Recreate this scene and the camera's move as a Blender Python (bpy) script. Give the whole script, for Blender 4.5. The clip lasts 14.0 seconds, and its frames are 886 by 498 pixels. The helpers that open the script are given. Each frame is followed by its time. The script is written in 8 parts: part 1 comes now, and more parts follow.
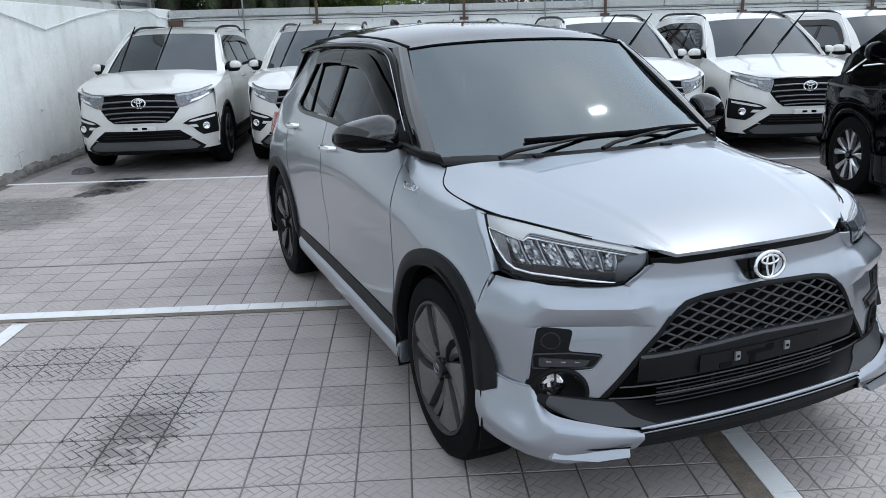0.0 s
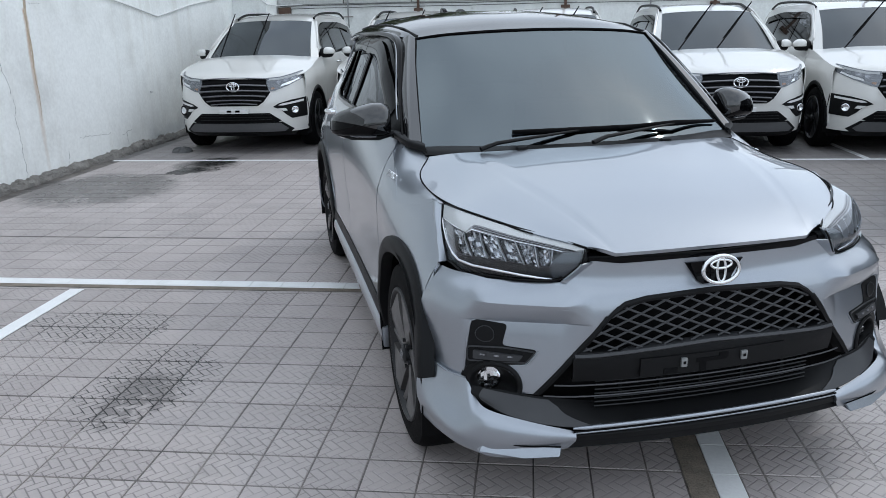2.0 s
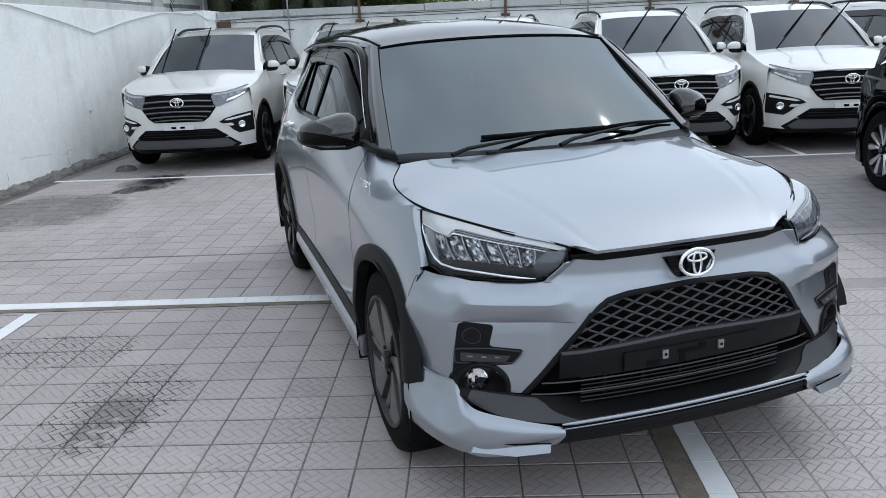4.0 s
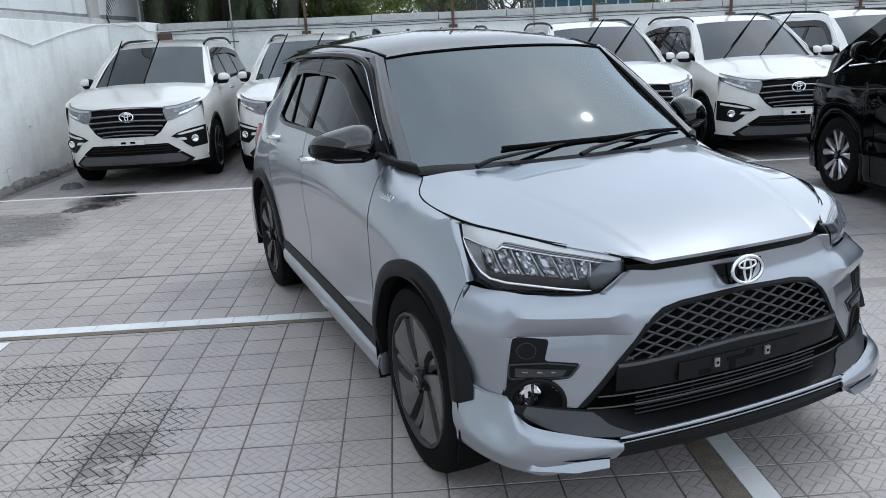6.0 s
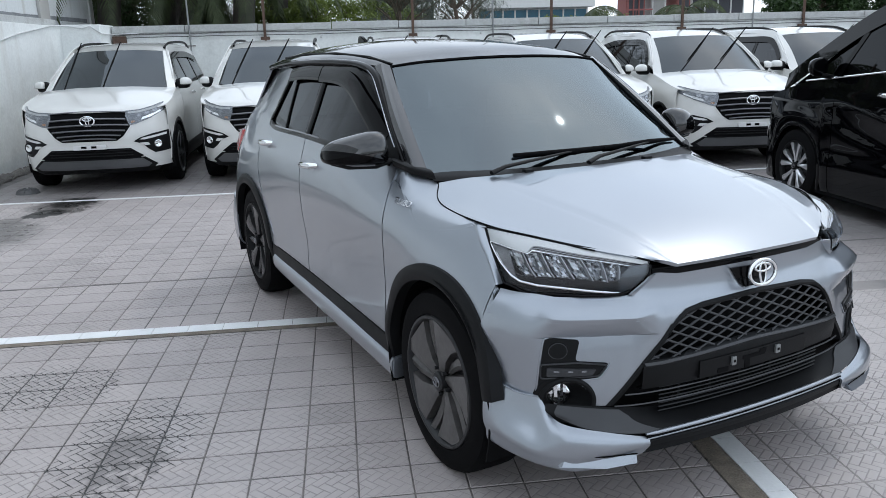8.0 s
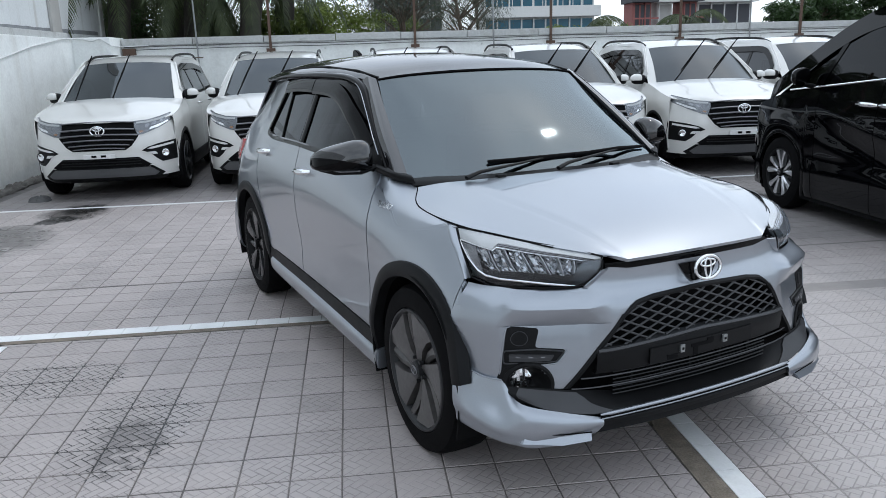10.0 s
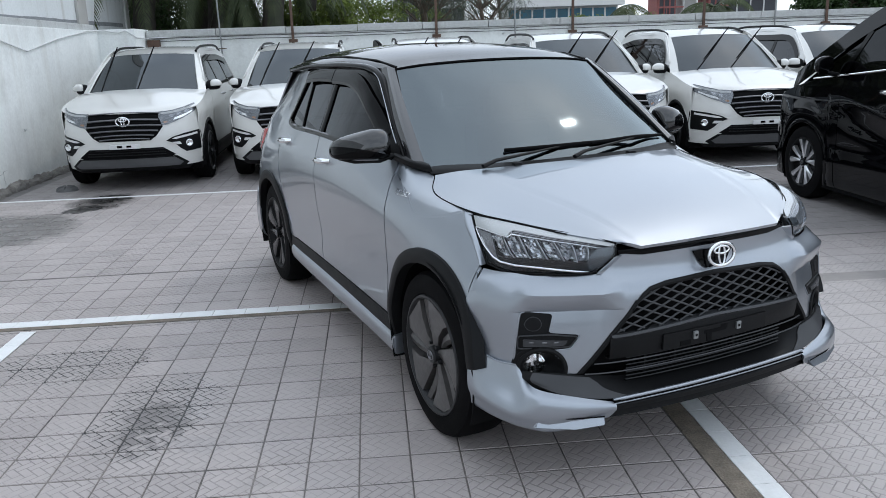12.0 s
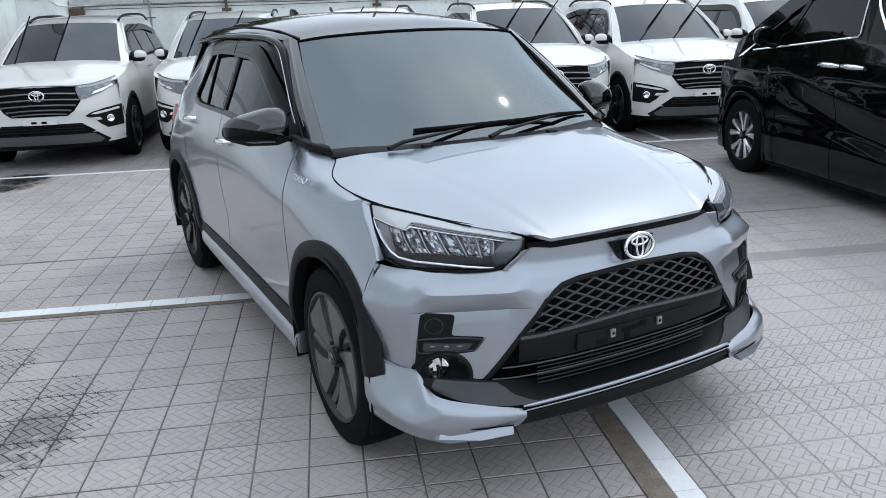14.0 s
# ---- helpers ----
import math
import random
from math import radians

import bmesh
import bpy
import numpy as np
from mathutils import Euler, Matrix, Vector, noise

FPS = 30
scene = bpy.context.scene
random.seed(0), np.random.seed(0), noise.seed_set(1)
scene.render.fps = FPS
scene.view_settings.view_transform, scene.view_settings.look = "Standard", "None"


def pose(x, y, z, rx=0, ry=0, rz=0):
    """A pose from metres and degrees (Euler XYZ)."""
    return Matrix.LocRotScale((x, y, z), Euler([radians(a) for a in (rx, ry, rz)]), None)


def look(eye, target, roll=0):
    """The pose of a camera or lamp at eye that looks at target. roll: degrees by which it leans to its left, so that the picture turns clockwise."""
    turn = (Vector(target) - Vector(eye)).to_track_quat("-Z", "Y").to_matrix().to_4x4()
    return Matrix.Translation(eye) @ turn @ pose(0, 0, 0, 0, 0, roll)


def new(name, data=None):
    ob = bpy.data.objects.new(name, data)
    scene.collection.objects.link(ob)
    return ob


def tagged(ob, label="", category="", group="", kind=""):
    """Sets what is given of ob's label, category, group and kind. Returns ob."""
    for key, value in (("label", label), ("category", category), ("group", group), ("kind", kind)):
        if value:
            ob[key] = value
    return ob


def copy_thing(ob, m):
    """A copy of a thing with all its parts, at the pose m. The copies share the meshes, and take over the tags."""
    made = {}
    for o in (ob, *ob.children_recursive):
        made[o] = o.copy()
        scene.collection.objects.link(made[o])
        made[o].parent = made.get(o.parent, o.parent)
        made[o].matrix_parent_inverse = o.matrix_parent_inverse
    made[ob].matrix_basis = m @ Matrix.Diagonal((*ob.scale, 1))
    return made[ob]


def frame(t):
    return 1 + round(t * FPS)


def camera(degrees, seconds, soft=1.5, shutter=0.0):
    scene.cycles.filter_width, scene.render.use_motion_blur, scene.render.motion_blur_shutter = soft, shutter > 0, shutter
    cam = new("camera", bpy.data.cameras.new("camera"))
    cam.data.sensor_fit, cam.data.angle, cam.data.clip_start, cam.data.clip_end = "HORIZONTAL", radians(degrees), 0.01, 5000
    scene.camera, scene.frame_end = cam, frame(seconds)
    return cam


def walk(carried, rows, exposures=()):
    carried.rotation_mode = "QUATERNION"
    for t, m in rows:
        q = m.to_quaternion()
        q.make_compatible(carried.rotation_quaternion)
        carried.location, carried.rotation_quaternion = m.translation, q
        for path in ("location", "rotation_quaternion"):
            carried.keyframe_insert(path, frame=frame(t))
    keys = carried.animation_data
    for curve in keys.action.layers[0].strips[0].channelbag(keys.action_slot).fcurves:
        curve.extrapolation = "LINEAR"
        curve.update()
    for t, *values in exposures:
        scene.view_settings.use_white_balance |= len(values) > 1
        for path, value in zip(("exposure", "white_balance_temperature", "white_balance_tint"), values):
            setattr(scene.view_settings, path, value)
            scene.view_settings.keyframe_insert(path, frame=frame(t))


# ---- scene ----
cam = camera(59.2, 14.0, soft=0.55)
PATH = [
    (0, (-1.811, -3.646, 1.485), (-1.061, -1.87, 0.953), -1.5),
    (0.5, (-1.648, -3.654, 1.483), (-0.981, -1.85, 0.936), -1.2),
    (1, (-1.474, -3.743, 1.488), (-0.896, -1.911, 0.933), -1.1),
    (1.5, (-1.358, -3.818, 1.483), (-0.859, -1.963, 0.927), -1.1),
    (2, (-1.31, -3.843, 1.483), (-0.854, -1.977, 0.929), -1.2),
    (2.5, (-1.304, -3.824, 1.482), (-0.856, -1.955, 0.929), -1.4),
    (3, (-1.309, -3.828, 1.481), (-0.835, -1.965, 0.931), -1.8),
    (3.2, (-1.307, -3.838, 1.471), (-0.814, -1.977, 0.927), -2.0),
    (5.3, (-1.719, -3.797, 1.491), (-0.985, -2.012, 0.967), -2.5),
    (5.5, (-1.725, -3.76, 1.487), (-0.984, -1.977, 0.966), -2.5),
    (6, (-1.729, -3.646, 1.484), (-0.972, -1.868, 0.97), -2.6),
    (6.5, (-1.737, -3.572, 1.479), (-0.955, -1.803, 0.967), -2.4),
    (7, (-1.805, -3.567, 1.487), (-0.989, -1.813, 0.978), -2.2),
    (7.5, (-1.918, -3.571, 1.492), (-1.064, -1.835, 0.987), -1.8),
    (8, (-1.999, -3.585, 1.496), (-1.11, -1.864, 0.997), -1.5),
    (10.3, (-2.004, -3.888, 1.517), (-1.142, -2.147, 1.043), -1.8),
    (10.5, (-2.005, -3.898, 1.517), (-1.154, -2.152, 1.043), -1.9),
    (11, (-2.01, -3.911, 1.515), (-1.18, -2.155, 1.038), -1.9),
    (11.5, (-2.01, -3.915, 1.516), (-1.191, -2.156, 1.031), -1.8),
    (12, (-2.004, -3.913, 1.512), (-1.186, -2.157, 1.014), -2.0),
    (12.5, (-2.003, -3.905, 1.512), (-1.164, -2.165, 0.994), -2.1),
    (13, (-1.944, -3.805, 1.493), (-1.077, -2.087, 0.949), -2.2),
    (13.5, (-1.839, -3.7, 1.498), (-0.93, -2.012, 0.928), -2.0),
    (14, (-1.706, -3.755, 1.508), (-0.798, -2.067, 0.936), -1.9),
]
walk(cam, [(t, look(eye, target, roll)) for t, eye, target, roll in PATH], [(0.0, 0.03, 6300, 9), (2.5, -0.1, 6300, 9), (5.5, 0.0, 6300, 9), (8.0, 0.0, 6300, 9), (11.0, -0.05, 6300, 9), (12.5, -0.03, 6300, 9), (14.0, 0.12, 6300, 9)])

# ---- world, sun, exposure ----
SUN_AZ, SUN_EL = radians(73.0), radians(52.0)   # azimuth from +y towards +x, height over the horizon
world = bpy.data.worlds.new("sky")
scene.world = world
world.use_nodes = True
wt = world.node_tree
wt.nodes.clear()
w_out = wt.nodes.new("ShaderNodeOutputWorld")
w_bg = wt.nodes.new("ShaderNodeBackground")
w_sky = wt.nodes.new("ShaderNodeTexSky")
w_sky.sky_type, w_sky.sun_disc = "NISHITA", False
w_sky.sun_elevation, w_sky.sun_rotation = SUN_EL, SUN_AZ
w_sky.dust_density, w_sky.air_density = 1.5, 1.0
# thin broken cloud over the whole sky
w_tc = wt.nodes.new("ShaderNodeTexCoord")
w_map = wt.nodes.new("ShaderNodeMapping")
w_map.inputs["Scale"].default_value = (1.0, 1.0, 2.2)
w_noise = wt.nodes.new("ShaderNodeTexNoise")
w_noise.inputs["Scale"].default_value, w_noise.inputs["Detail"].default_value = 2.1, 6.0
w_ramp = wt.nodes.new("ShaderNodeValToRGB")
w_ramp.color_ramp.elements[0].position, w_ramp.color_ramp.elements[1].position = 0.34, 0.62
w_ramp.color_ramp.elements[0].color = (0.62, 0.62, 0.62, 1)
w_ramp.color_ramp.elements[1].color = (0.97, 0.97, 0.97, 1)
w_mix = wt.nodes.new("ShaderNodeMixRGB")
w_mix.inputs["Color2"].default_value = (9.0, 9.8, 10.8, 1)
wt.links.new(w_tc.outputs["Generated"], w_map.inputs["Vector"])
wt.links.new(w_map.outputs["Vector"], w_noise.inputs["Vector"])
wt.links.new(w_noise.outputs["Fac"], w_ramp.inputs["Fac"])
wt.links.new(w_ramp.outputs["Color"], w_mix.inputs["Fac"])
wt.links.new(w_sky.outputs["Color"], w_mix.inputs["Color1"])
# the cloud is brighter towards the hidden sun
w_dot = wt.nodes.new("ShaderNodeVectorMath")
w_dot.operation = "DOT_PRODUCT"
w_dot.inputs[1].default_value = (math.sin(SUN_AZ) * math.cos(SUN_EL), math.cos(SUN_AZ) * math.cos(SUN_EL), math.sin(SUN_EL))
w_max, w_pow, w_amp = [wt.nodes.new("ShaderNodeMath") for _ in range(3)]
w_max.operation, w_pow.operation, w_amp.operation = "MAXIMUM", "POWER", "MULTIPLY_ADD"
w_max.inputs[1].default_value, w_pow.inputs[1].default_value = 0.0, 3.0
w_amp.inputs[1].default_value, w_amp.inputs[2].default_value = 0.07, 0.93
w_scale = wt.nodes.new("ShaderNodeVectorMath")
w_scale.operation = "SCALE"
wt.links.new(w_tc.outputs["Generated"], w_dot.inputs[0])
wt.links.new(w_dot.outputs["Value"], w_max.inputs[0])
wt.links.new(w_max.outputs[0], w_pow.inputs[0])
wt.links.new(w_pow.outputs[0], w_amp.inputs[0])
wt.links.new(w_mix.outputs["Color"], w_scale.inputs[0])
wt.links.new(w_amp.outputs[0], w_scale.inputs["Scale"])
wt.links.new(w_scale.outputs["Vector"], w_bg.inputs["Color"])
w_bg.inputs["Strength"].default_value = 0.15
wt.links.new(w_bg.outputs["Background"], w_out.inputs["Surface"])

sun_data = bpy.data.lights.new("sun", "SUN")
sun_data.energy, sun_data.angle, sun_data.color = 0.34, radians(0.6), (1.0, 0.97, 0.92)
sun = new("sun", sun_data)
sun_way = Vector((math.sin(SUN_AZ) * math.cos(SUN_EL), math.cos(SUN_AZ) * math.cos(SUN_EL), math.sin(SUN_EL)))
sun.matrix_world = look(sun_way * 40, (0, 0, 0))


# ---- materials ----
def material(name, color, rough=0.5, metal=0.0, coat=0.0, var=0.0, scale=8.0, fine=60.0, bump=0.0, spec=0.5, color2=None, stain=0.0, stain_scale=1.2, streak=0.0):
    """A principled surface with two scales of colour variation, roughness variation and fine relief."""
    m = bpy.data.materials.new(name)
    m.use_nodes = True
    nt = m.node_tree
    b = nt.nodes["Principled BSDF"]
    b.inputs["Roughness"].default_value = rough
    b.inputs["Metallic"].default_value = metal
    b.inputs["Coat Weight"].default_value = coat
    b.inputs["Coat Roughness"].default_value = 0.04
    b.inputs["Specular IOR Level"].default_value = spec
    b.inputs["Base Color"].default_value = (*color, 1)
    if var or bump or stain:
        tc = nt.nodes.new("ShaderNodeTexCoord")
        n1 = nt.nodes.new("ShaderNodeTexNoise")
        n1.inputs["Scale"].default_value, n1.inputs["Detail"].default_value = scale, 5
        n2 = nt.nodes.new("ShaderNodeTexNoise")
        n2.inputs["Scale"].default_value, n2.inputs["Detail"].default_value = fine, 3
        for n in (n1, n2):
            nt.links.new(tc.outputs["Object"], n.inputs["Vector"])
        add = nt.nodes.new("ShaderNodeMath")
        add.operation = "ADD"
        nt.links.new(n1.outputs["Fac"], add.inputs[0])
        nt.links.new(n2.outputs["Fac"], add.inputs[1])
        mr = nt.nodes.new("ShaderNodeMapRange")
        mr.inputs["From Min"].default_value, mr.inputs["From Max"].default_value = 0.65, 1.35
        nt.links.new(add.outputs[0], mr.inputs["Value"])
        mix = nt.nodes.new("ShaderNodeMixRGB")
        dark = tuple(c * (1 - var) for c in color)
        lite = color2 or tuple(min(1, c * (1 + 0.6 * var)) for c in color)
        mix.inputs["Color1"].default_value, mix.inputs["Color2"].default_value = (*dark, 1), (*lite, 1)
        nt.links.new(mr.outputs["Result"], mix.inputs["Fac"])
        last = mix.outputs["Color"]
        if stain:
            n3 = nt.nodes.new("ShaderNodeTexNoise")
            n3.inputs["Scale"].default_value, n3.inputs["Detail"].default_value, n3.inputs["Roughness"].default_value = stain_scale, 8, 0.65
            nt.links.new(tc.outputs["Object"], n3.inputs["Vector"])
            r3 = nt.nodes.new("ShaderNodeMapRange")
            r3.inputs["From Min"].default_value, r3.inputs["From Max"].default_value = 0.5, 0.72
            r3.inputs["To Max"].default_value = stain
            nt.links.new(n3.outputs["Fac"], r3.inputs["Value"])
            m3 = nt.nodes.new("ShaderNodeMixRGB")
            m3.blend_type = "MULTIPLY"
            m3.inputs["Color2"].default_value = (0.45, 0.43, 0.4, 1)
            nt.links.new(r3.outputs["Result"], m3.inputs["Fac"])
            nt.links.new(last, m3.inputs["Color1"])
            last = m3.outputs["Color"]
        if streak:
            mp = nt.nodes.new("ShaderNodeMapping")
            mp.inputs["Scale"].default_value = (1, 1, 0.07)
            nt.links.new(tc.outputs["Object"], mp.inputs["Vector"])
            n4 = nt.nodes.new("ShaderNodeTexNoise")
            n4.inputs["Scale"].default_value, n4.inputs["Detail"].default_value = 5.0, 6
            nt.links.new(mp.outputs["Vector"], n4.inputs["Vector"])
            r4 = nt.nodes.new("ShaderNodeMapRange")
            r4.inputs["From Min"].default_value, r4.inputs["From Max"].default_value, r4.inputs["To Max"].default_value = 0.58, 0.76, streak
            nt.links.new(n4.outputs["Fac"], r4.inputs["Value"])
            m4 = nt.nodes.new("ShaderNodeMixRGB")
            m4.blend_type = "MULTIPLY"
            m4.inputs["Color2"].default_value = (0.6, 0.55, 0.48, 1)
            nt.links.new(r4.outputs["Result"], m4.inputs["Fac"])
            nt.links.new(last, m4.inputs["Color1"])
            last = m4.outputs["Color"]
        nt.links.new(last, b.inputs["Base Color"])
        rr = nt.nodes.new("ShaderNodeMapRange")
        rr.inputs["To Min"].default_value, rr.inputs["To Max"].default_value = max(0.02, rough * 0.85), min(1, rough * 1.12)
        nt.links.new(n1.outputs["Fac"], rr.inputs["Value"])
        nt.links.new(rr.outputs["Result"], b.inputs["Roughness"])
        if bump:
            bp = nt.nodes.new("ShaderNodeBump")
            bp.inputs["Strength"].default_value, bp.inputs["Distance"].default_value = bump, 0.004
            nt.links.new(add.outputs[0], bp.inputs["Height"])
            nt.links.new(bp.outputs["Normal"], b.inputs["Normal"])
    return m


def flake_paint(name, color, metal, rough):
    """Metallic car paint: fine flakes under a clear coat."""
    m = bpy.data.materials.new(name)
    m.use_nodes = True
    nt = m.node_tree
    b = nt.nodes["Principled BSDF"]
    b.inputs["Base Color"].default_value = (*color, 1)
    b.inputs["Metallic"].default_value = metal
    b.inputs["Roughness"].default_value = rough
    b.inputs["Coat Weight"].default_value = 1.0
    b.inputs["Coat Roughness"].default_value = 0.03
    tc = nt.nodes.new("ShaderNodeTexCoord")
    v = nt.nodes.new("ShaderNodeTexVoronoi")
    v.inputs["Scale"].default_value = 1400
    nt.links.new(tc.outputs["Object"], v.inputs["Vector"])
    mix = nt.nodes.new("ShaderNodeMixRGB")
    mix.inputs["Color1"].default_value = (*[c * 0.86 for c in color], 1)
    mix.inputs["Color2"].default_value = (*[min(1, c * 1.12) for c in color], 1)
    nt.links.new(v.outputs["Color"], mix.inputs["Fac"])
    nt.links.new(mix.outputs["Color"], b.inputs["Base Color"])
    return m


def tinted_glass(name, tint, ior=1.5, rough=0.0, sheen=(0.95, 0.97, 1)):
    """A tinted pane: a dark see-through layer with the gloss that its index gives."""
    m = bpy.data.materials.new(name)
    m.use_nodes = True
    nt = m.node_tree
    nt.nodes.clear()
    out = nt.nodes.new("ShaderNodeOutputMaterial")
    tr = nt.nodes.new("ShaderNodeBsdfTransparent")
    tr.inputs["Color"].default_value = (*tint, 1)
    gl = nt.nodes.new("ShaderNodeBsdfGlossy")
    gl.inputs["Roughness"].default_value = rough
    gl.inputs["Color"].default_value = (*sheen, 1)
    base = ((ior - 1) / (ior + 1)) ** 2
    lw, fifth, fr = nt.nodes.new("ShaderNodeLayerWeight"), nt.nodes.new("ShaderNodeMath"), nt.nodes.new("ShaderNodeMath")
    lw.inputs["Blend"].default_value = 0.5
    fifth.operation, fr.operation = "POWER", "MULTIPLY_ADD"
    fifth.inputs[1].default_value = 5.0
    fr.inputs[1].default_value, fr.inputs[2].default_value = 1 - base, base
    mix = nt.nodes.new("ShaderNodeMixShader")
    nt.links.new(lw.outputs["Facing"], fifth.inputs[0])
    nt.links.new(fifth.outputs[0], fr.inputs[0])
    nt.links.new(fr.outputs[0], mix.inputs["Fac"])
    nt.links.new(tr.outputs["BSDF"], mix.inputs[1])
    nt.links.new(gl.outputs["BSDF"], mix.inputs[2])
    nt.links.new(mix.outputs["Shader"], out.inputs["Surface"])
    return m


silver = flake_paint("silver_paint", (0.348, 0.376, 0.415), 0.88, 0.33)
white_paint = material("white_paint", (0.72, 0.715, 0.685), 0.3, coat=1.0, var=0.03, scale=3)
black_paint = material("black_paint", (0.0015, 0.0016, 0.0022), 0.03, var=0.2, scale=5, spec=0.26)
gloss_black = material("gloss_black", (0.002, 0.002, 0.0025), 0.04, var=0.2, scale=9, spec=0.13)
gloss_top = material("polished_black", (0.004, 0.004, 0.005), 0.05, coat=1.0, var=0.2, scale=9, spec=0.9)
roof_black = material("roof_black", (0.004, 0.004, 0.005), 0.06, var=0.2, scale=9, spec=0.66)
mirror_black = material("mirror_black", (0.002, 0.002, 0.0025), 0.02, coat=0.5, var=0.2, scale=9, spec=0.8)
plastic = material("dark_plastic", (0.008, 0.0082, 0.0088), 0.45, var=0.2, scale=14, fine=300, bump=0.12, spec=0.14)
valance_grey = material("valance_grey", (0.042, 0.043, 0.046), 0.36, var=0.15, scale=10, fine=300, bump=0.06, spec=0.4)
plastic_mid = material("valance_plastic", (0.022, 0.0225, 0.024), 0.4, var=0.15, scale=10, fine=300, bump=0.06, spec=0.3)
plastic_skid = material("skid_grey", (0.085, 0.086, 0.09), 0.45, var=0.15, scale=10, fine=200, bump=0.06)
plastic_grey = material("grey_plastic", (0.04, 0.041, 0.044), 0.36, var=0.12, scale=10, fine=300, bump=0.06, spec=0.3)
rubber = material("tyre_rubber", (0.005, 0.005, 0.0055), 0.7, var=0.3, scale=30, fine=200, bump=0.25, spec=0.06)
chrome = material("chrome", (0.86, 0.87, 0.88), 0.08, metal=1.0, var=0.05, scale=20)
alloy_dark = material("dark_alloy", (0.07, 0.071, 0.074), 0.32, metal=0.8, var=0.12, scale=14)
alloy_light = material("bright_alloy", (0.74, 0.75, 0.77), 0.3, metal=0.9, var=0.08, scale=14)
film = material("wheel_film", (0.070, 0.066, 0.064), 0.36, var=0.35, scale=14, coat=0.4, fine=36, bump=0.3)
spoke_dark = material("spoke_dark", (0.05, 0.05, 0.052), 0.25, metal=0.5, var=0.15, scale=14)
fin_grey = material("fin_grey", (0.34, 0.35, 0.37), 0.35, metal=0.3, var=0.1, scale=20)
row_lamp = material("row_lamp", (0.20, 0.21, 0.225), 0.22, metal=0.35, var=0.3, scale=18)
lamp_smoke = material("lamp_smoke", (0.075, 0.085, 0.095), 0.16, metal=0.2, var=0.1, scale=12)
glass_front = tinted_glass("windscreen_glass", (0.2, 0.22, 0.24), 2.42, 0.034, (0.84, 0.94, 0.98))
glass_dark = tinted_glass("dark_glass", (0.05, 0.053, 0.055), 1.5, 0.025)
glass_van = tinted_glass("van_glass", (0.03, 0.033, 0.034), 1.36, 0.02)
glass_row = tinted_glass("row_glass", (0.05, 0.053, 0.055), 1.95, 0.012, (0.88, 0.95, 1.0))
glass_lamp = tinted_glass("lamp_glass", (0.98, 0.985, 0.99), 1.36)
red_lens = material("red_lens", (0.35, 0.02, 0.02), 0.12, coat=0.8, var=0.2, scale=30)
interior = material("dark_cabin", (0.005, 0.005, 0.0055), 0.8, var=0.2, scale=6, spec=0.1)
lamp_chrome = material("lamp_chrome", (0.5, 0.51, 0.53), 0.14, metal=1.0, var=0.25, scale=40)
frosted = material("frosted_bar", (0.46, 0.47, 0.47), 0.3, var=0.05, scale=10, coat=0.4)
amber = material("amber_lens", (0.30, 0.16, 0.09), 0.2, coat=0.6, var=0.2, scale=30)
lamp_grey = material("lamp_inner", (0.30, 0.31, 0.33), 0.22, metal=0.7, var=0.2, scale=30)
slat_dark = material("slat_dark", (0.09, 0.09, 0.095), 0.35, metal=0.4, var=0.1, scale=20)
slat_grey = material("slat_grey", (0.2, 0.2, 0.21), 0.3, metal=0.6, var=0.1, scale=20)
plate_white = material("plate_holder", (0.75, 0.75, 0.74), 0.4, var=0.06, scale=20)
wall_paint = material("white_wall", (0.87, 0.89, 0.87), 0.75, var=0.1, scale=1.6, fine=30, bump=0.4, stain=0.3, stain_scale=1.3, streak=0.22)
wall_grey = material("grey_wall", (0.68, 0.70, 0.70), 0.8, var=0.1, scale=1.2, fine=25, bump=0.3, stain=0.45, stain_scale=0.7, streak=0.6)
damp_grey = material("mortar_band", (0.24, 0.25, 0.26), 0.9, var=0.3, scale=6, fine=60, bump=0.6)


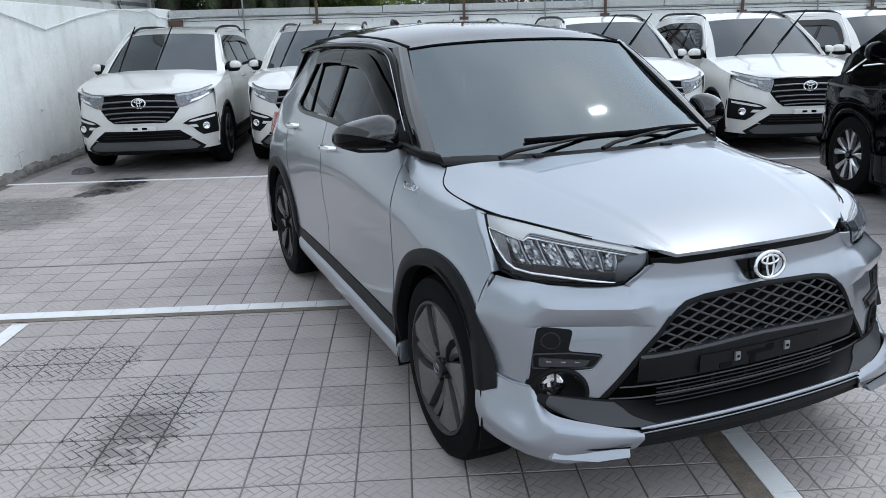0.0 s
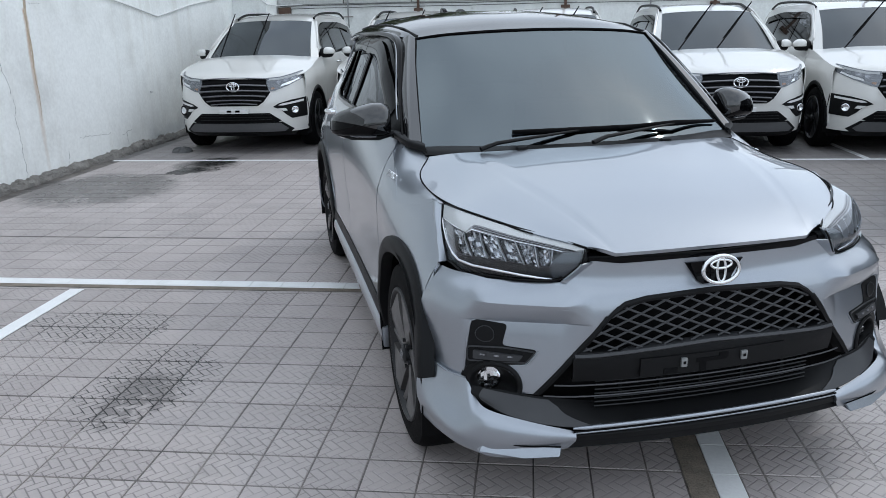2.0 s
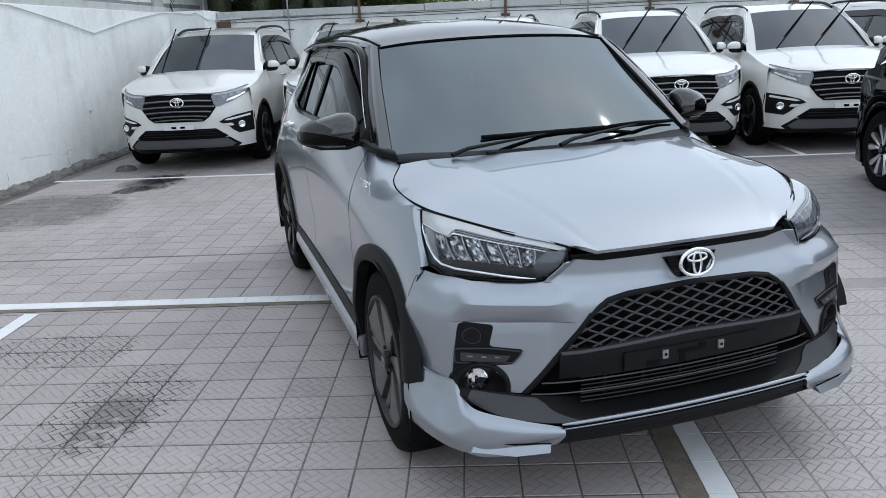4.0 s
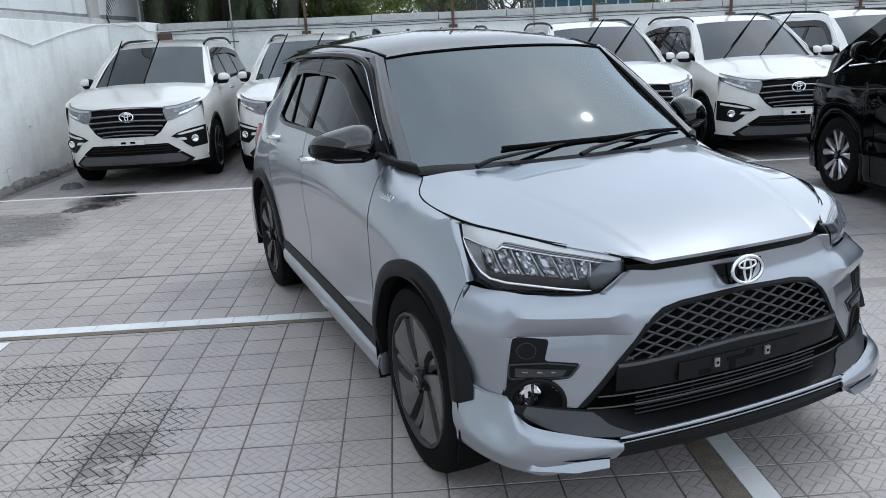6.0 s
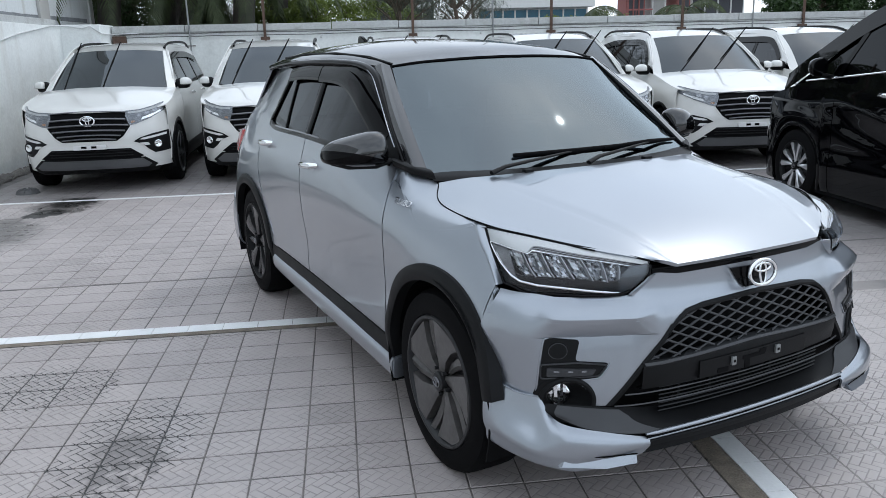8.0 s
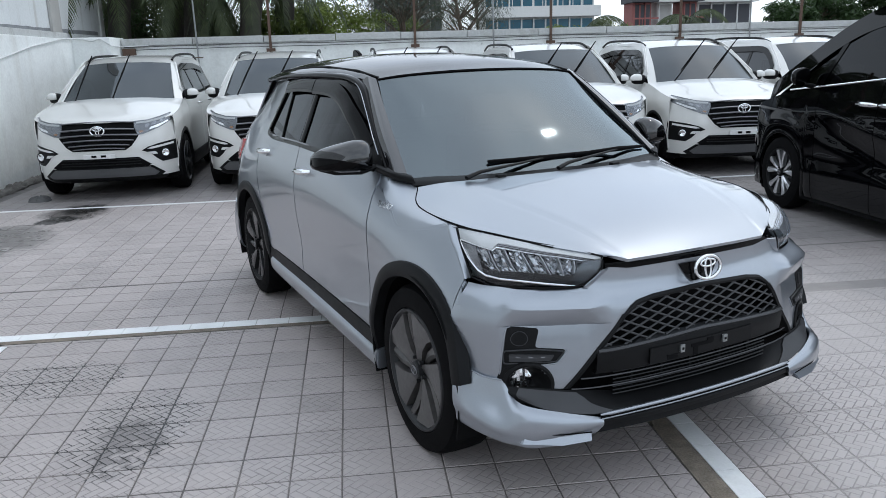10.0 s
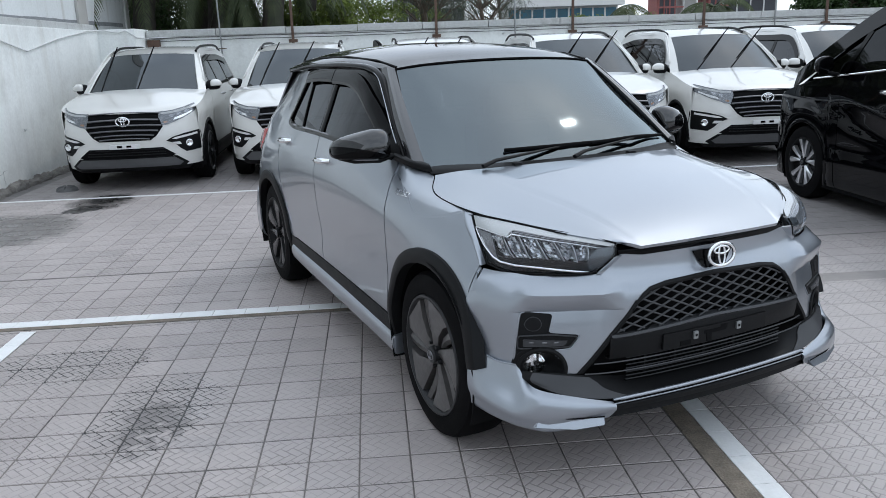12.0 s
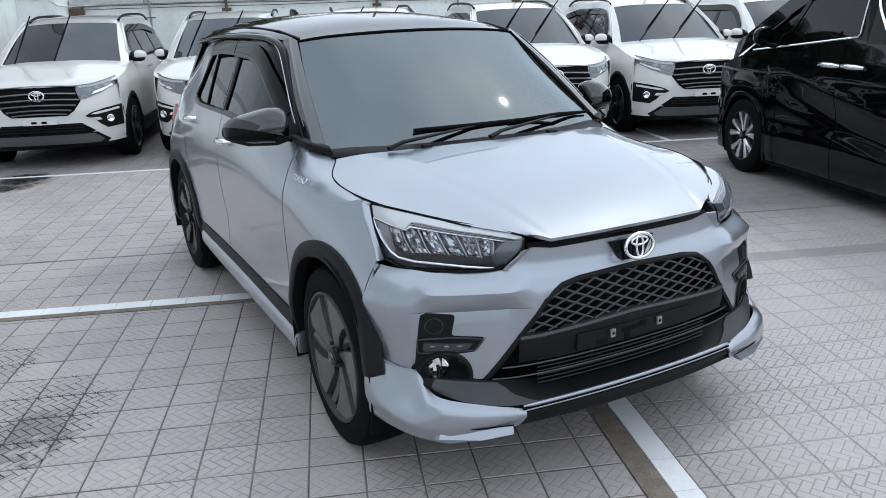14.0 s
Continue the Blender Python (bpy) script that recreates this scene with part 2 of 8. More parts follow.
def rusty(name, src, along, top):
    """A painted wall with one thin rust run down from a cut-off pipe."""
    m = src.copy()
    m.name = name
    nt = m.node_tree
    b = nt.nodes["Principled BSDF"]
    tc, sep, wob = nt.nodes.new("ShaderNodeTexCoord"), nt.nodes.new("ShaderNodeSeparateXYZ"), nt.nodes.new("ShaderNodeTexNoise")
    wob.inputs["Scale"].default_value = 9.0
    nt.links.new(tc.outputs["Object"], sep.inputs[0])
    nt.links.new(tc.outputs["Object"], wob.inputs["Vector"])

    def num(op, a, c):
        n = nt.nodes.new("ShaderNodeMath")
        n.operation = op
        for i, q in enumerate((a, c)):
            if isinstance(q, float):
                n.inputs[i].default_value = q
            else:
                nt.links.new(q, n.inputs[i])
        return n.outputs[0]

    def ramp(v, lo, hi, a, c):
        n = nt.nodes.new("ShaderNodeMapRange")
        for key, q in (("From Min", lo), ("From Max", hi), ("To Min", a), ("To Max", c)):
            n.inputs[key].default_value = q
        nt.links.new(v, n.inputs["Value"])
        return n.outputs["Result"]
    off = num("ABSOLUTE", num("SUBTRACT", num("ADD", sep.outputs[1], num("MULTIPLY", num("SUBTRACT", wob.outputs["Fac"], 0.5), 0.05)), along), 0.0)
    run = num("MULTIPLY", ramp(off, 0.008, 0.045, 1.0, 0.0), ramp(sep.outputs[2], 0.15, top, 0.12, 0.85))
    run = num("MULTIPLY", run, ramp(sep.outputs[2], top, top + 0.03, 1.0, 0.0))
    mix = nt.nodes.new("ShaderNodeMixRGB")
    mix.inputs["Color2"].default_value = (0.42, 0.24, 0.10, 1)
    old = b.inputs["Base Color"].links[0].from_socket
    nt.links.new(run, mix.inputs["Fac"])
    nt.links.new(old, mix.inputs["Color1"])
    nt.links.new(mix.outputs["Color"], b.inputs["Base Color"])
    return m


wall_rust = rusty("white_wall_with_rust", wall_paint, 3.623, 1.699)
concrete = material("rough_concrete", (0.2, 0.19, 0.175), 0.95, var=0.6, scale=9, fine=70, bump=1.0, stain=0.9, stain_scale=5)
coping_mat = material("weathered_coping", (0.52, 0.53, 0.52), 0.85, var=0.2, scale=3, fine=40, bump=0.4, stain=0.7, stain_scale=3)
rust = material("rusty_steel", (0.12, 0.075, 0.055), 0.8, metal=0.2, var=0.4, scale=20, fine=150, bump=0.4)
rust_run = material("rust_run", (0.48, 0.4, 0.3), 0.85, var=0.35, scale=14, fine=90)
steel_grey = material("grey_steel", (0.3, 0.31, 0.31), 0.5, metal=0.6, var=0.2, scale=15)
cable_white = material("white_cable", (0.72, 0.73, 0.72), 0.5, var=0.1, scale=30)
cable_dark = material("dark_cable", (0.1, 0.1, 0.1), 0.6, var=0.2, scale=30)
line_paint = material("white_tile", (0.87, 0.88, 0.88), 0.4, var=0.06, scale=9, fine=80, bump=0.1, stain=0.15, stain_scale=7)
drain_mat = material("drain_grit", (0.23, 0.195, 0.155), 0.95, var=0.45, scale=16, fine=130, bump=1.0)
seam_mat = material("tile_bed", (0.1, 0.095, 0.092), 0.95, var=0.3, scale=12, fine=100, bump=0.5)
bark = material("bark", (0.13, 0.1, 0.075), 0.95, var=0.4, scale=12, fine=60, bump=1.0)
palm_bark = material("palm_bark", (0.050, 0.043, 0.037), 0.95, var=0.4, scale=9, fine=40, bump=1.0)
building_white = material("building_white", (0.7, 0.7, 0.68), 0.8, var=0.06, scale=0.4, fine=6)
building_grey = material("building_grey", (0.42, 0.41, 0.39), 0.85, var=0.1, scale=0.3, fine=5)
building_red = material("building_red", (0.3, 0.11, 0.1), 0.8, var=0.15, scale=0.5, fine=6)
building_dark = material("building_shade", (0.06, 0.062, 0.07), 0.7, var=0.2, scale=0.5)
building_glass = material("building_glass", (0.035, 0.13, 0.19), 0.2, var=0.4, scale=0.6, spec=0.35)


def leaf_material(name, color, color2):
    """Leaves: a glossy upper layer, and light that shines through the blade."""
    m = material(name, color, 0.5, var=0.35, scale=1.3, fine=9, color2=color2)
    nt = m.node_tree
    b, out = nt.nodes["Principled BSDF"], nt.nodes["Material Output"]
    thin = nt.nodes.new("ShaderNodeBsdfTranslucent")
    mix = nt.nodes.new("ShaderNodeMixShader")
    mix.inputs["Fac"].default_value = 0.45
    nt.links.new(b.inputs["Base Color"].links[0].from_socket, thin.inputs["Color"])
    nt.links.new(b.outputs["BSDF"], mix.inputs[1])
    nt.links.new(thin.outputs["BSDF"], mix.inputs[2])
    nt.links.new(mix.outputs["Shader"], out.inputs["Surface"])
    return m


leaf_palm = leaf_material("palm_leaf", (0.035, 0.055, 0.022), (0.11, 0.14, 0.06))
leaf_dark = leaf_material("dark_leaf", (0.025, 0.05, 0.018), (0.06, 0.11, 0.035))
leaf_yellow = leaf_material("yellow_green_leaf", (0.09, 0.14, 0.03), (0.24, 0.30, 0.07))
leaf_grey = leaf_material("casuarina_leaf", (0.05, 0.065, 0.045), (0.09, 0.11, 0.075))


# ---- mesh helpers ----
def to_mesh(name, bm, mat, smooth=None):
    """smooth: None flat, else the edge angle in degrees past which an edge stays sharp."""
    bmesh.ops.recalc_face_normals(bm, faces=bm.faces)
    if smooth is not None:
        lim = radians(smooth)
        for f in bm.faces:
            f.smooth = True
        for e in bm.edges:
            if len(e.link_faces) == 2 and e.calc_face_angle(0) > lim:
                e.smooth = False
    me = bpy.data.meshes.new(name)
    bm.to_mesh(me)
    bm.free()
    for one in (mat if isinstance(mat, (list, tuple)) else [mat]):
        me.materials.append(one)
    return me


def thing(name, label, category, m=None, group="", kind=""):
    ob = new(name)
    ob.empty_display_size = 0.1
    if m is not None:
        ob.matrix_world = m
    return tagged(ob, label, category, group, kind)


def part(name, bm, mat, parent, label="", smooth=None, m=None):
    ob = new(name, to_mesh(name, bm, mat, smooth))
    ob.parent = parent
    if m is not None:
        ob.matrix_basis = m
    return tagged(ob, label)


def solid(name, bm, mat, label, category, m=None, smooth=None, group="", kind=""):
    ob = new(name, to_mesh(name, bm, mat, smooth))
    if m is not None:
        ob.matrix_world = m
    return tagged(ob, label, category, group, kind)


def add_box(bm, x0, x1, y0, y1, z0, z1, bevel=0.0, m=None):
    r = bmesh.ops.create_cube(bm, size=1)
    vs = r["verts"]
    bmesh.ops.scale(bm, vec=(x1 - x0, y1 - y0, z1 - z0), verts=vs)
    bmesh.ops.translate(bm, vec=((x0 + x1) / 2, (y0 + y1) / 2, (z0 + z1) / 2), verts=vs)
    if bevel:
        es = list({e for v in vs for e in v.link_edges})
        r2 = bmesh.ops.bevel(bm, geom=es, offset=bevel, segments=2, profile=0.7, affect="EDGES")
        vs = list({v for f in r2["faces"] for v in f.verts} | {v for v in vs if v.is_valid})
    if m is not None:
        bmesh.ops.transform(bm, matrix=m, verts=vs)
    return vs


def boxed(*a, **k):
    bm = bmesh.new()
    add_box(bm, *a, **k)
    return bm


def add_tube(bm, pts, r, seg=8, caps=True, flat=1.0):
    """A tube along points; r: one radius or one for each point; flat: height over width of its section."""
    pts = [Vector(p) for p in pts]
    rs = list(r) if isinstance(r, (list, tuple)) else [r] * len(pts)
    rings = []
    side = None
    for i, p in enumerate(pts):
        d = (pts[min(i + 1, len(pts) - 1)] - pts[max(i - 1, 0)]).normalized()
        if side is None:
            up = Vector((0, 0, 1)) if abs(d.z) < 0.9 else Vector((1, 0, 0))
            side = d.cross(up).normalized()
        side = (side - d * side.dot(d)).normalized()
        u = side.cross(d)
        rings.append([bm.verts.new(p + (side * math.cos(a) + u * math.sin(a) * flat) * rs[i]) for a in (2 * math.pi * k / seg for k in range(seg))])
    for a, b in zip(rings, rings[1:]):
        for k in range(seg):
            bm.faces.new((a[k], a[(k + 1) % seg], b[(k + 1) % seg], b[k]))
    if caps:
        bm.faces.new(rings[0][::-1])
        bm.faces.new(rings[-1])


def tube(pts, r, seg=8, flat=1.0):
    bm = bmesh.new()
    add_tube(bm, pts, r, seg, True, flat)
    return bm


def curve(pts, n=6, closed=False):
    """A Catmull-Rom curve through points."""
    p = np.array(pts, float)
    if closed:
        p = np.vstack([p[-1], p, p[0], p[1]])
    else:
        p = np.vstack([2 * p[0] - p[1], p, 2 * p[-1] - p[-2]])
    out = []
    for i in range(1, len(p) - 2):
        a, b, c, d = p[i - 1:i + 3]
        for k in range(n):
            t = k / n
            out.append(0.5 * (2 * b + (c - a) * t + (2 * a - 5 * b + 4 * c - d) * t * t + (3 * b - a - 3 * c + d) * t ** 3))
    if not closed:
        out.append(p[-2])
    return np.array(out)


def net(rows, nu=6, nv=6):
    """A smooth grid of points through a net of control points."""
    a = np.array([curve(r, nv) for r in rows])
    return np.stack([curve(a[:, j], nu) for j in range(a.shape[1])], axis=1)


def lay(bm, grid, thick=0.0, way=None):
    """Faces over a grid of points; thick: a second skin that far inside, with a rim. way: a point on the inner side."""
    g = np.asarray(grid, float)
    n, k = g.shape[:2]
    du, dv = np.gradient(g, axis=0), np.gradient(g, axis=1)
    nr = np.cross(du, dv)
    nr /= np.maximum(np.linalg.norm(nr, axis=2, keepdims=True), 1e-9)
    if way is not None:
        s = np.sign(((np.asarray(way) - g) * nr).sum())
        nr = nr * (s or 1)
    top = [[bm.verts.new(g[i, j]) for j in range(k)] for i in range(n)]
    quad = lambda a, b, c, d: bm.faces.new((a, b, c, d))
    for i in range(n - 1):
        for j in range(k - 1):
            quad(top[i][j], top[i][j + 1], top[i + 1][j + 1], top[i + 1][j])
    if thick:
        h = g + nr * thick
        low = [[bm.verts.new(h[i, j]) for j in range(k)] for i in range(n)]
        for i in range(n - 1):
            for j in range(k - 1):
                quad(low[i][j], low[i + 1][j], low[i + 1][j + 1], low[i][j + 1])
        for i in range(n - 1):
            for j in (0, k - 1):
                quad(top[i][j], top[i + 1][j], low[i + 1][j], low[i][j])
        for j in range(k - 1):
            for i in (0, n - 1):
                quad(top[i][j], top[i][j + 1], low[i][j + 1], low[i][j])
    return bm


def mirror_x(grid):
    g = np.array(grid, float)
    g[..., 0] *= -1
    return g


def prism(bm, outline, depth, way=(0, 0, 1)):
    """A plate: a closed outline of points drawn out by depth along a direction."""
    a = [Vector(p) for p in outline]
    d = Vector(way) * depth
    v0, v1 = [bm.verts.new(p) for p in a], [bm.verts.new(p + d) for p in a]
    bm.faces.new(v0[::-1])
    bm.faces.new(v1)
    for i in range(len(a)):
        j = (i + 1) % len(a)
        bm.faces.new((v0[i], v0[j], v1[j], v1[i]))
    return bm


LOT = pose(0, 0, 0, 0, 0, -20.2)   # the paving's and walls' directions


# ---- ground, walls ----
bm = bmesh.new()
add_box(bm, -120, 120, -60, 180, -0.3, -0.008)
solid("ground", bm, seam_mat, "dark paved yard ground under the tiles", "ground", LOT, kind="structure")

WALL_U, BACK_V, WALL_TOP = -4.95, 10.05, 1.98
bm = bmesh.new()
add_box(bm, WALL_U - 0.25, WALL_U, -14, 9.4, -0.05, WALL_TOP, 0.012)
wall_west = solid("wall_west", bm, wall_rust, "white painted boundary wall with stains and cracks", "wall", LOT, kind="structure")
bm = bmesh.new()
add_box(bm, WALL_U - 0.25, -4.36, 9.403, BACK_V + 0.2, -0.05, WALL_TOP + 0.02, 0.012)
solid("wall_pier", bm, wall_paint, "white painted pier where two walls meet", "wall", LOT, kind="structure")
bm = bmesh.new()
add_box(bm, -4.357, 24, BACK_V, BACK_V + 0.2, -0.05, 1.86, 0.01)
wall_north = solid("wall_north", bm, wall_paint, "white painted boundary wall behind the parked cars", "wall", LOT, kind="structure")
rng = random.Random(3)
u = -4.34
while u < 23:
    n = rng.uniform(1.15, 1.3)
    bm = boxed(u, u + n - 0.012, BACK_V - 0.04, BACK_V + 0.24, 1.863, 1.98 + rng.uniform(-0.006, 0.006), 0.01)
    ob = part("coping_slab", bm, coping_mat, wall_north)
    u += n

# rubble kerb along the wall's foot
rng = random.Random(8)
bm = bmesh.new()
g = []
for i in range(900):
    v = -8.0 + i * 0.02
    w = 0.075 + 0.04 * noise.noise((v * 2.3, 0, 0)) + 0.03 * noise.noise((v * 9, 3, 0))
    h = 0.055 + 0.035 * noise.noise((v * 1.7, 5, 0)) + 0.03 * noise.noise((v * 8, 7, 0)) + 0.02 * noise.noise((v * 30, 9, 0))
    row = []
    for k in range(9):
        t = k / 8
        a = t * math.pi / 2
        bump = 1 + 0.16 * noise.noise((v * 14, k * 0.9, 2)) + 0.12 * noise.noise((v * 40, k * 2.1, 5))
        row.append((WALL_U + 0.002 + (w * math.sin(a) + 0.02 * t) * bump, v, max(-0.02, (h + 0.02) * math.cos(a) * bump - (0.02 if k == 8 else 0))))
    g.append(row)
lay(bm, g)
solid("wall_kerb", bm, concrete, "rough broken concrete kerb along the foot of the white wall", "kerb", LOT, kind="structure", smooth=40)

# cracks and a rust run on the white wall
crng = random.Random(14)
for v, z, dv, dz, n in ((3.25, 0.05, -0.04, 0.8, 16), (4.0, 0.06, 0.02, 0.16, 5), (4.29, 0.33, 0.67, -0.04, 14), (5.32, 0.07, 0.02, 0.2, 7), (5.22, 0.24, 0.24, 0.03, 7), (3.2, 0.9, -0.2, 0.7, 12), (2.4, 0.05, 0.1, 0.6, 10), (3.7, 1.77, 0.2, 0.0, 5)):
    pts = [(WALL_U + 0.0005, v + dv * k / n + crng.uniform(-0.02, 0.02), z + dz * k / n + crng.uniform(-0.012, 0.012)) for k in range(n + 1)]
    part("wall_crack", tube(pts, [0.0006 + 0.0012 * crng.random() for _ in pts], 5), cable_dark, wall_west)
for v, z0, z1, wd in ((3.64, 0.6, 1.95, 0.02), (3.63, 1.0, 1.95, 0.009)):
    pts = [(WALL_U, v + 0.01 * math.sin(k * 1.7), z1 + (z0 - z1) * k / 10) for k in range(11)]
    part("rust_streak", tube(pts, [wd * (1 - 0.085 * k) * (0.75 + 0.5 * crng.random()) for k in range(11)], 8, 0.08), rust_run, wall_west, "faint brown rust run down the paint")

# the neighbour's wall over the boundary wall
bm = boxed(WALL_U - 0.75, WALL_U - 0.45, -14, 12.8, -0.05, 6.6)
wall_up = solid("wall_neighbour", bm, wall_grey, "grey plastered neighbour wall above the boundary wall", "wall", LOT, kind="structure")
bm = boxed(WALL_U - 0.46, WALL_U - 0.05, -14, 9.38, WALL_TOP, WALL_TOP + 0.1, 0.02)
solid("wall_ledge", bm, coping_mat, "weathered ledge on top of the white wall", "ledge", LOT, kind="structure")
bm = boxed(WALL_U - 0.447, WALL_U - 0.40, 9.82, 10.26, WALL_TOP + 0.1, 6.6, 0.008)
part("pilaster", bm, building_grey, wall_up, "darker grey vertical band")
bm = boxed(WALL_U - 0.447, WALL_U - 0.41, 12.55, 12.78, WALL_TOP - 0.2, 6.6, 0.008)
part("corner_trim", bm, building_white, wall_up, "white corner trim")

g = []
for k in range(160):
    v = -2.0 + k * 0.0905
    lo, hi = 2.085 + 0.011 * (v - 7.2), 2.155 + 0.011 * (v - 7.2) + 0.02 * noise.noise((v * 0.9, 2, 0)) + 0.008 * noise.noise((v * 4, 4, 0))
    g.append([(WALL_U - 0.449, v, lo), (WALL_U - 0.444, v, lo + 0.004), (WALL_U - 0.444, v, hi - 0.004), (WALL_U - 0.449, v, hi)])
part("damp_course", lay(bmesh.new(), g), damp_grey, wall_up, "dark grey wavy band of mortar", 40)

# unseen walls added to close the yard behind the viewer, for reflections
bm = boxed(-12, 30, -13.3, -13.0, -0.05, 2.0)
solid("wall_south", bm, wall_paint, "plain white wall added out of view to close the yard", "wall", LOT, kind="structure")
bm = boxed(19.0, 19.3, -13, BACK_V, -0.05, 2.2)
solid("wall_east", bm, wall_paint, "plain white wall added out of view to close the yard", "wall", LOT, kind="structure")


# ---- the silver compact SUV: nose towards -y, middle of its wheels at the origin ----
SIDE_Y = np.array([-1.65, -1.41, -1.10, -0.80, -0.30, 0.30, 0.80, 1.26, 1.60, 1.92])
SIDE_Z = np.array([0.20, 0.40, 0.55, 0.70, 0.85, 0.95, 1.03, 1.10])
SIDE_W = np.array([
    [0.800, 0.800, 0.800, 0.800, 0.800, 0.800, 0.800, 0.800, 0.800, 0.740],
    [0.850, 0.850, 0.850, 0.840, 0.834, 0.834, 0.840, 0.850, 0.840, 0.770],
    [0.835, 0.850, 0.852, 0.838, 0.828, 0.828, 0.842, 0.855, 0.845, 0.770],
    [0.785, 0.832, 0.850, 0.842, 0.836, 0.838, 0.848, 0.856, 0.842, 0.765],
    [0.662, 0.770, 0.822, 0.838, 0.842, 0.843, 0.846, 0.842, 0.815, 0.745],
    [0.602, 0.700, 0.746, 0.795, 0.826, 0.830, 0.832, 0.812, 0.775, 0.705],
    [0.563, 0.640, 0.665, 0.730, 0.800, 0.806, 0.800, 0.775, 0.740, 0.675],
    [0.520, 0.590, 0.600, 0.680, 0.776, 0.784, 0.772, 0.746, 0.710, 0.650]])


def cubic(xs, ys, x):
    """Catmull-Rom through (xs, ys), with the slope carried on past the ends."""
    i = int(np.clip(np.searchsorted(xs, x) - 1, 0, len(xs) - 2))
    h = xs[i + 1] - xs[i]
    t = (x - xs[i]) / h
    d0 = (ys[i + 1] - ys[i - 1]) / (xs[i + 1] - xs[i - 1]) if i else (ys[1] - ys[0]) / h
    d1 = (ys[i + 2] - ys[i]) / (xs[i + 2] - xs[i]) if i + 2 < len(xs) else (ys[-1] - ys[-2]) / h
    if t < 0 or t > 1:
        return ys[i] + (x - xs[i]) * (d0 if t < 0 else d1) if t < 0 else ys[i + 1] + (x - xs[i + 1]) * d1
    return ((2 * t ** 3 - 3 * t * t + 1) * ys[i] + (t ** 3 - 2 * t * t + t) * h * d0 + (-2 * t ** 3 + 3 * t * t) * ys[i + 1] + (t ** 3 - t * t) * h * d1)


def side_w(y, z):
    """Half-width of the body's side at a length y and a height z."""
    lower = lambda q: cubic(SIDE_Z, [cubic(SIDE_Y, row, y) for row in SIDE_W], q)
    if z <= 1.09:
        return lower(z)
    back = max(0.0, y - 0.7)
    front = max(0.0, -0.35 - y)
    return lower(1.09) - 0.43 * (z - 1.09) - 0.10 * back * back * (z - 1.09) / 0.3 - 0.1 * front * (z - 1.09) / 0.3


AX_F, AX_R, HUB = -1.2625, 1.2625, 0.335


def arch_z(y, r):
    for c in (AX_F, AX_R):
        if abs(y - c) < r:
            return HUB + math.sqrt(r * r - (y - c) ** 2)
    return 0.0


def side_panel(ys, zlo, zhi, nz=14, shear=None, thick=0.012, off=0.0):
    """A grid on the body's side between two lines over y; shear(y, z) bends its columns."""
    g = []
    for y in ys:
        a, b = zlo(y), zhi(y)
        col = []
        for k in range(nz + 1):
            z = a + (b - a) * k / nz
            yy = y + (shear(y, z) if shear else 0)
            col.append((side_w(yy, z) + off, yy, z))
        g.append(col)
    return np.array(g)


def line(*pts):
    xs, ys = [p[0] for p in pts], [p[1] for p in pts]
    return lambda q: float(np.interp(q, xs, ys))


def drape(outline, surf, off=0.004, thick=0.01, cuts=4):
    """A plate over a flat outline, laid on a surface: surf(a, b, off) gives the point off outside of it."""
    bm = bmesh.new()
    f = bm.faces.new([bm.verts.new((a, b, 0)) for a, b in outline])
    f.normal_update()
    bmesh.ops.triangulate(bm, faces=[f])
    for _ in range(2):
        bmesh.ops.subdivide_edges(bm, edges=bm.edges[:], cuts=cuts // 2, use_grid_fill=True)
        bmesh.ops.triangulate(bm, faces=bm.faces[:])
    border = [e for e in bm.edges if len(e.link_faces) == 1]
    flat = {v: (v.co.x, v.co.y) for v in bm.verts}
    low = {v: bm.verts.new(surf(*flat[v], off - thick)) for v in flat}
    for v, (a, b) in flat.items():
        v.co = Vector(surf(a, b, off))
    for e in border:
        a, b = e.verts
        bm.faces.new((a, b, low[b], low[a]))
    bmesh.ops.delete(bm, geom=[w for w in low.values() if not w.link_faces], context="VERTS")
    return bm


def side_surf(sign):
    return lambda y, z, off: (sign * (side_w(y, z) + off), y, z)


def both(g, sign):
    return mirror_x(g) if sign < 0 else g


suv = thing("compact_suv", "silver compact SUV with black roof, parked on grey paving", "car")

# fender, doors, quarter panel: half-width shapes used for both sides
gap_f = line((0.30, -0.80), (0.40, -0.814), (0.60, -0.835), (0.763, -0.834), (0.893, -0.821), (1.0, -0.778), (1.1, -0.70))
gap_r = line((0.30, 0.16), (0.45, 0.185), (0.70, 0.225), (0.85, 0.222), (1.06, 0.223), (1.4, 0.25))
gap_c = line((0.30, 0.60), (0.46, 0.80), (0.62, 0.90), (0.78, 1.00), (0.95, 1.03), (1.1, 1.0))
belt = line((-0.85, 1.035), (-0.60, 1.062), (0.2, 1.085), (0.8, 1.085), (1.05, 1.10))
hood_edge = line((-1.56, 0.76), (-1.47, 0.842), (-1.36, 0.926), (-1.25, 0.935), (-1.094, 0.947), (-0.951, 0.996), (-0.80, 1.022))

def relax(g, n=60):
    """Evens a grid out between its fixed edges, so that it mirrors the sky without ripples."""
    g = np.array(g, float)
    for _ in range(n):
        g[1:-1, 1:-1] = 0.25 * (g[:-2, 1:-1] + g[2:, 1:-1] + g[1:-1, :-2] + g[1:-1, 2:])
    return g


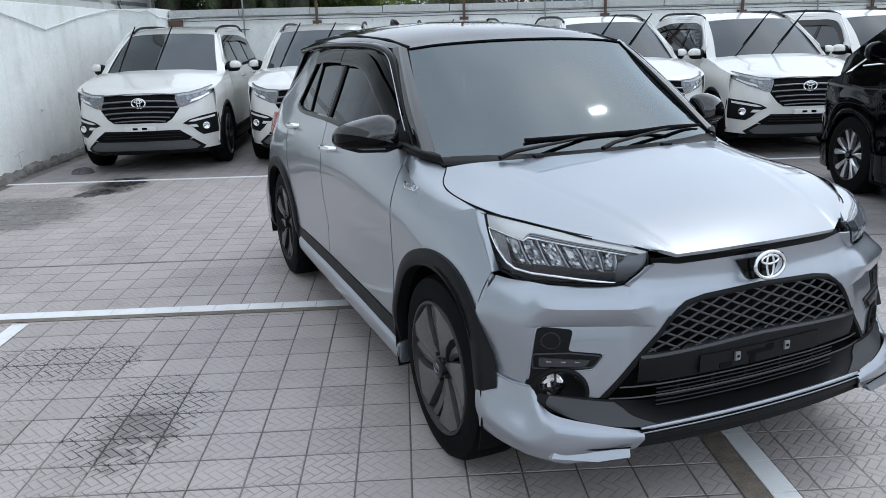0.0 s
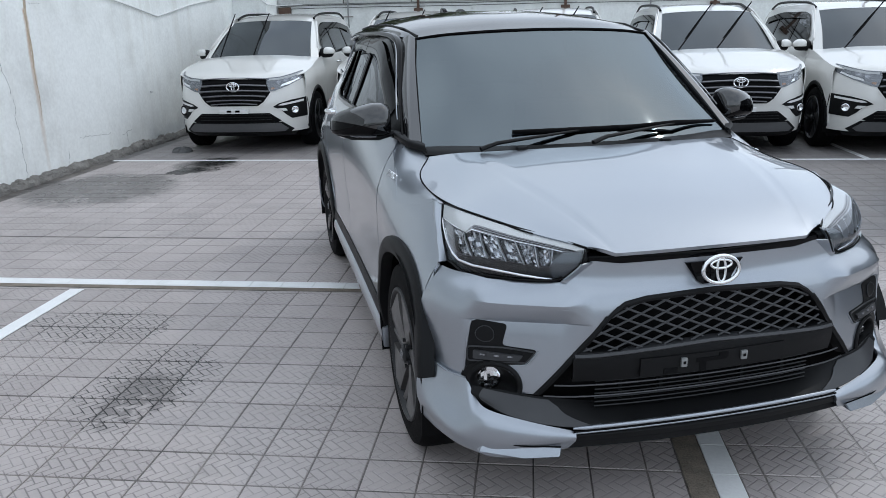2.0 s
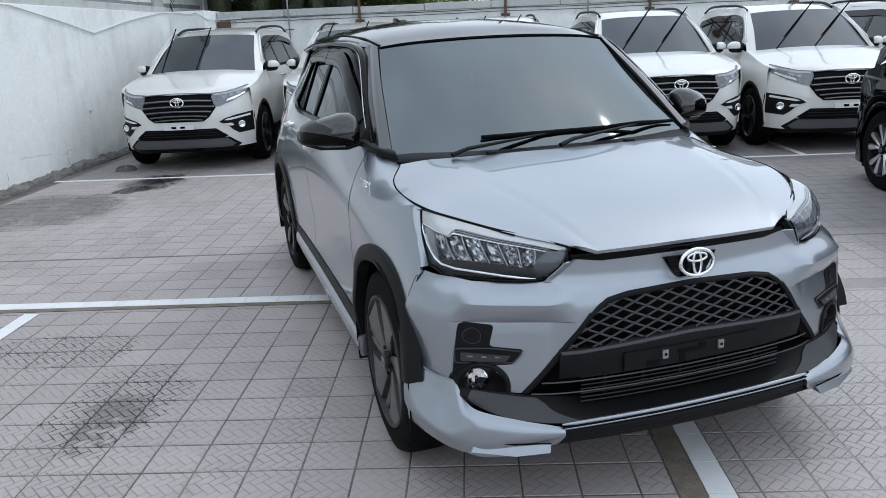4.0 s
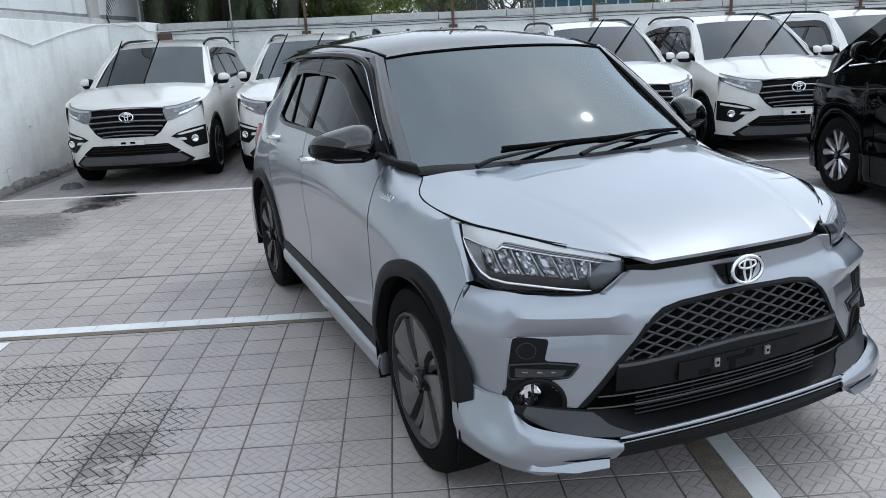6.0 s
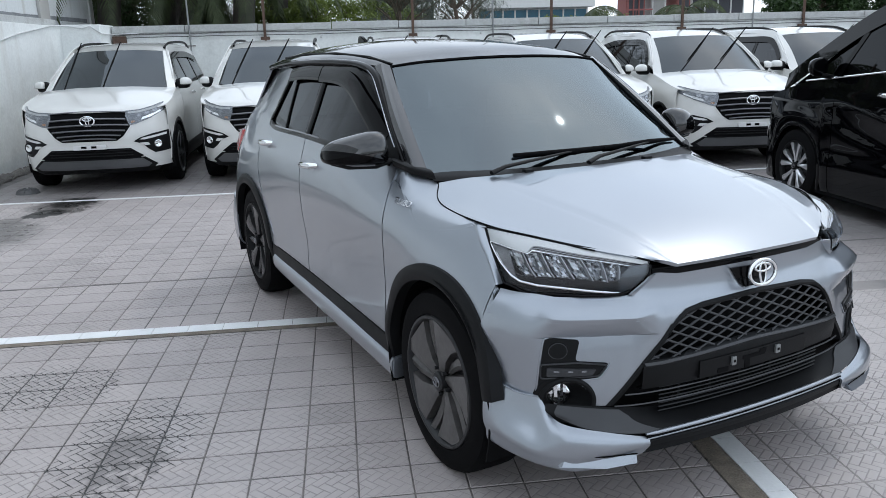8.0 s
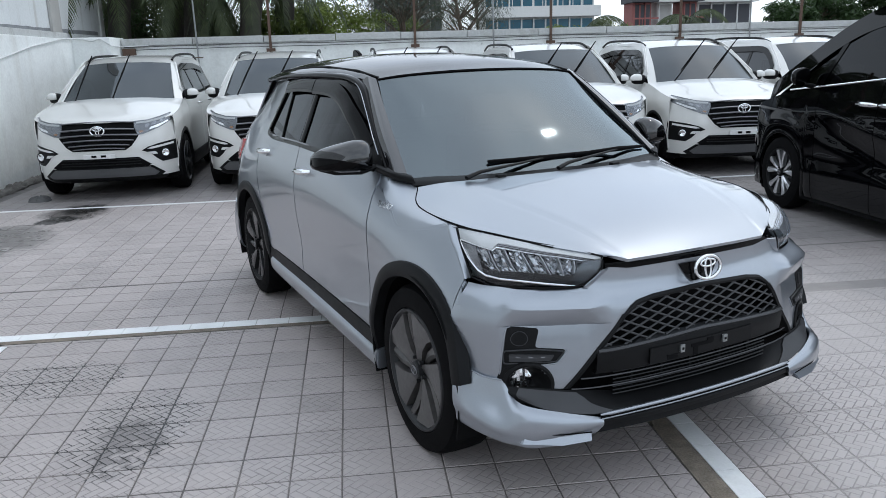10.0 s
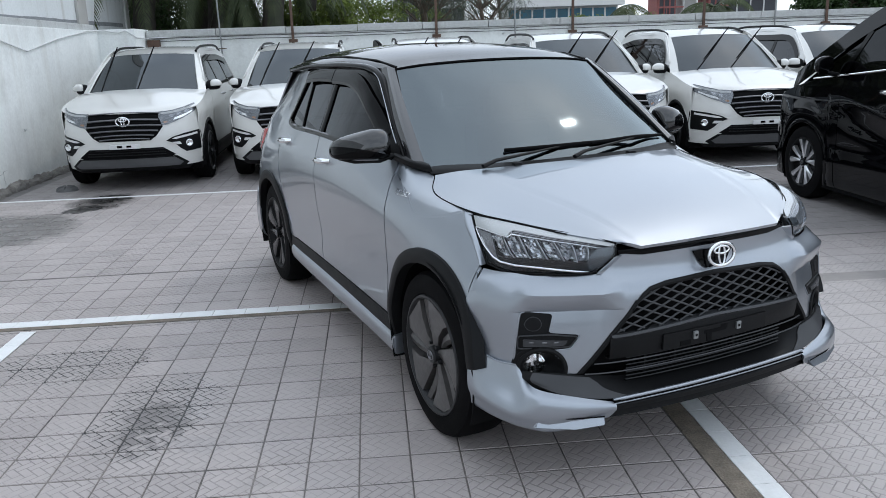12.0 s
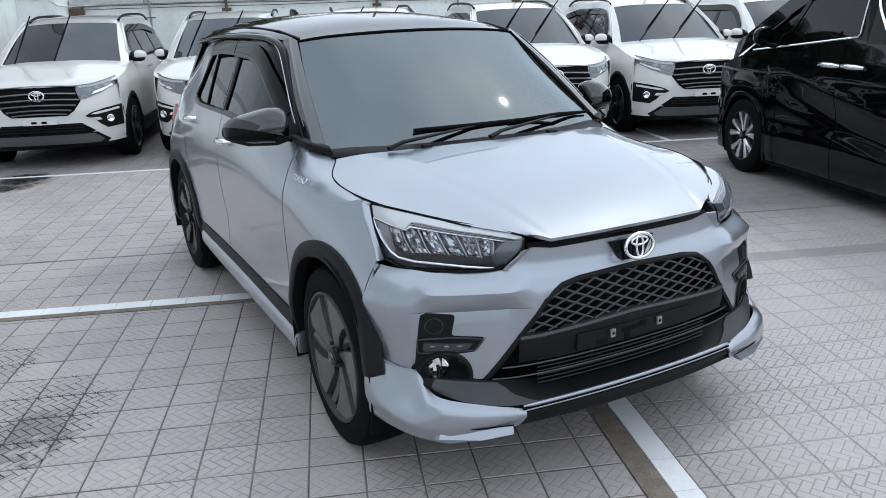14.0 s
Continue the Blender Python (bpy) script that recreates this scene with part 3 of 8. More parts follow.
ridge = lambda y: hood_edge(y) - 0.07 * math.sin(math.pi * min(1, max(0, (y + 1.36) / 0.56)))
def shoulder(inner, outer):
    """Rows from the hood's edge out to the fender's side, leaving the side along its own slope."""
    rows = [[] for _ in range(6)]
    for a, b in zip(inner, outer):
        a, b = np.array(a), np.array(b)
        c = np.linalg.norm(a - b)
        t0 = np.array((side_w(b[1], b[2]) - side_w(b[1], b[2] - 0.03), 0, 0.03))
        t0 *= c / np.linalg.norm(t0)
        t1 = np.array((-0.96, 0, 0.28)) * c
        for k in range(6):
            t = k / 5
            p = (2 * t ** 3 - 3 * t * t + 1) * b + (t ** 3 - 2 * t * t + t) * t0 + (-2 * t ** 3 + 3 * t * t) * a + (t ** 3 - t * t) * t1
            rows[5 - k].append(tuple(p))
    return rows


fender_y = np.concatenate([np.linspace(-0.842, -0.868, 3), np.linspace(-0.88, -1.53, 34), [-1.545, -1.558]])
for sign in (-1, 1):
    lo = lambda y: 0.34 if y > AX_F + 0.397 else max(arch_z(y, 0.40), 0.34)
    g = side_panel(fender_y, lo, ridge, 16, lambda y, z: (gap_f(z) - 0.004 + 0.842) * max(0.0, 1 - (-0.842 - y) / 0.12))
    fender = part("fender", lay(bmesh.new(), both(g, sign), 0.01, (0, AX_F, 0.5)), silver, suv, "silver front fender", 50)

    g = side_panel(np.linspace(-0.83, -0.68, 8), lambda y: 0.90, lambda y: 1.046 + 0.12 * (y + 0.75), 8, off=-0.007)
    part("fender_flange", lay(bmesh.new(), both(g, sign), 0.004, (0, 0, 0.6)), silver, fender, "", 50)
    ysd = np.linspace(0, 1, 26)
    def door(y_of, lo, hi, nz=20):
        g = []
        for s in ysd:
            col = []
            for k in range(nz + 1):
                t = k / nz
                y = y_of(s, 0.7)
                z = lo(y) + (hi(y) - lo(y)) * t
                y = y_of(s, z)
                z = lo(y) + (hi(y) - lo(y)) * t
                col.append((side_w(y, z), y, z))
            g.append(col)
        return np.array(g)
    door_low = line((-0.9, 0.375), (0.7, 0.415))
    g = door(lambda s, z: gap_f(z) + 0.004 + s * (gap_r(z) - gap_f(z) - 0.008), door_low, belt)
    door_f = part("front_door", lay(bmesh.new(), both(g, sign), 0.01, (0, 0, 0.6)), silver, suv, "silver front door", 50)
    lo_r = lambda y: max(door_low(y), arch_z(y, 0.405))
    g = door(lambda s, z: gap_r(z) + 0.004 + s * (gap_c(z) - gap_r(z) - 0.008), lo_r, belt)
    door_r = part("rear_door", lay(bmesh.new(), both(g, sign), 0.01, (0, 0, 0.6)), silver, suv, "silver rear door", 50)

    # quarter panel, from the rear door to the tail and up to the roof
    quarter_front = line((0.30, 0.60), (0.46, 0.80), (0.62, 0.90), (0.78, 1.00), (0.95, 1.03), (1.05, 1.0), (1.12, 0.965), (1.2, 0.935), (1.33, 0.87), (1.4, 0.84))
    quarter_top = line((0.8, 1.40), (1.15, 1.415), (1.5, 1.40), (1.62, 1.25), (1.72, 1.08), (1.95, 0.98))
    g = []
    for s in np.linspace(0, 1, 30):
        col = []
        for k in range(19):
            t, z = k / 18, 0.7
            for _ in range(5):
                y = quarter_front(z) + 0.004 + s * (1.92 - quarter_front(z))
                lo = max(arch_z(y, 0.40), 0.36 if y < 1.66 else 0.42)
                z = lo + (quarter_top(y) - lo) * t
            col.append((side_w(y, z), y, z))
        g.append(col)
    part("quarter_panel", lay(bmesh.new(), both(np.array(g), sign), 0.01, (0, 1.2, 0.6)), silver, suv, "silver rear quarter panel", 50)

    # wheel arch flares
    for c, a0, a1 in ((AX_F, 13, 187), (AX_R, -8, 188)):
        g = []
        for k in range(41):
            a = radians(a0 + (a1 - a0) * k / 40)
            row = []
            for r, o in ((0.372, -0.03), (0.374, 0.012), (0.385, 0.018), (0.420, 0.016), (0.432, 0.010), (0.434, -0.034)):
                y, z = c - r * math.cos(a), HUB + r * math.sin(a)
                row.append((side_w(max(y, -1.62), max(z, 0.3)) + o, y, z))
            g.append(row)
        part("arch_flare", lay(bmesh.new(), both(np.array(g), sign), 0.01, (0, c, 0.3)), plastic, suv, "dark plastic wheel arch flare", 40)
        bm = bmesh.new()   # inner liner
        g = [[(0.855 - 0.34 * j / 3, c - 0.395 * math.cos(radians(a)), HUB + 0.395 * math.sin(radians(a))) for j in range(4)] for a in range(-20, 201, 10)]
        part("wheel_liner", lay(bm, both(np.array(g), sign), 0.006), interior, suv, "", 40)

    # sill cladding and skirt
    clad_top, clad_low = line((-0.9, 0.375), (0.7, 0.415)), line((-0.9, 0.30), (0.9, 0.33))
    g = [[(side_w(y, 0.36) + o, y, clad_low(y) + (clad_top(y) - clad_low(y)) * t) for t, o in ((0, -0.03), (0.04, 0.008), (0.5, 0.010), (0.92, 0.008), (1.0, -0.02))] for y in np.linspace(-0.87, 0.83, 24)]
    part("sill_cladding", lay(bmesh.new(), both(np.array(g), sign), 0.008, (0, 0, 0.3)), plastic, suv, "dark plastic sill cladding", 35)
    skirt_rows = [[(0.79 + dx, y, z0 + dz) for dx, dz in ((0.0, 0.01), (0.045, 0.0), (0.062, 0.03), (0.064, 0.075), (0.045, 0.095), (0.0, 0.1))]
                  for y, z0 in ((-0.895, 0.207), (-0.85, 0.206), (-0.7, 0.212), (-0.3, 0.225), (0.2, 0.24), (0.62, 0.252), (0.80, 0.262))]
    part("skirt_end", boxed(min(sign * 0.79, sign * 0.85), max(sign * 0.79, sign * 0.85), -0.902, -0.880, 0.212, 0.300, 0.010), silver, suv, "", 40)
    part("side_skirt", lay(bmesh.new(), both(net(skirt_rows, 4, 3), sign), 0.01, (0, 0, 0.4)), silver, suv, "silver side skirt", 45)

    # side glass, frames, visors
    win_f = [(-0.62, 1.075), (0.17, 1.095), (0.195, 1.365), (-0.05, 1.36), (-0.2, 1.335), (-0.4, 1.24), (-0.52, 1.165)]
    win_r = [(0.27, 1.096), (0.80, 1.092), (0.95, 1.112), (0.88, 1.25), (0.80, 1.365), (0.275, 1.368)]
    ss = side_surf(sign)
    part("side_window", drape(win_f, ss, -0.012, 0.006), glass_dark, door_f, "dark tinted side window", 30)
    part("side_window", drape(win_r, ss, -0.012, 0.006), glass_dark, door_r, "dark tinted side window", 30)

    def strip(pts, wid, off, thick=0.012):
        """A band along a line on the side of the cabin."""
        c = curve([(y, z, 0) for y, z in pts], 6)[:, :2]
        d = np.gradient(c, axis=0)
        n = np.stack([-d[:, 1], d[:, 0]], 1) / np.maximum(np.linalg.norm(d, axis=1, keepdims=True), 1e-6)
        g = [[ss(*(p + q * wid * k), off - (0.006 if abs(k) == 1 else 0)) for k in (-1, -0.6, 0.6, 1)] for p, q in zip(c, n)]
        return lay(bmesh.new(), g, thick, (0, 0, 1.2))
    part("b_pillar", strip([(0.235, 1.085), (0.232, 1.2), (0.24, 1.30), (0.245, 1.39)], 0.038, 0.0), gloss_black, suv, "black centre pillar", 30)
    part("window_frame", strip([(-0.70, 1.05), (-0.3, 1.072), (0.22, 1.085), (0.78, 1.083), (0.93, 1.098)], 0.014, 0.004), gloss_black, suv, "black window frame", 30)
    part("window_frame", strip([(0.93, 1.098), (0.965, 1.115), (0.93, 1.2), (0.86, 1.33), (0.82, 1.40)], 0.02, 0.002), gloss_black, suv, "black window frame", 30)
    part("window_frame", strip([(0.62, 1.088), (0.66, 1.2), (0.70, 1.38)], 0.012, -0.002), gloss_black, suv, "black window frame", 30)
    part("window_frame", strip([(0.95, 1.39), (0.5, 1.40), (0.2, 1.40), (-0.05, 1.395), (-0.22, 1.365), (-0.42, 1.265), (-0.6, 1.15), (-0.74, 1.045)], 0.03, -0.002), gloss_black, suv, "black window frame", 30)
    part("rain_visor", strip([(0.262, 1.385), (0.1, 1.385), (-0.06, 1.375), (-0.22, 1.335), (-0.4, 1.25), (-0.55, 1.16), (-0.60, 1.125)], 0.038, 0.02, 0.003), gloss_black, door_f, "smoked rain visor", 30)
    part("rain_visor", strip([(0.80, 1.37), (0.55, 1.387), (0.275, 1.388)], 0.034, 0.02, 0.003), gloss_black, door_r, "smoked rain visor", 30)

    # A pillar and sail
    outer = [(side_w(y, z) - 0.004, y, z) for y, z in ((-0.72, 1.055), (-0.52, 1.20), (-0.36, 1.305), (-0.16, 1.395))]
    inner = [(0.715, -0.80, 1.050), (0.688, -0.60, 1.195), (0.642, -0.42, 1.325), (0.60, -0.26, 1.425)]
    part("door_frame", lay(bmesh.new(), both(net([inner, outer], 3, 6), sign), 0.01, (0, 0, 1.1)), gloss_black, suv, "black door frame", 40)
    ys = (-1.362, -1.25, -1.09, -1.02, -0.951, -0.88, -0.79)
    outer = [(side_w(y, ridge(y) - 0.012) + 0.0008, y, ridge(y) - 0.012) for y in ys]
    inner = [(0.711, -1.41, 0.919), (0.728, -1.25, 0.932), (0.721, -1.10, 0.945), (0.693, -1.03, 0.969), (0.657, -0.955, 0.995), (0.672, -0.90, 1.012), (0.712, -0.80, 1.036)]
    part("fender_top", lay(bmesh.new(), both(relax(net(shoulder(inner, outer), 2, 4), 10), sign), 0.006, (0, -1, 0.8)), silver, fender, "", 40)
    pil = [[(0.667, -0.900, 1.028), (0.635, -0.70, 1.175), (0.598, -0.50, 1.315), (0.560, -0.335, 1.427)],
           [(0.705, -0.865, 1.045), (0.668, -0.66, 1.195), (0.622, -0.46, 1.335), (0.582, -0.30, 1.438)],
           [(0.715, -0.80, 1.050), (0.688, -0.60, 1.195), (0.642, -0.42, 1.325), (0.60, -0.26, 1.425)]]
    part("a_pillar", lay(bmesh.new(), both(net(pil, 4, 6), sign), 0.02, (0, 0, 1.1)), gloss_top, suv, "black windscreen pillar", 40)
    bm = bmesh.new()
    lay(bm, both(net([[(0.655, -0.945, 1.006), (0.712, -0.86, 1.022), (0.745, -0.74, 1.045)], [(0.66, -0.93, 1.032), (0.722, -0.85, 1.05), (0.748, -0.74, 1.068)], [(0.655, -0.905, 1.04), (0.70, -0.82, 1.06), (0.735, -0.72, 1.075)]], 4, 4), sign), 0.01, (0, 0, 0.9))
    part("pillar_foot", bm, plastic, suv, "", 40)
    bm = drape([(-0.765, 1.05), (-0.60, 1.065), (-0.575, 1.11), (-0.60, 1.16), (-0.66, 1.175), (-0.70, 1.14)], ss, 0.012, 0.02)
    part("mirror_sail", bm, plastic, door_f, "", 30)

    # door mirror: tall inner end, pointed outer end
    g = []
    for q, x, top, low, fr, bk in ((0, 0.748, 1.130, 1.085, -0.685, -0.655), (1, 0.750, 1.160, 1.062, -0.715, -0.640), (2, 0.760, 1.174, 1.054, -0.735, -0.630), (3, 0.785, 1.182, 1.051, -0.748, -0.622), (4, 0.825, 1.182, 1.050, -0.748, -0.610), (5, 0.865, 1.172, 1.052, -0.735, -0.592),
                                   (6, 0.905, 1.160, 1.051, -0.712, -0.572), (7, 0.940, 1.146, 1.051, -0.680, -0.555), (8, 0.964, 1.130, 1.053, -0.648, -0.545), (9, 0.976, 1.114, 1.058, -0.622, -0.543), (10, 0.980, 1.098, 1.066, -0.600, -0.548)):
        row = []
        for a in np.linspace(0, 2 * math.pi, 33):
            ca, sa = math.cos(a), math.sin(a)
            e = 0.62
            cy, cz = math.copysign(abs(ca) ** e, ca), math.copysign(abs(sa) ** e, sa)
            lean = 0.020 * max(0.0, cz) * (1 if cy < 0 else 0)
            row.append((sign * x, (fr + bk) / 2 + (bk - fr) / 2 * cy + lean, (top + low) / 2 + (top - low) / 2 * cz))
        g.append(row)
    bm = lay(bmesh.new(), g)
    bmesh.ops.remove_doubles(bm, verts=bm.verts, dist=1e-5)
    bmesh.ops.holes_fill(bm, edges=[e for e in bm.edges if len(e.link_faces) == 1], sides=40)
    # cut by a slanting plane: below it the black reflects less
    under = bm.copy()
    for half_bm, top in ((bm, True), (under, False)):
        bmesh.ops.bisect_plane(half_bm, geom=half_bm.verts[:] + half_bm.edges[:] + half_bm.faces[:], plane_co=(sign * 0.86, -0.68, 1.088), plane_no=(-sign * 0.30, 0.15, 1.0), clear_inner=top, clear_outer=not top)
    mir = part("door_mirror", bm, mirror_black, suv, "glossy black door mirror", 60)
    part("mirror_bowl", under, gloss_black, mir, "", 60)
    bm = tube([(sign * 0.735, -0.70, 1.062), (sign * 0.80, -0.70, 1.048), (sign * 0.90, -0.655, 1.046), (sign * 0.955, -0.61, 1.056)], [0.02, 0.026, 0.022, 0.012], 10, 0.55)
    part("mirror_arm", bm, plastic, mir, "", 50)
    bm = tube([(sign * 0.815, -0.728, 1.053), (sign * 0.89, -0.69, 1.053), (sign * 0.955, -0.635, 1.062)], [0.006, 0.007, 0.004], 8, 0.7)
    part("turn_signal", bm, lamp_grey, mir, "", 50)

    # door handles
    for dr, y, z in ((door_f, 0.06, 0.964), (door_r, 0.872, 0.997)):
        w = side_w(y, z)
        bm = tube([(sign * (w - 0.006), y - 0.085, z + 0.004), (sign * (w + 0.026), y - 0.066, z + 0.004), (sign * (w + 0.033), y - 0.02, z), (sign * (w + 0.031), y + 0.04, z), (sign * (w + 0.02), y + 0.075, z - 0.002), (sign * (w - 0.006), y + 0.09, z - 0.002)], [0.014, 0.021, 0.020, 0.020, 0.019, 0.014], 10, 0.8)
        part("door_handle", bm, chrome, dr, "chrome door handle", 50)
        bm = drape([(y + 0.075 * math.cos(a), z + 0.032 * math.sin(a)) for a in np.linspace(0, 2 * math.pi, 17)[:-1]], ss, 0.0015, 0.004, 2)
        part("handle_cup", bm, silver, dr, "", 40)

# roof and spoiler
roof_rows = [[(0.0, -0.405, 1.458), (0.2, -0.398, 1.455), (0.42, -0.37, 1.444), (0.545, -0.335, 1.429), (0.585, -0.30, 1.422)],
             [(0.0, -0.15, 1.508), (0.2, -0.15, 1.505), (0.42, -0.13, 1.488), (0.56, -0.11, 1.462), (0.61, -0.10, 1.437)],
             [(0.0, 0.30, 1.545), (0.2, 0.30, 1.541), (0.42, 0.30, 1.520), (0.575, 0.30, 1.483), (0.632, 0.30, 1.440)],
             [(0.0, 0.80, 1.545), (0.2, 0.80, 1.541), (0.42, 0.80, 1.518), (0.575, 0.80, 1.478), (0.628, 0.80, 1.435)],
             [(0.0, 1.25, 1.520), (0.2, 1.25, 1.515), (0.42, 1.24, 1.495), (0.56, 1.22, 1.458), (0.61, 1.20, 1.425)],
             [(0.0, 1.72, 1.480), (0.2, 1.71, 1.475), (0.42, 1.67, 1.455), (0.54, 1.60, 1.425), (0.575, 1.54, 1.405)]]
half = net(roof_rows, 5, 4)
full = np.concatenate([mirror_x(half)[:, ::-1], half[:, 1:]], axis=1)
roof = part("roof", lay(bmesh.new(), full, 0.02, (0, 0.3, 0.5)), roof_black, suv, "glossy black roof panel", 40)
for sign in (-1, 1):
    part("roof_gutter", tube([(sign * 0.548, -0.33, 1.434), (sign * 0.565, -0.11, 1.466), (sign * 0.579, 0.3, 1.486), (sign * 0.578, 0.8, 1.481), (sign * 0.56, 1.25, 1.461)], 0.0045, 6), plastic, roof)
for sign in (-1, 1):
    rail = curve([(0.722, -0.80, 1.052), (0.694, -0.63, 1.178), (0.655, -0.45, 1.306), (0.628, -0.31, 1.392), (0.622, -0.15, 1.428), (0.630, 0.10, 1.440), (0.637, 0.40, 1.441), (0.634, 0.80, 1.434), (0.616, 1.15, 1.418), (0.590, 1.45, 1.402)], 6)
    part("side_rail", tube(both(rail, sign), [0.006 + 0.016 * min(1, max(0, (k - 6) / 16)) for k in range(len(rail))], 12, 0.8), gloss_black, roof, "glossy black rail over the doors", 60)
    # thin silver tube drawn in as the highlight on the rail's edge
    part("rail_line", tube(both(rail[3:34] + np.array((0.017, -0.003, 0.001)), sign), 0.0026, 6), silver, roof, "", 60)
bm = bmesh.new()
fin = [(0, 1.28, 1.51), (0, 1.30, 1.56), (0, 1.36, 1.585), (0, 1.40, 1.585), (0, 1.43, 1.50)]
prism(bm, [(x - 0.014, y, z) for x, y, z in fin], 0.028, (1, 0, 0))
bmesh.ops.bevel(bm, geom=bm.edges[:], offset=0.006, segments=2, affect="EDGES")
part("antenna_fin", bm, gloss_black, roof, "black shark fin aerial", 60)

# windscreen, its black border, cowl
ws_rows = [[(0.0, -1.035, 1.028), (0.25, -1.022, 1.028), (0.48, -0.975, 1.027), (0.667, -0.888, 1.026)],
           [(0.0, -0.83, 1.182), (0.24, -0.82, 1.178), (0.46, -0.775, 1.168), (0.634, -0.70, 1.153)],
           [(0.0, -0.61, 1.330), (0.22, -0.60, 1.325), (0.43, -0.56, 1.313), (0.598, -0.50, 1.294)],
           [(0.0, -0.408, 1.450), (0.2, -0.40, 1.447), (0.42, -0.372, 1.437), (0.558, -0.338, 1.422)]]
half = net(ws_rows, 6, 5)
full = np.concatenate([mirror_x(half)[:, ::-1], half[:, 1:]], axis=1)
screen = part("windscreen", lay(bmesh.new(), full, 0.005, (0, 0, 1.0)), glass_front, suv, "grey tinted windscreen", 40)
for e in (full[:, 0], full[:, -1], full[-1]):
    part("windscreen_seal", tube([Vector(p) + Vector((0, -0.002, 0.002)) for p in e], 0.004, 6), rubber, screen)
cowl = [[(0.0, -1.10, 1.012), (0.30, -1.085, 1.010), (0.52, -1.03, 1.005), (0.665, -0.945, 1.004)],
        [(0.0, -1.07, 1.022), (0.30, -1.05, 1.022), (0.52, -1.00, 1.020), (0.665, -0.92, 1.018)],
        [(0.0, -1.0, 1.035), (0.30, -0.98, 1.035), (0.52, -0.94, 1.034), (0.665, -0.87, 1.03)]]
half = net(cowl, 3, 5)
full = np.concatenate([mirror_x(half)[:, ::-1], half[:, 1:]], axis=1)
part("cowl", lay(bmesh.new(), full, 0.008, (0, -1, 0.8)), plastic, suv, "dark plastic cowl under the windscreen", 40)
def wiper(base, mid, tip0, tip1):
    arm = part("wiper_arm", tube([base, Vector(base).lerp(Vector(mid), 0.15) + Vector((0, -0.004, 0.012)), mid], [0.013, 0.011, 0.006], 8, 0.7), plastic, suv, "black wiper arm", 50)
    part("wiper_blade", tube([tip0, mid, tip1], [0.006, 0.009, 0.005], 8, 1.3), rubber, arm, "", 50)
    return arm
wiper((-0.475, -1.055, 1.030), (-0.04, -0.985, 1.072), (-0.32, -0.965, 1.075), (0.30, -0.975, 1.075))
wiper((-0.03, -1.075, 1.034), (0.38, -0.975, 1.078), (0.12, -0.985, 1.072), (0.62, -0.875, 1.064))
for x in (-0.32, 0.28):
    bm = bmesh.new()
    add_box(bm, x - 0.02, x + 0.02, -1.085, -1.055, 1.01, 1.034, 0.008)
    part("washer_nozzle", bm, plastic, suv, "", 40)

# hood
hood_rows = [[(0.0, -1.105, 1.026), (0.25, -1.092, 1.025), (0.47, -1.045, 1.018), (0.652, -0.960, 0.998)],
             [(0.0, -1.26, 1.004), (0.25, -1.255, 1.003), (0.46, -1.23, 0.998), (0.716, -1.10, 0.948)],
             [(0.0, -1.48, 0.972), (0.24, -1.475, 0.970), (0.42, -1.455, 0.966), (0.705, -1.405, 0.924)],
             [(0.0, -1.72, 0.925), (0.21, -1.715, 0.924), (0.36, -1.695, 0.920), (0.565, -1.685, 0.892)],
             [(0.0, -1.86, 0.882), (0.19, -1.850, 0.880), (0.330, -1.828, 0.874), (0.435, -1.818, 0.868)],
             [(0.0, -1.922, 0.853), (0.17, -1.912, 0.850), (0.316, -1.894, 0.846), (0.390, -1.846, 0.859)]]


mid_part = net([r[:3] for r in hood_rows], 6, 6)
half_hood = np.concatenate([mirror_x(mid_part)[:, ::-1], mid_part[:, 1:]], axis=1)
crown = relax(half_hood, 80)
du = np.linspace(-1, 1, half_hood.shape[1])
dv = np.linspace(0, 1, half_hood.shape[0])
crown[..., 2] += 0.010 * np.outer(np.sin(math.pi * dv), 1 - du ** 2)
flank = relax(net([[r[2], tuple((np.array(r[2]) * 0.5 + np.array(r[3]) * 0.5) + np.array((0, 0, 0.004))), r[3]] for r in hood_rows], 6, 6), 40)
dv2 = np.sin(math.pi * np.linspace(0, 1, flank.shape[0]))
flank[..., 2] += 0.007 * np.outer(dv2, np.sin(math.pi * np.linspace(0, 1, flank.shape[1])))
flank[:, 1, 2] -= 0.0035 * dv2
bm = bmesh.new()
lay(bm, np.concatenate([mirror_x(flank)[:, ::-1][:, :-1], crown, flank[:, 1:]], axis=1), 0.012, (0, -1.4, 0.5))
hood = part("hood", bm, silver, suv, "silver hood with two creases", 50)

for s in (-1, 1):
    part("hood_seal", tube([(s * (p[0] + 0.003), p[1], p[2] - 0.0005) for p in flank[:-10, -1]], 0.0024, 6), interior, hood, "")

# front bumper: plan line and its set-back over the height
PLAN = curve([(0, -1.935, 0), (0.25, -1.925, 0), (0.44, -1.90, 0), (0.56, -1.855, 0), (0.66, -1.808, 0), (0.735, -1.752, 0), (0.795, -1.675, 0), (0.828, -1.585, 0), (0.842, -1.50, 0)], 10)[:, :2]
PLAN_D = np.gradient(PLAN, axis=0)
PLAN_D /= np.linalg.norm(PLAN_D, axis=1, keepdims=True)
INSET = np.array([(0.24, 0.0), (0.56, 0.0), (0.62, 0.0005), (0.66, 0.003), (0.69, 0.009), (0.72, 0.021), (0.755, 0.043), (0.80, 0.049), (0.85, 0.045)])
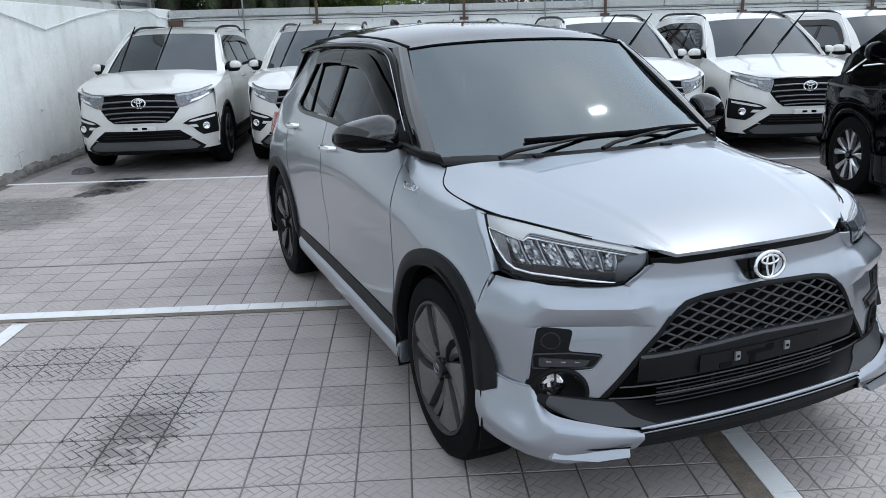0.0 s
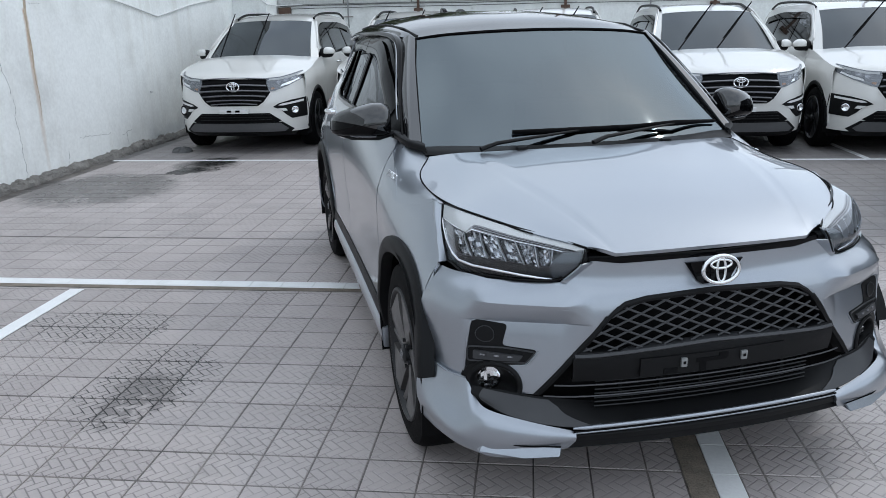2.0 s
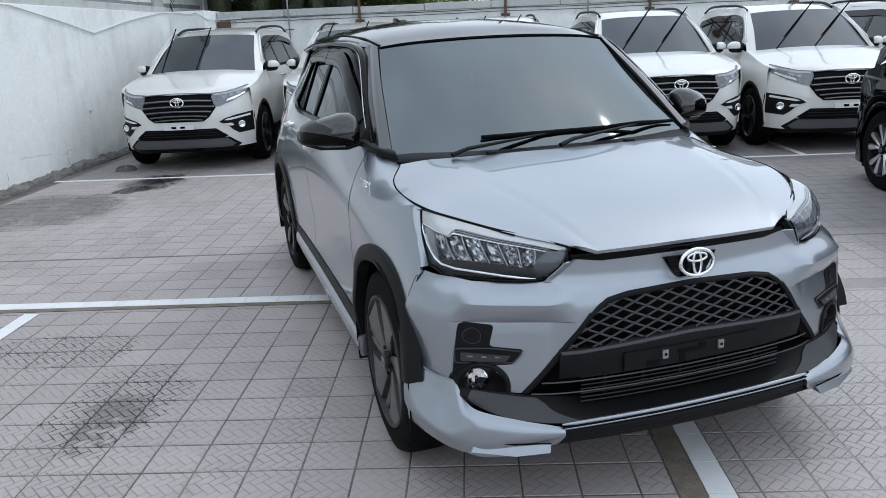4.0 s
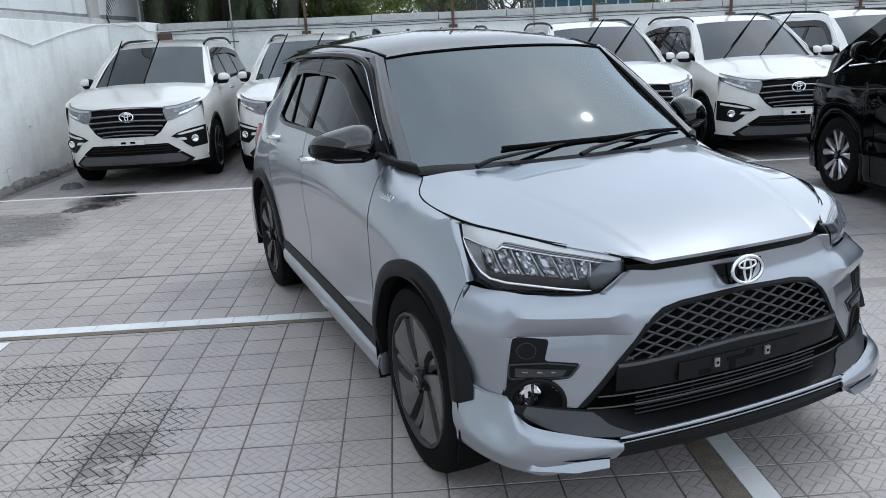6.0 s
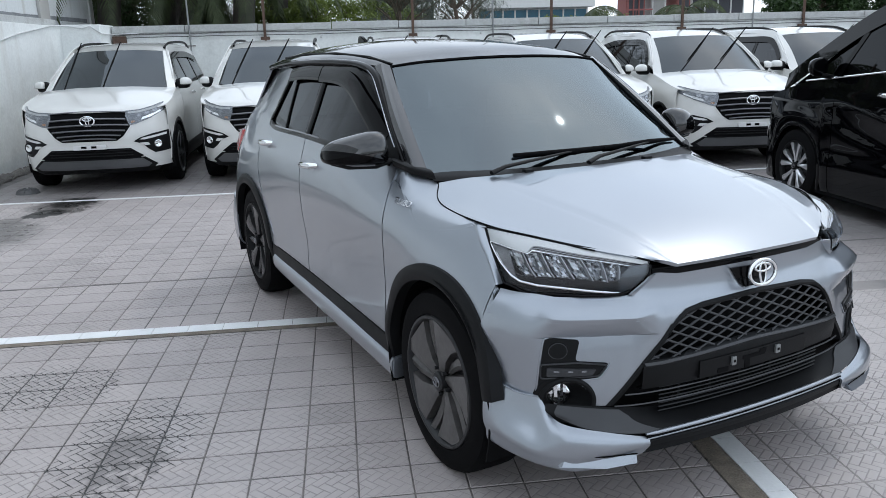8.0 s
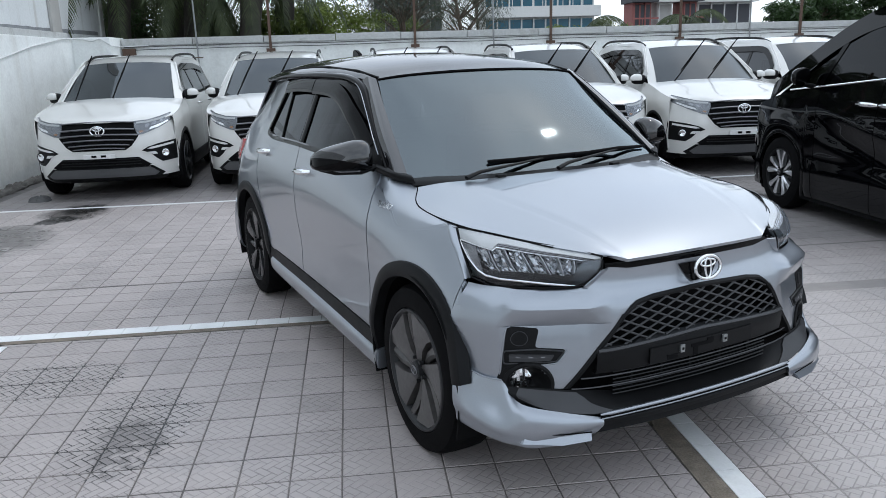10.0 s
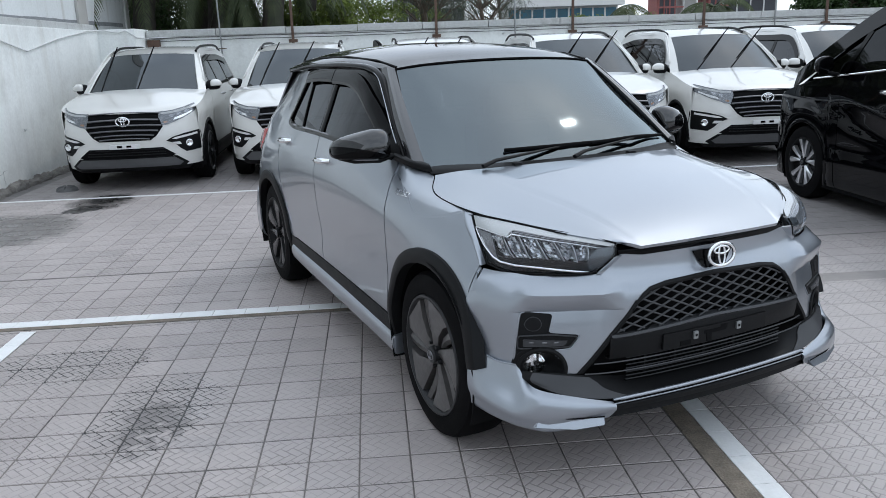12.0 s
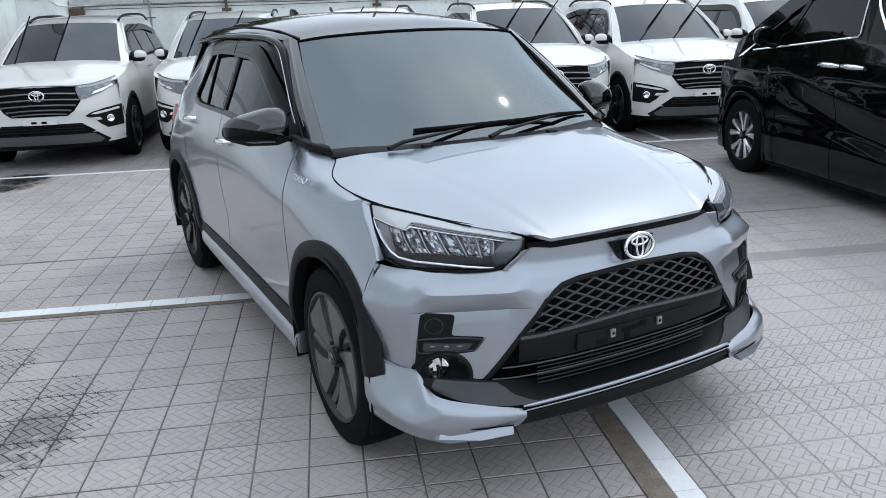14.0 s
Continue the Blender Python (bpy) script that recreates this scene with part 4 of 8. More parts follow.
inset = lambda z: float(cubic(INSET[:, 0], INSET[:, 1], z))
ledge = line((0.45, 0.0), (0.54, -0.010), (0.60, -0.018), (0.637, -0.024), (0.642, -0.014), (0.702, 0.024), (0.715, 0.0205), (0.735, 0.011), (0.757, 0))


def nose(w, z, off=0.0):
    """A point of the bumper's skin at a half-width along its plan line and a height."""
    y = float(np.interp(abs(w), PLAN[:, 0], PLAN[:, 1]))
    dx, dy = float(np.interp(abs(w), PLAN[:, 0], PLAN_D[:, 0])), float(np.interp(abs(w), PLAN[:, 0], PLAN_D[:, 1]))
    fade = float(np.interp(abs(w), (0.0, 0.35, 0.5, 0.7, 0.815), (0.6, 1.0, 1.15, 1.7, 1.55)))
    o = off - inset(z) * fade + ledge(z) * float(np.interp(abs(w), (0.39, 0.43, 0.47, 0.69, 0.705, 0.72, 0.735, 0.75), (0, 0.5, 1, 1, 0.85, 0.5, 0.15, 0)))
    return ((1 if w >= 0 else -1) * (abs(w) + dy * o), y - dx * o, z)


open_w = lambda z: 0.315 + (0.70 - z) * 0.236 / 0.28
bump_top = line((0, 0.815), (0.30, 0.808), (0.385, 0.82), (0.47, 0.757), (0.70, 0.752), (0.755, 0.758), (0.84, 0.758))
ws = np.concatenate([np.linspace(0, 0.72, 40), np.linspace(0.73, 0.826, 14)])
zt = np.array([0.0, 0.06, 0.12, 0.165, 0.18, 0.195, 0.25, 0.32, 0.4, 0.5, 0.6, 0.7, 0.8, 0.88, 0.94, 1.0])
grille_top = line((0, 0.722), (0.22, 0.712), (0.29, 0.70), (0.335, 0.672), (0.36, 0.64))
low_edge = lambda w: max(0.69, grille_top(w) - 0.003)
half = np.array([[nose(w, low_edge(w) + (bump_top(w) - low_edge(w)) * t) for t in zt] for w in ws])
full = np.concatenate([mirror_x(half)[::-1], half[1:]], axis=0)
bumper = part("front_bumper", lay(bmesh.new(), full, 0.012, (0, -1.4, 0.7)), silver, suv, "silver front bumper", 20)
def end_y(z):
    return min(-1.562, AX_F - math.sqrt(max(0.0, 0.392 ** 2 - (z - HUB) ** 2)))


def end_w(z):
    return float(np.interp(end_y(z) - 0.022, PLAN[:, 1], PLAN[:, 0]))


def rounded(outline, r, n=4):
    """A flat outline with its corners rounded off."""
    pts = [np.array(q, float) for q in outline]
    out = []
    for i, b in enumerate(pts):
        a, c = pts[i - 1], pts[(i + 1) % len(pts)]
        u, v = a - b, c - b
        lu, lv = np.linalg.norm(u), np.linalg.norm(v)
        p0, p1 = b + u / lu * min(r, lu * 0.45), b + v / lv * min(r, lv * 0.45)
        for t in np.linspace(0, 1, n):
            out.append(tuple((1 - t) ** 2 * p0 + 2 * t * (1 - t) * b + t * t * p1))
    return out


FOG_W, FOG_Z = 0.661, 0.440
for sign in (-1, 1):
    g = []
    for z in np.concatenate([np.linspace(0.42, 0.63, 27), [0.6345, 0.637, 0.6395, 0.642, 0.645, 0.655, 0.668, 0.68, 0.686, 0.6905]]):
        a = open_w(z) if z < 0.66 else 0.345 - (z - 0.66) * 1.0
        tail = []
        for back in (0.012, 0.0):
            y = end_y(z) - back
            q, k = np.array(nose(sign * float(np.interp(y, PLAN[:, 1], PLAN[:, 0])), z)), min(1, max(0, (z - 0.62) / 0.06))
            tail.append(tuple(q * (1 - k) + np.array((sign * (side_w(y, z) + 0.0005), y, z)) * k))
        g.append([nose(sign * (a + (end_w(z) - a) * t), z, -0.012 * min(1, max(0, (0.452 - z) / 0.02)) * min(1, max(0, (t - 0.5) / 0.1))) for t in np.linspace(0, 0.985, 51)] + tail)
    bm = lay(bmesh.new(), g, 0.012, (0, -1.4, 0.6))
    # the round opening for the fog lamp
    hole = []
    for f in bm.faces:
        q = f.calc_center_median()
        if math.hypot((abs(q.x) - FOG_W) / 1.0, q.z - FOG_Z) < 0.064:
            hole.append(f)
    bmesh.ops.delete(bm, geom=hole, context="FACES")
    part("bumper_cheek", bm, silver, bumper, "", 18)
    # rear edge of the bumper back to the arch
    g = [[nose(sign * end_w(z), z), (sign * (side_w(end_y(z) - 0.01, z) + 0.001), end_y(z) - 0.011, z), (sign * side_w(end_y(z), z), end_y(z), z)] for z in np.linspace(0.688, 0.758, 5)]
    part("bumper_end", lay(bmesh.new(), net(g, 1, 3), 0.01, (0, -1.4, 0.6)), silver, bumper, "", 35)
    # fog lamp surround: an L-shaped plate, a crescent round the lamp, and the rolled edge of the skin
    ns = lambda a, b, off, s=sign: nose(s * a, b, off)
    bez = rounded([(0.737, 0.485), (0.724, 0.638), (0.631, 0.630), (0.645, 0.566), (0.546, 0.556), (0.578, 0.512), (0.66, 0.505)], 0.012)
    bezel = part("fog_lamp_bezel", drape(bez, ns, 0.002, 0.02, 4), plastic, bumper, "black fog lamp surround", 30)
    g = []
    for a in np.linspace(radians(80), radians(-125), 32):
        d = math.degrees(a)
        R1 = float(np.interp(d, (-125, -100, -55, -10, 40, 80), (0.072, 0.090, 0.097, 0.083, 0.086, 0.076)))
        g.append([ns(FOG_W + r * math.cos(a), FOG_Z + r * math.sin(a), o) for r, o in ((0.070, 0.003), (0.5 * (0.07 + R1), 0.0045), (R1, 0.006), (R1 + 0.010, float(np.interp(d, (-125, -95, -75, -60, -45, -25, 0), (-0.006, 0.004, 0.026, 0.016, -0.004, -0.010, -0.008)))))])
    part("fog_crescent", lay(bmesh.new(), g), plastic, bezel, "", 40)
    part("bezel_edge", tube([ns(a, b, 0.002) for a, b in [(0.741, 0.462), (0.739, 0.485), (0.7335, 0.56), (0.7275, 0.62), (0.7245, 0.636), (0.714, 0.640)]], [0.0025, 0.0035, 0.0035, 0.003, 0.003, 0.002], 8), silver, bezel, "", 60)
    part("bezel_edge", tube([ns(a, b, 0.001) for a, b in [(0.543, 0.554), (0.548, 0.545), (0.572, 0.513), (0.582, 0.509), (0.612, 0.507)]], [0.002, 0.003, 0.003, 0.003, 0.002], 8), silver, bezel, "", 60)
    inner_rim = rounded([(0.731, 0.556), (0.64, 0.561), (0.552, 0.551), (0.578, 0.517), (0.731, 0.511)], 0.008)
    part("lamp_frame", tube([ns(a, b, 0.004) for a, b in inner_rim + inner_rim[:1]], 0.0028, 6), plastic_grey, bezel, "", 60)
    bm = drape(rounded([(0.717, 0.546), (0.585, 0.540), (0.598, 0.522), (0.717, 0.519)], 0.004, 3), ns, 0.008, 0.012, 2)
    part("marker_lamp", bm, plastic_grey, bezel, "slim smoked running lamp", 30)
    for k in range(3):
        a = 0.700 - 0.036 * k
        bm = drape([(a, 0.538), (a - 0.013, 0.5375), (a - 0.013, 0.5335), (a, 0.5335)], ns, 0.0105, 0.006, 2)
        part("led", bm, lamp_grey, bezel)
    bm = drape([(0.690 + 0.023 * math.cos(a), 0.597 + 0.023 * math.sin(a)) for a in np.linspace(0, 2 * math.pi, 25)[:-1]], ns, 0.005, 0.008, 2)
    part("tow_cover", bm, plastic, bezel, "", 30)
    part("cover_ring", tube([ns(0.690 + 0.0235 * math.cos(a), 0.597 + 0.0235 * math.sin(a), 0.004) for a in np.linspace(0, 2 * math.pi, 25)], 0.0016, 6), plastic_grey, bezel, "", 60)
    # deep round housing with the fog lamp in it
    ax = Vector((sign * 0.28, -1, 0)).normalized()
    rot = ax.to_track_quat("Z", "Y").to_matrix().to_4x4()
    cl = Vector((sign * 0.668, -1.768, 0.445))
    g = []
    for a in np.linspace(0, 2 * math.pi, 49):
        row = [ns(FOG_W + r * math.cos(a), FOG_Z + r * math.sin(a), o) for r, o in ((0.0755, -0.010), (0.075, 0.006), (0.069, 0.009), (0.063, 0.007), (0.058, -0.004))]
        side = Vector((sign * math.cos(a), 0, math.sin(a)))
        side = side - ax * side.dot(ax)
        row.append(tuple(cl + side * 0.041))
        row.append(tuple(cl - ax * 0.02 + side * 0.036))
        g.append(row)
    part("fog_ring", lay(bmesh.new(), g), plastic, bezel, "deep black fog lamp housing", 40)
    bm = bmesh.new()
    lay(bm, [[(r * math.cos(a), r * math.sin(a), h) for r, h in ((0.0, 0.012), (0.016, 0.011), (0.030, 0.006), (0.037, 0.0), (0.039, -0.01))] for a in np.linspace(0, 2 * math.pi, 25)])
    part("fog_lens", bm, glass_lamp, bezel, "clear fog lamp lens", 40, Matrix.Translation(cl) @ rot)
    bm = bmesh.new()
    frng = random.Random(4)
    cols = []
    for x in np.linspace(-0.034, 0.034, 8):
        hgt = math.sqrt(max(0.0, 0.036 ** 2 - x * x))
        dz = frng.uniform(-0.012, -0.002)
        cols.append([(x, hgt * t, dz + frng.uniform(-0.003, 0.003)) for t in np.linspace(-1, 1, 6)])
    lay(bm, cols)
    part("fog_reflector", bm, chrome, bezel, "", 3, Matrix.Translation(cl) @ rot)

# black band under the hood, grille, intake
half = np.array([[nose(w, z, o) for z, o in ((0.79 if w < 0.2 else 0.803, -0.016), (0.80 if w < 0.2 else 0.808, -0.002), (0.820, 0.0), (0.832, -0.004), (0.838, -0.022))] for w in np.linspace(0, 0.395, 22)])
full = np.concatenate([mirror_x(half)[::-1], half[1:]], axis=0)
band = part("nose_band", lay(bmesh.new(), full, 0.01, (0, -1.4, 0.7)), gloss_black, suv, "glossy black band below the hood", 40)
bm = drape([(-0.092, 0.80), (-0.052, 0.744), (-0.038, 0.736), (0.042, 0.736), (0.058, 0.744), (0.100, 0.80)], lambda a, b, o: nose(a, b, o), 0.006, 0.01, 4)
part("emblem_pocket", bm, gloss_black, band, "", 40)
bm = bmesh.new()
for rx, rz, cz, r in ((0.058, 0.040, 0.0, 0.0062), (0.033, 0.0125, 0.016, 0.0042), (0.0135, 0.036, 0.0, 0.0042)):
    pts = [(rx * math.cos(a), -0.006 * math.cos(a * 0), cz + rz * math.sin(a)) for a in np.linspace(0, 2 * math.pi, 37)]
    add_tube(bm, pts, r, 8, False)
part("emblem", bm, chrome, band, "chrome oval badge", 50, pose(0, -1.946, 0.786, -6))

bm = bmesh.new()
lay(bm, [[(w, -1.86 + 0.3 * abs(w) ** 2 * 1.2, z) for z in (0.40, 0.55, 0.73)] for w in np.linspace(-0.56, 0.56, 15)], 0.01, (0, 0, 0.5))
grille = part("grille", bm, interior, suv, "black grille", 40)
half = []
for w in np.linspace(0.0, 0.36, 22):
    t = grille_top(w)
    half.append([nose(w, t + 0.004, 0.002), nose(w, t - 0.004, 0.008), nose(w, t - 0.012, 0.004), nose(w, t - 0.018, -0.03)])
half = np.array(half)
full = np.concatenate([mirror_x(half)[::-1], half[1:]], axis=0)
part("grille_frame", lay(bmesh.new(), full), plastic, grille, "", 40)
for sign in (-1, 1):
    g = [[nose(sign * (open_w(z) - d), z, o) for d, o in ((-0.006, 0.001), (0.004, 0.006), (0.016, 0.002), (0.024, -0.03))] for z in np.linspace(0.42, 0.665, 14)]
    part("grille_frame", lay(bmesh.new(), g), plastic, grille, "", 40)
mesh_low = line((0, 0.568), (0.45, 0.548))
def inside(w, z):
    return z < grille_top(abs(w)) - 0.008 and z > mesh_low(abs(w)) and abs(w) < open_w(z) - 0.012
for way in (-1, 1):
    for k in range(-14, 15):
        run = []
        for s in np.linspace(-0.46, 0.46, 93):
            z = 0.63 + way * 0.42 * (s - 0.0) + k * 0.0335
            if inside(s, z):
                run.append((s, z))
        if len(run) > 3:
            pts = [nose(a, b, -0.004) for a, b in run[::2]]
            part("mesh_bar", tube(pts, 0.0037, 6, 1.0), valance_grey, grille)
lip = [[nose(w, mesh_low(abs(w)) - 0.004 + d, o) for d, o in ((-0.008, 0.006), (-0.002, 0.012), (0.005, 0.006), (0.008, -0.02))] for w in np.linspace(-0.44, 0.44, 31)]
part("grille_lip", lay(bmesh.new(), lip), valance_grey, grille, "satin grey lower lip", 40)
# plate band and lower intake
half = np.array([[nose(w, z, o) for z, o in ((0.455, -0.035), (0.462, -0.006), (0.50, 0.004), (0.545, 0.008), (0.556, 0.002), (0.562, -0.03))] for w in np.linspace(0, 0.445, 22)])
full = np.concatenate([mirror_x(half)[::-1], half[1:]], axis=0)
plate_band = part("plate_band", lay(bmesh.new(), full, 0.006, (0, -1.4, 0.5)), plastic, suv, "black plastic band across the nose", 35)
bm = drape([(-0.24, 0.47), (0.24, 0.47), (0.24, 0.528), (-0.24, 0.528)], lambda a, b, o: nose(a, b, o), 0.012, 0.012, 4)
part("plate_bracket", bm, plastic, plate_band, "", 30)
for x in (-0.10, 0.10):
    c = nose(x, 0.506, 0.016)
    bm = bmesh.new()
    add_box(bm, c[0] - 0.010, c[0] + 0.010, c[1] - 0.004, c[1] + 0.004, c[2] - 0.014, c[2] + 0.014, 0.002)
    part("plate_clip", bm, steel_grey, plate_band, "", 30)
    bm = boxed(c[0] - 0.004, c[0] + 0.004, c[1] - 0.006, c[1] - 0.003, c[2] - 0.004, c[2] + 0.004)
    part("clip_hole", bm, gloss_black, plate_band)
for x0, x1, z0, z1 in ((-0.055, 0.045, 0.500, 0.512), (-0.045, -0.022, 0.470, 0.502), (-0.165, -0.118, 0.474, 0.490), (0.02, 0.05, 0.505, 0.522)):
    bm = drape([(x0, z0), (x1, z0), (x1, z1), (x0, z1)], lambda a, b, o: nose(a, b, o), 0.0135, 0.004, 2)
    part("bracket_notch", bm, interior, plate_band, "", 30)
for k, z in enumerate((0.448, 0.412)):
    pts = [nose(w, z, -0.008) for w in np.linspace(-open_w(z) + 0.03, open_w(z) - 0.03, 24)]
    part("intake_bar", tube(pts, 0.0026, 8), slat_dark, plate_band, "", 40)
for k in range(7):
    z = 0.372 + 0.0135 * k
    pts = [nose(w, z, -0.022) for w in np.linspace(-0.37, 0.37, 12)]
    part("intake_slat", tube(pts, 0.0026, 6), plastic_mid, plate_band, "", 40)
for x in (-0.28, -0.14, 0.0, 0.14, 0.28):
    part("intake_post", boxed(x - 0.006, x + 0.006, -1.89, -1.87, 0.385, 0.48, 0.002), plastic, plate_band)

# lower body kit
for sign in (-1, 1):
    val = [[(0.0, -1.872, 0.366), (0.30, -1.866, 0.370), (0.48, -1.860, 0.398), (0.60, -1.846, 0.424), (0.72, -1.768, 0.430)],
           [(0.0, -1.918, 0.354), (0.30, -1.910, 0.354), (0.49, -1.890, 0.364), (0.63, -1.856, 0.387), (0.735, -1.776, 0.415)],
           [(0.0, -1.962, 0.345), (0.28, -1.952, 0.342), (0.46, -1.928, 0.332), (0.63, -1.872, 0.362), (0.728, -1.778, 0.405)]]
    skin = net(val, 5, 6)
    part("valance", lay(bmesh.new(), both(skin, sign), 0.008, (0, -1.6, 0.3)), plastic, suv, "black plastic lower valance", 40)
    # a grey colour stands in for the flap's silver paint in shade
    flap = []
    for t in np.linspace(0.10, 1, 14):
        a0, b0 = 12.2 - 2.6 * t ** 1.6 + 1.5 * max(0, 0.3 - t) / 0.3, t * (skin.shape[0] - 1)
        i = min(int(b0), skin.shape[0] - 2)
        row = skin[i] * (1 - b0 + i) + skin[i + 1] * (b0 - i)
        flap.append([np.array([np.interp(q, range(len(row)), row[:, k]) for k in range(3)]) + np.array((0, -0.003, 0.004)) for q in np.linspace(a0, 22.5, 14)])
    flap = np.array(flap)
    part("valance_flap", lay(bmesh.new(), both(flap, sign), 0.012, (0, -1.6, 0.3)), valance_grey, suv, "flap beside the intake, its shaded silver painted grey", 40)
    kit = [[(0.836, -1.618, 0.490), (0.786, -1.703, 0.461), (0.740, -1.757, 0.454), (0.716, -1.788, 0.398), (0.69, -1.843, 0.380), (0.579, -1.901, 0.354), (0.446, -1.934, 0.321)],
           [(0.862, -1.632, 0.425), (0.800, -1.714, 0.398), (0.758, -1.776, 0.378), (0.738, -1.830, 0.366), (0.700, -1.876, 0.354), (0.59, -1.922, 0.336), (0.45, -1.947, 0.313)],
           [(0.866, -1.636, 0.36), (0.838, -1.716, 0.340), (0.797, -1.797, 0.318), (0.755, -1.843, 0.312), (0.694, -1.888, 0.308), (0.59, -1.928, 0.306), (0.451, -1.949, 0.302)],
           [(0.858, -1.64, 0.325), (0.830, -1.716, 0.302), (0.788, -1.797, 0.284), (0.747, -1.842, 0.275), (0.685, -1.886, 0.270), (0.585, -1.918, 0.273), (0.454, -1.944, 0.292)],
           [(0.85, -1.64, 0.285), (0.818, -1.714, 0.268), (0.777, -1.788, 0.254), (0.737, -1.832, 0.246), (0.682, -1.876, 0.240), (0.585, -1.902, 0.243), (0.475, -1.928, 0.266)],
           [(0.800, -1.64, 0.278), (0.775, -1.70, 0.262), (0.735, -1.765, 0.248), (0.70, -1.795, 0.240), (0.65, -1.825, 0.235), (0.575, -1.86, 0.238), (0.49, -1.88, 0.25)]]
    spat = part("front_spat", lay(bmesh.new(), both(net(kit, 4, 6), sign), 0.008, (0, -1.5, 0.3)), silver, suv, "silver corner of the body kit", 26)
    part("kit_edge", tube(both(curve(kit[0][:3], 6), sign), 0.0032, 6), silver, spat, "", 60)
    bm = bmesh.new()
    prism(bm, [(sign * x, y, z) for x, y, z in ((0.716, -1.866, 0.296), (0.61, -1.916, 0.287), (0.494, -1.938, 0.279), (0.505, -1.956, 0.256), (0.61, -1.932, 0.254), (0.733, -1.866, 0.260))], 0.05, (0, 1, 0))
    bmesh.ops.bevel(bm, geom=bm.edges[:], offset=0.003, segments=2, affect="EDGES")
    part("canard", bm, silver, spat, "bright end plate of the body kit", 30)
    part("canard_gap", tube([(sign * 0.70, -1.880, 0.297), (sign * 0.61, -1.921, 0.290), (sign * 0.497, -1.942, 0.282)], 0.0022, 6), interior, spat)
lipc = [(w, -1.966 + 0.16 * w * w, 0.337 - 0.03 * w * w) for w in np.linspace(-0.455, 0.455, 25)]
part("lip_trim", tube(lipc, [0.005] + [0.0085] * 23 + [0.005], 10, 0.8), silver, suv, "bright silver lip trim", 50)
part("lip_groove", tube([(x, y - 0.0045, z - 0.009) for x, y, z in lipc], 0.003, 6), interior, suv)
part("lip_underline", tube([(x, y - 0.003, z - 0.014) for x, y, z in lipc], 0.004, 8), silver, suv, "", 50)
half = [[(w, -1.900, 0.32), (w, -1.955 + 0.16 * w * w, 0.322), (w, -1.972 + 0.16 * w * w, 0.308), (w, -1.970 + 0.16 * w * w, 0.292), (w, -1.950 + 0.16 * w * w, 0.285), (w, -1.955 + 0.16 * w * w, 0.262), (w, -1.93 + 0.16 * w * w, 0.247), (w, -1.80, 0.25)] for w in np.linspace(-0.492, 0.492, 31)]
part("splitter", lay(bmesh.new(), np.array(half)), plastic, suv, "black front splitter", 35)

# headlamps
lens = [[(0.711, -1.400, 0.918), (0.657, -1.552, 0.913), (0.560, -1.686, 0.892), (0.464, -1.779, 0.874), (0.394, -1.856, 0.858)],
        [(0.726, -1.450, 0.882), (0.700, -1.606, 0.884), (0.600, -1.742, 0.868), (0.494, -1.818, 0.853), (0.407, -1.870, 0.839)],
        [(0.738, -1.500, 0.845), (0.714, -1.646, 0.831), (0.612, -1.773, 0.819), (0.519, -1.838, 0.814), (0.420, -1.873, 0.812)],
        [(0.738, -1.560, 0.766), (0.703, -1.668, 0.756), (0.610, -1.762, 0.757), (0.535, -1.808, 0.758), (0.464, -1.842, 0.761)]]
LENS = net(lens, 7, 8)
deep = np.array([-0.014, 0.042, -0.004])


def lamp_at(s, t, d=0.0):
    """A point of the headlamp's skin, s from its outer to its inner end, t from top to bottom, d set back into it."""
    t = t * 4 / 3 if t < 0.5 else (t + 0.5) * 2 / 3
    a, b = np.clip(t, 0, 1) * (LENS.shape[0] - 1), np.clip(s, 0, 1) * (LENS.shape[1] - 1)
    i, j = min(int(a), LENS.shape[0] - 2), min(int(b), LENS.shape[1] - 2)
    u, v = a - i, b - j
    return (LENS[i, j] * (1 - u) * (1 - v) + LENS[i + 1, j] * u * (1 - v) + LENS[i, j + 1] * (1 - u) * v + LENS[i + 1, j + 1] * u * v) + deep * d


def lamp_patch(s0, s1, top, low, d, n=30, m=5):
    return np.array([[lamp_at(s, top(s) + (low(s) - top(s)) * t, d) for t in np.linspace(0, 1, m)] for s in np.linspace(s0, s1, n)])


bar_low = line((0, 0.25), (0.144, 0.275), (0.228, 0.285), (0.280, 0.295), (0.306, 0.17), (0.347, 0.15), (0.453, 0.155), (0.644, 0.16), (0.93, 0.17), (1, 0.06))
trim_low = line((0, 0.25), (0.144, 0.275), (0.228, 0.288), (0.284, 0.300), (0.309, 0.240), (0.453, 0.235), (0.647, 0.235), (0.844, 0.255), (0.95, 0.18))
strip_line = [(0.006, 0.27), (0.02, 0.42), (0.044, 0.59), (0.080, 0.70), (0.119, 0.775), (0.184, 0.822), (0.3, 0.825), (0.444, 0.83), (0.60, 0.865), (0.75, 0.91), (0.894, 0.955)]
cell_top = [(0.165, 0.315), (0.278, 0.305), (0.369, 0.265), (0.453, 0.258), (0.559, 0.258), (0.678, 0.265), (0.79, 0.275)]
cell_low = [(0.235, 0.70), (0.322, 0.64), (0.412, 0.60), (0.512, 0.58), (0.638, 0.60), (0.745, 0.63), (0.825, 0.62)]
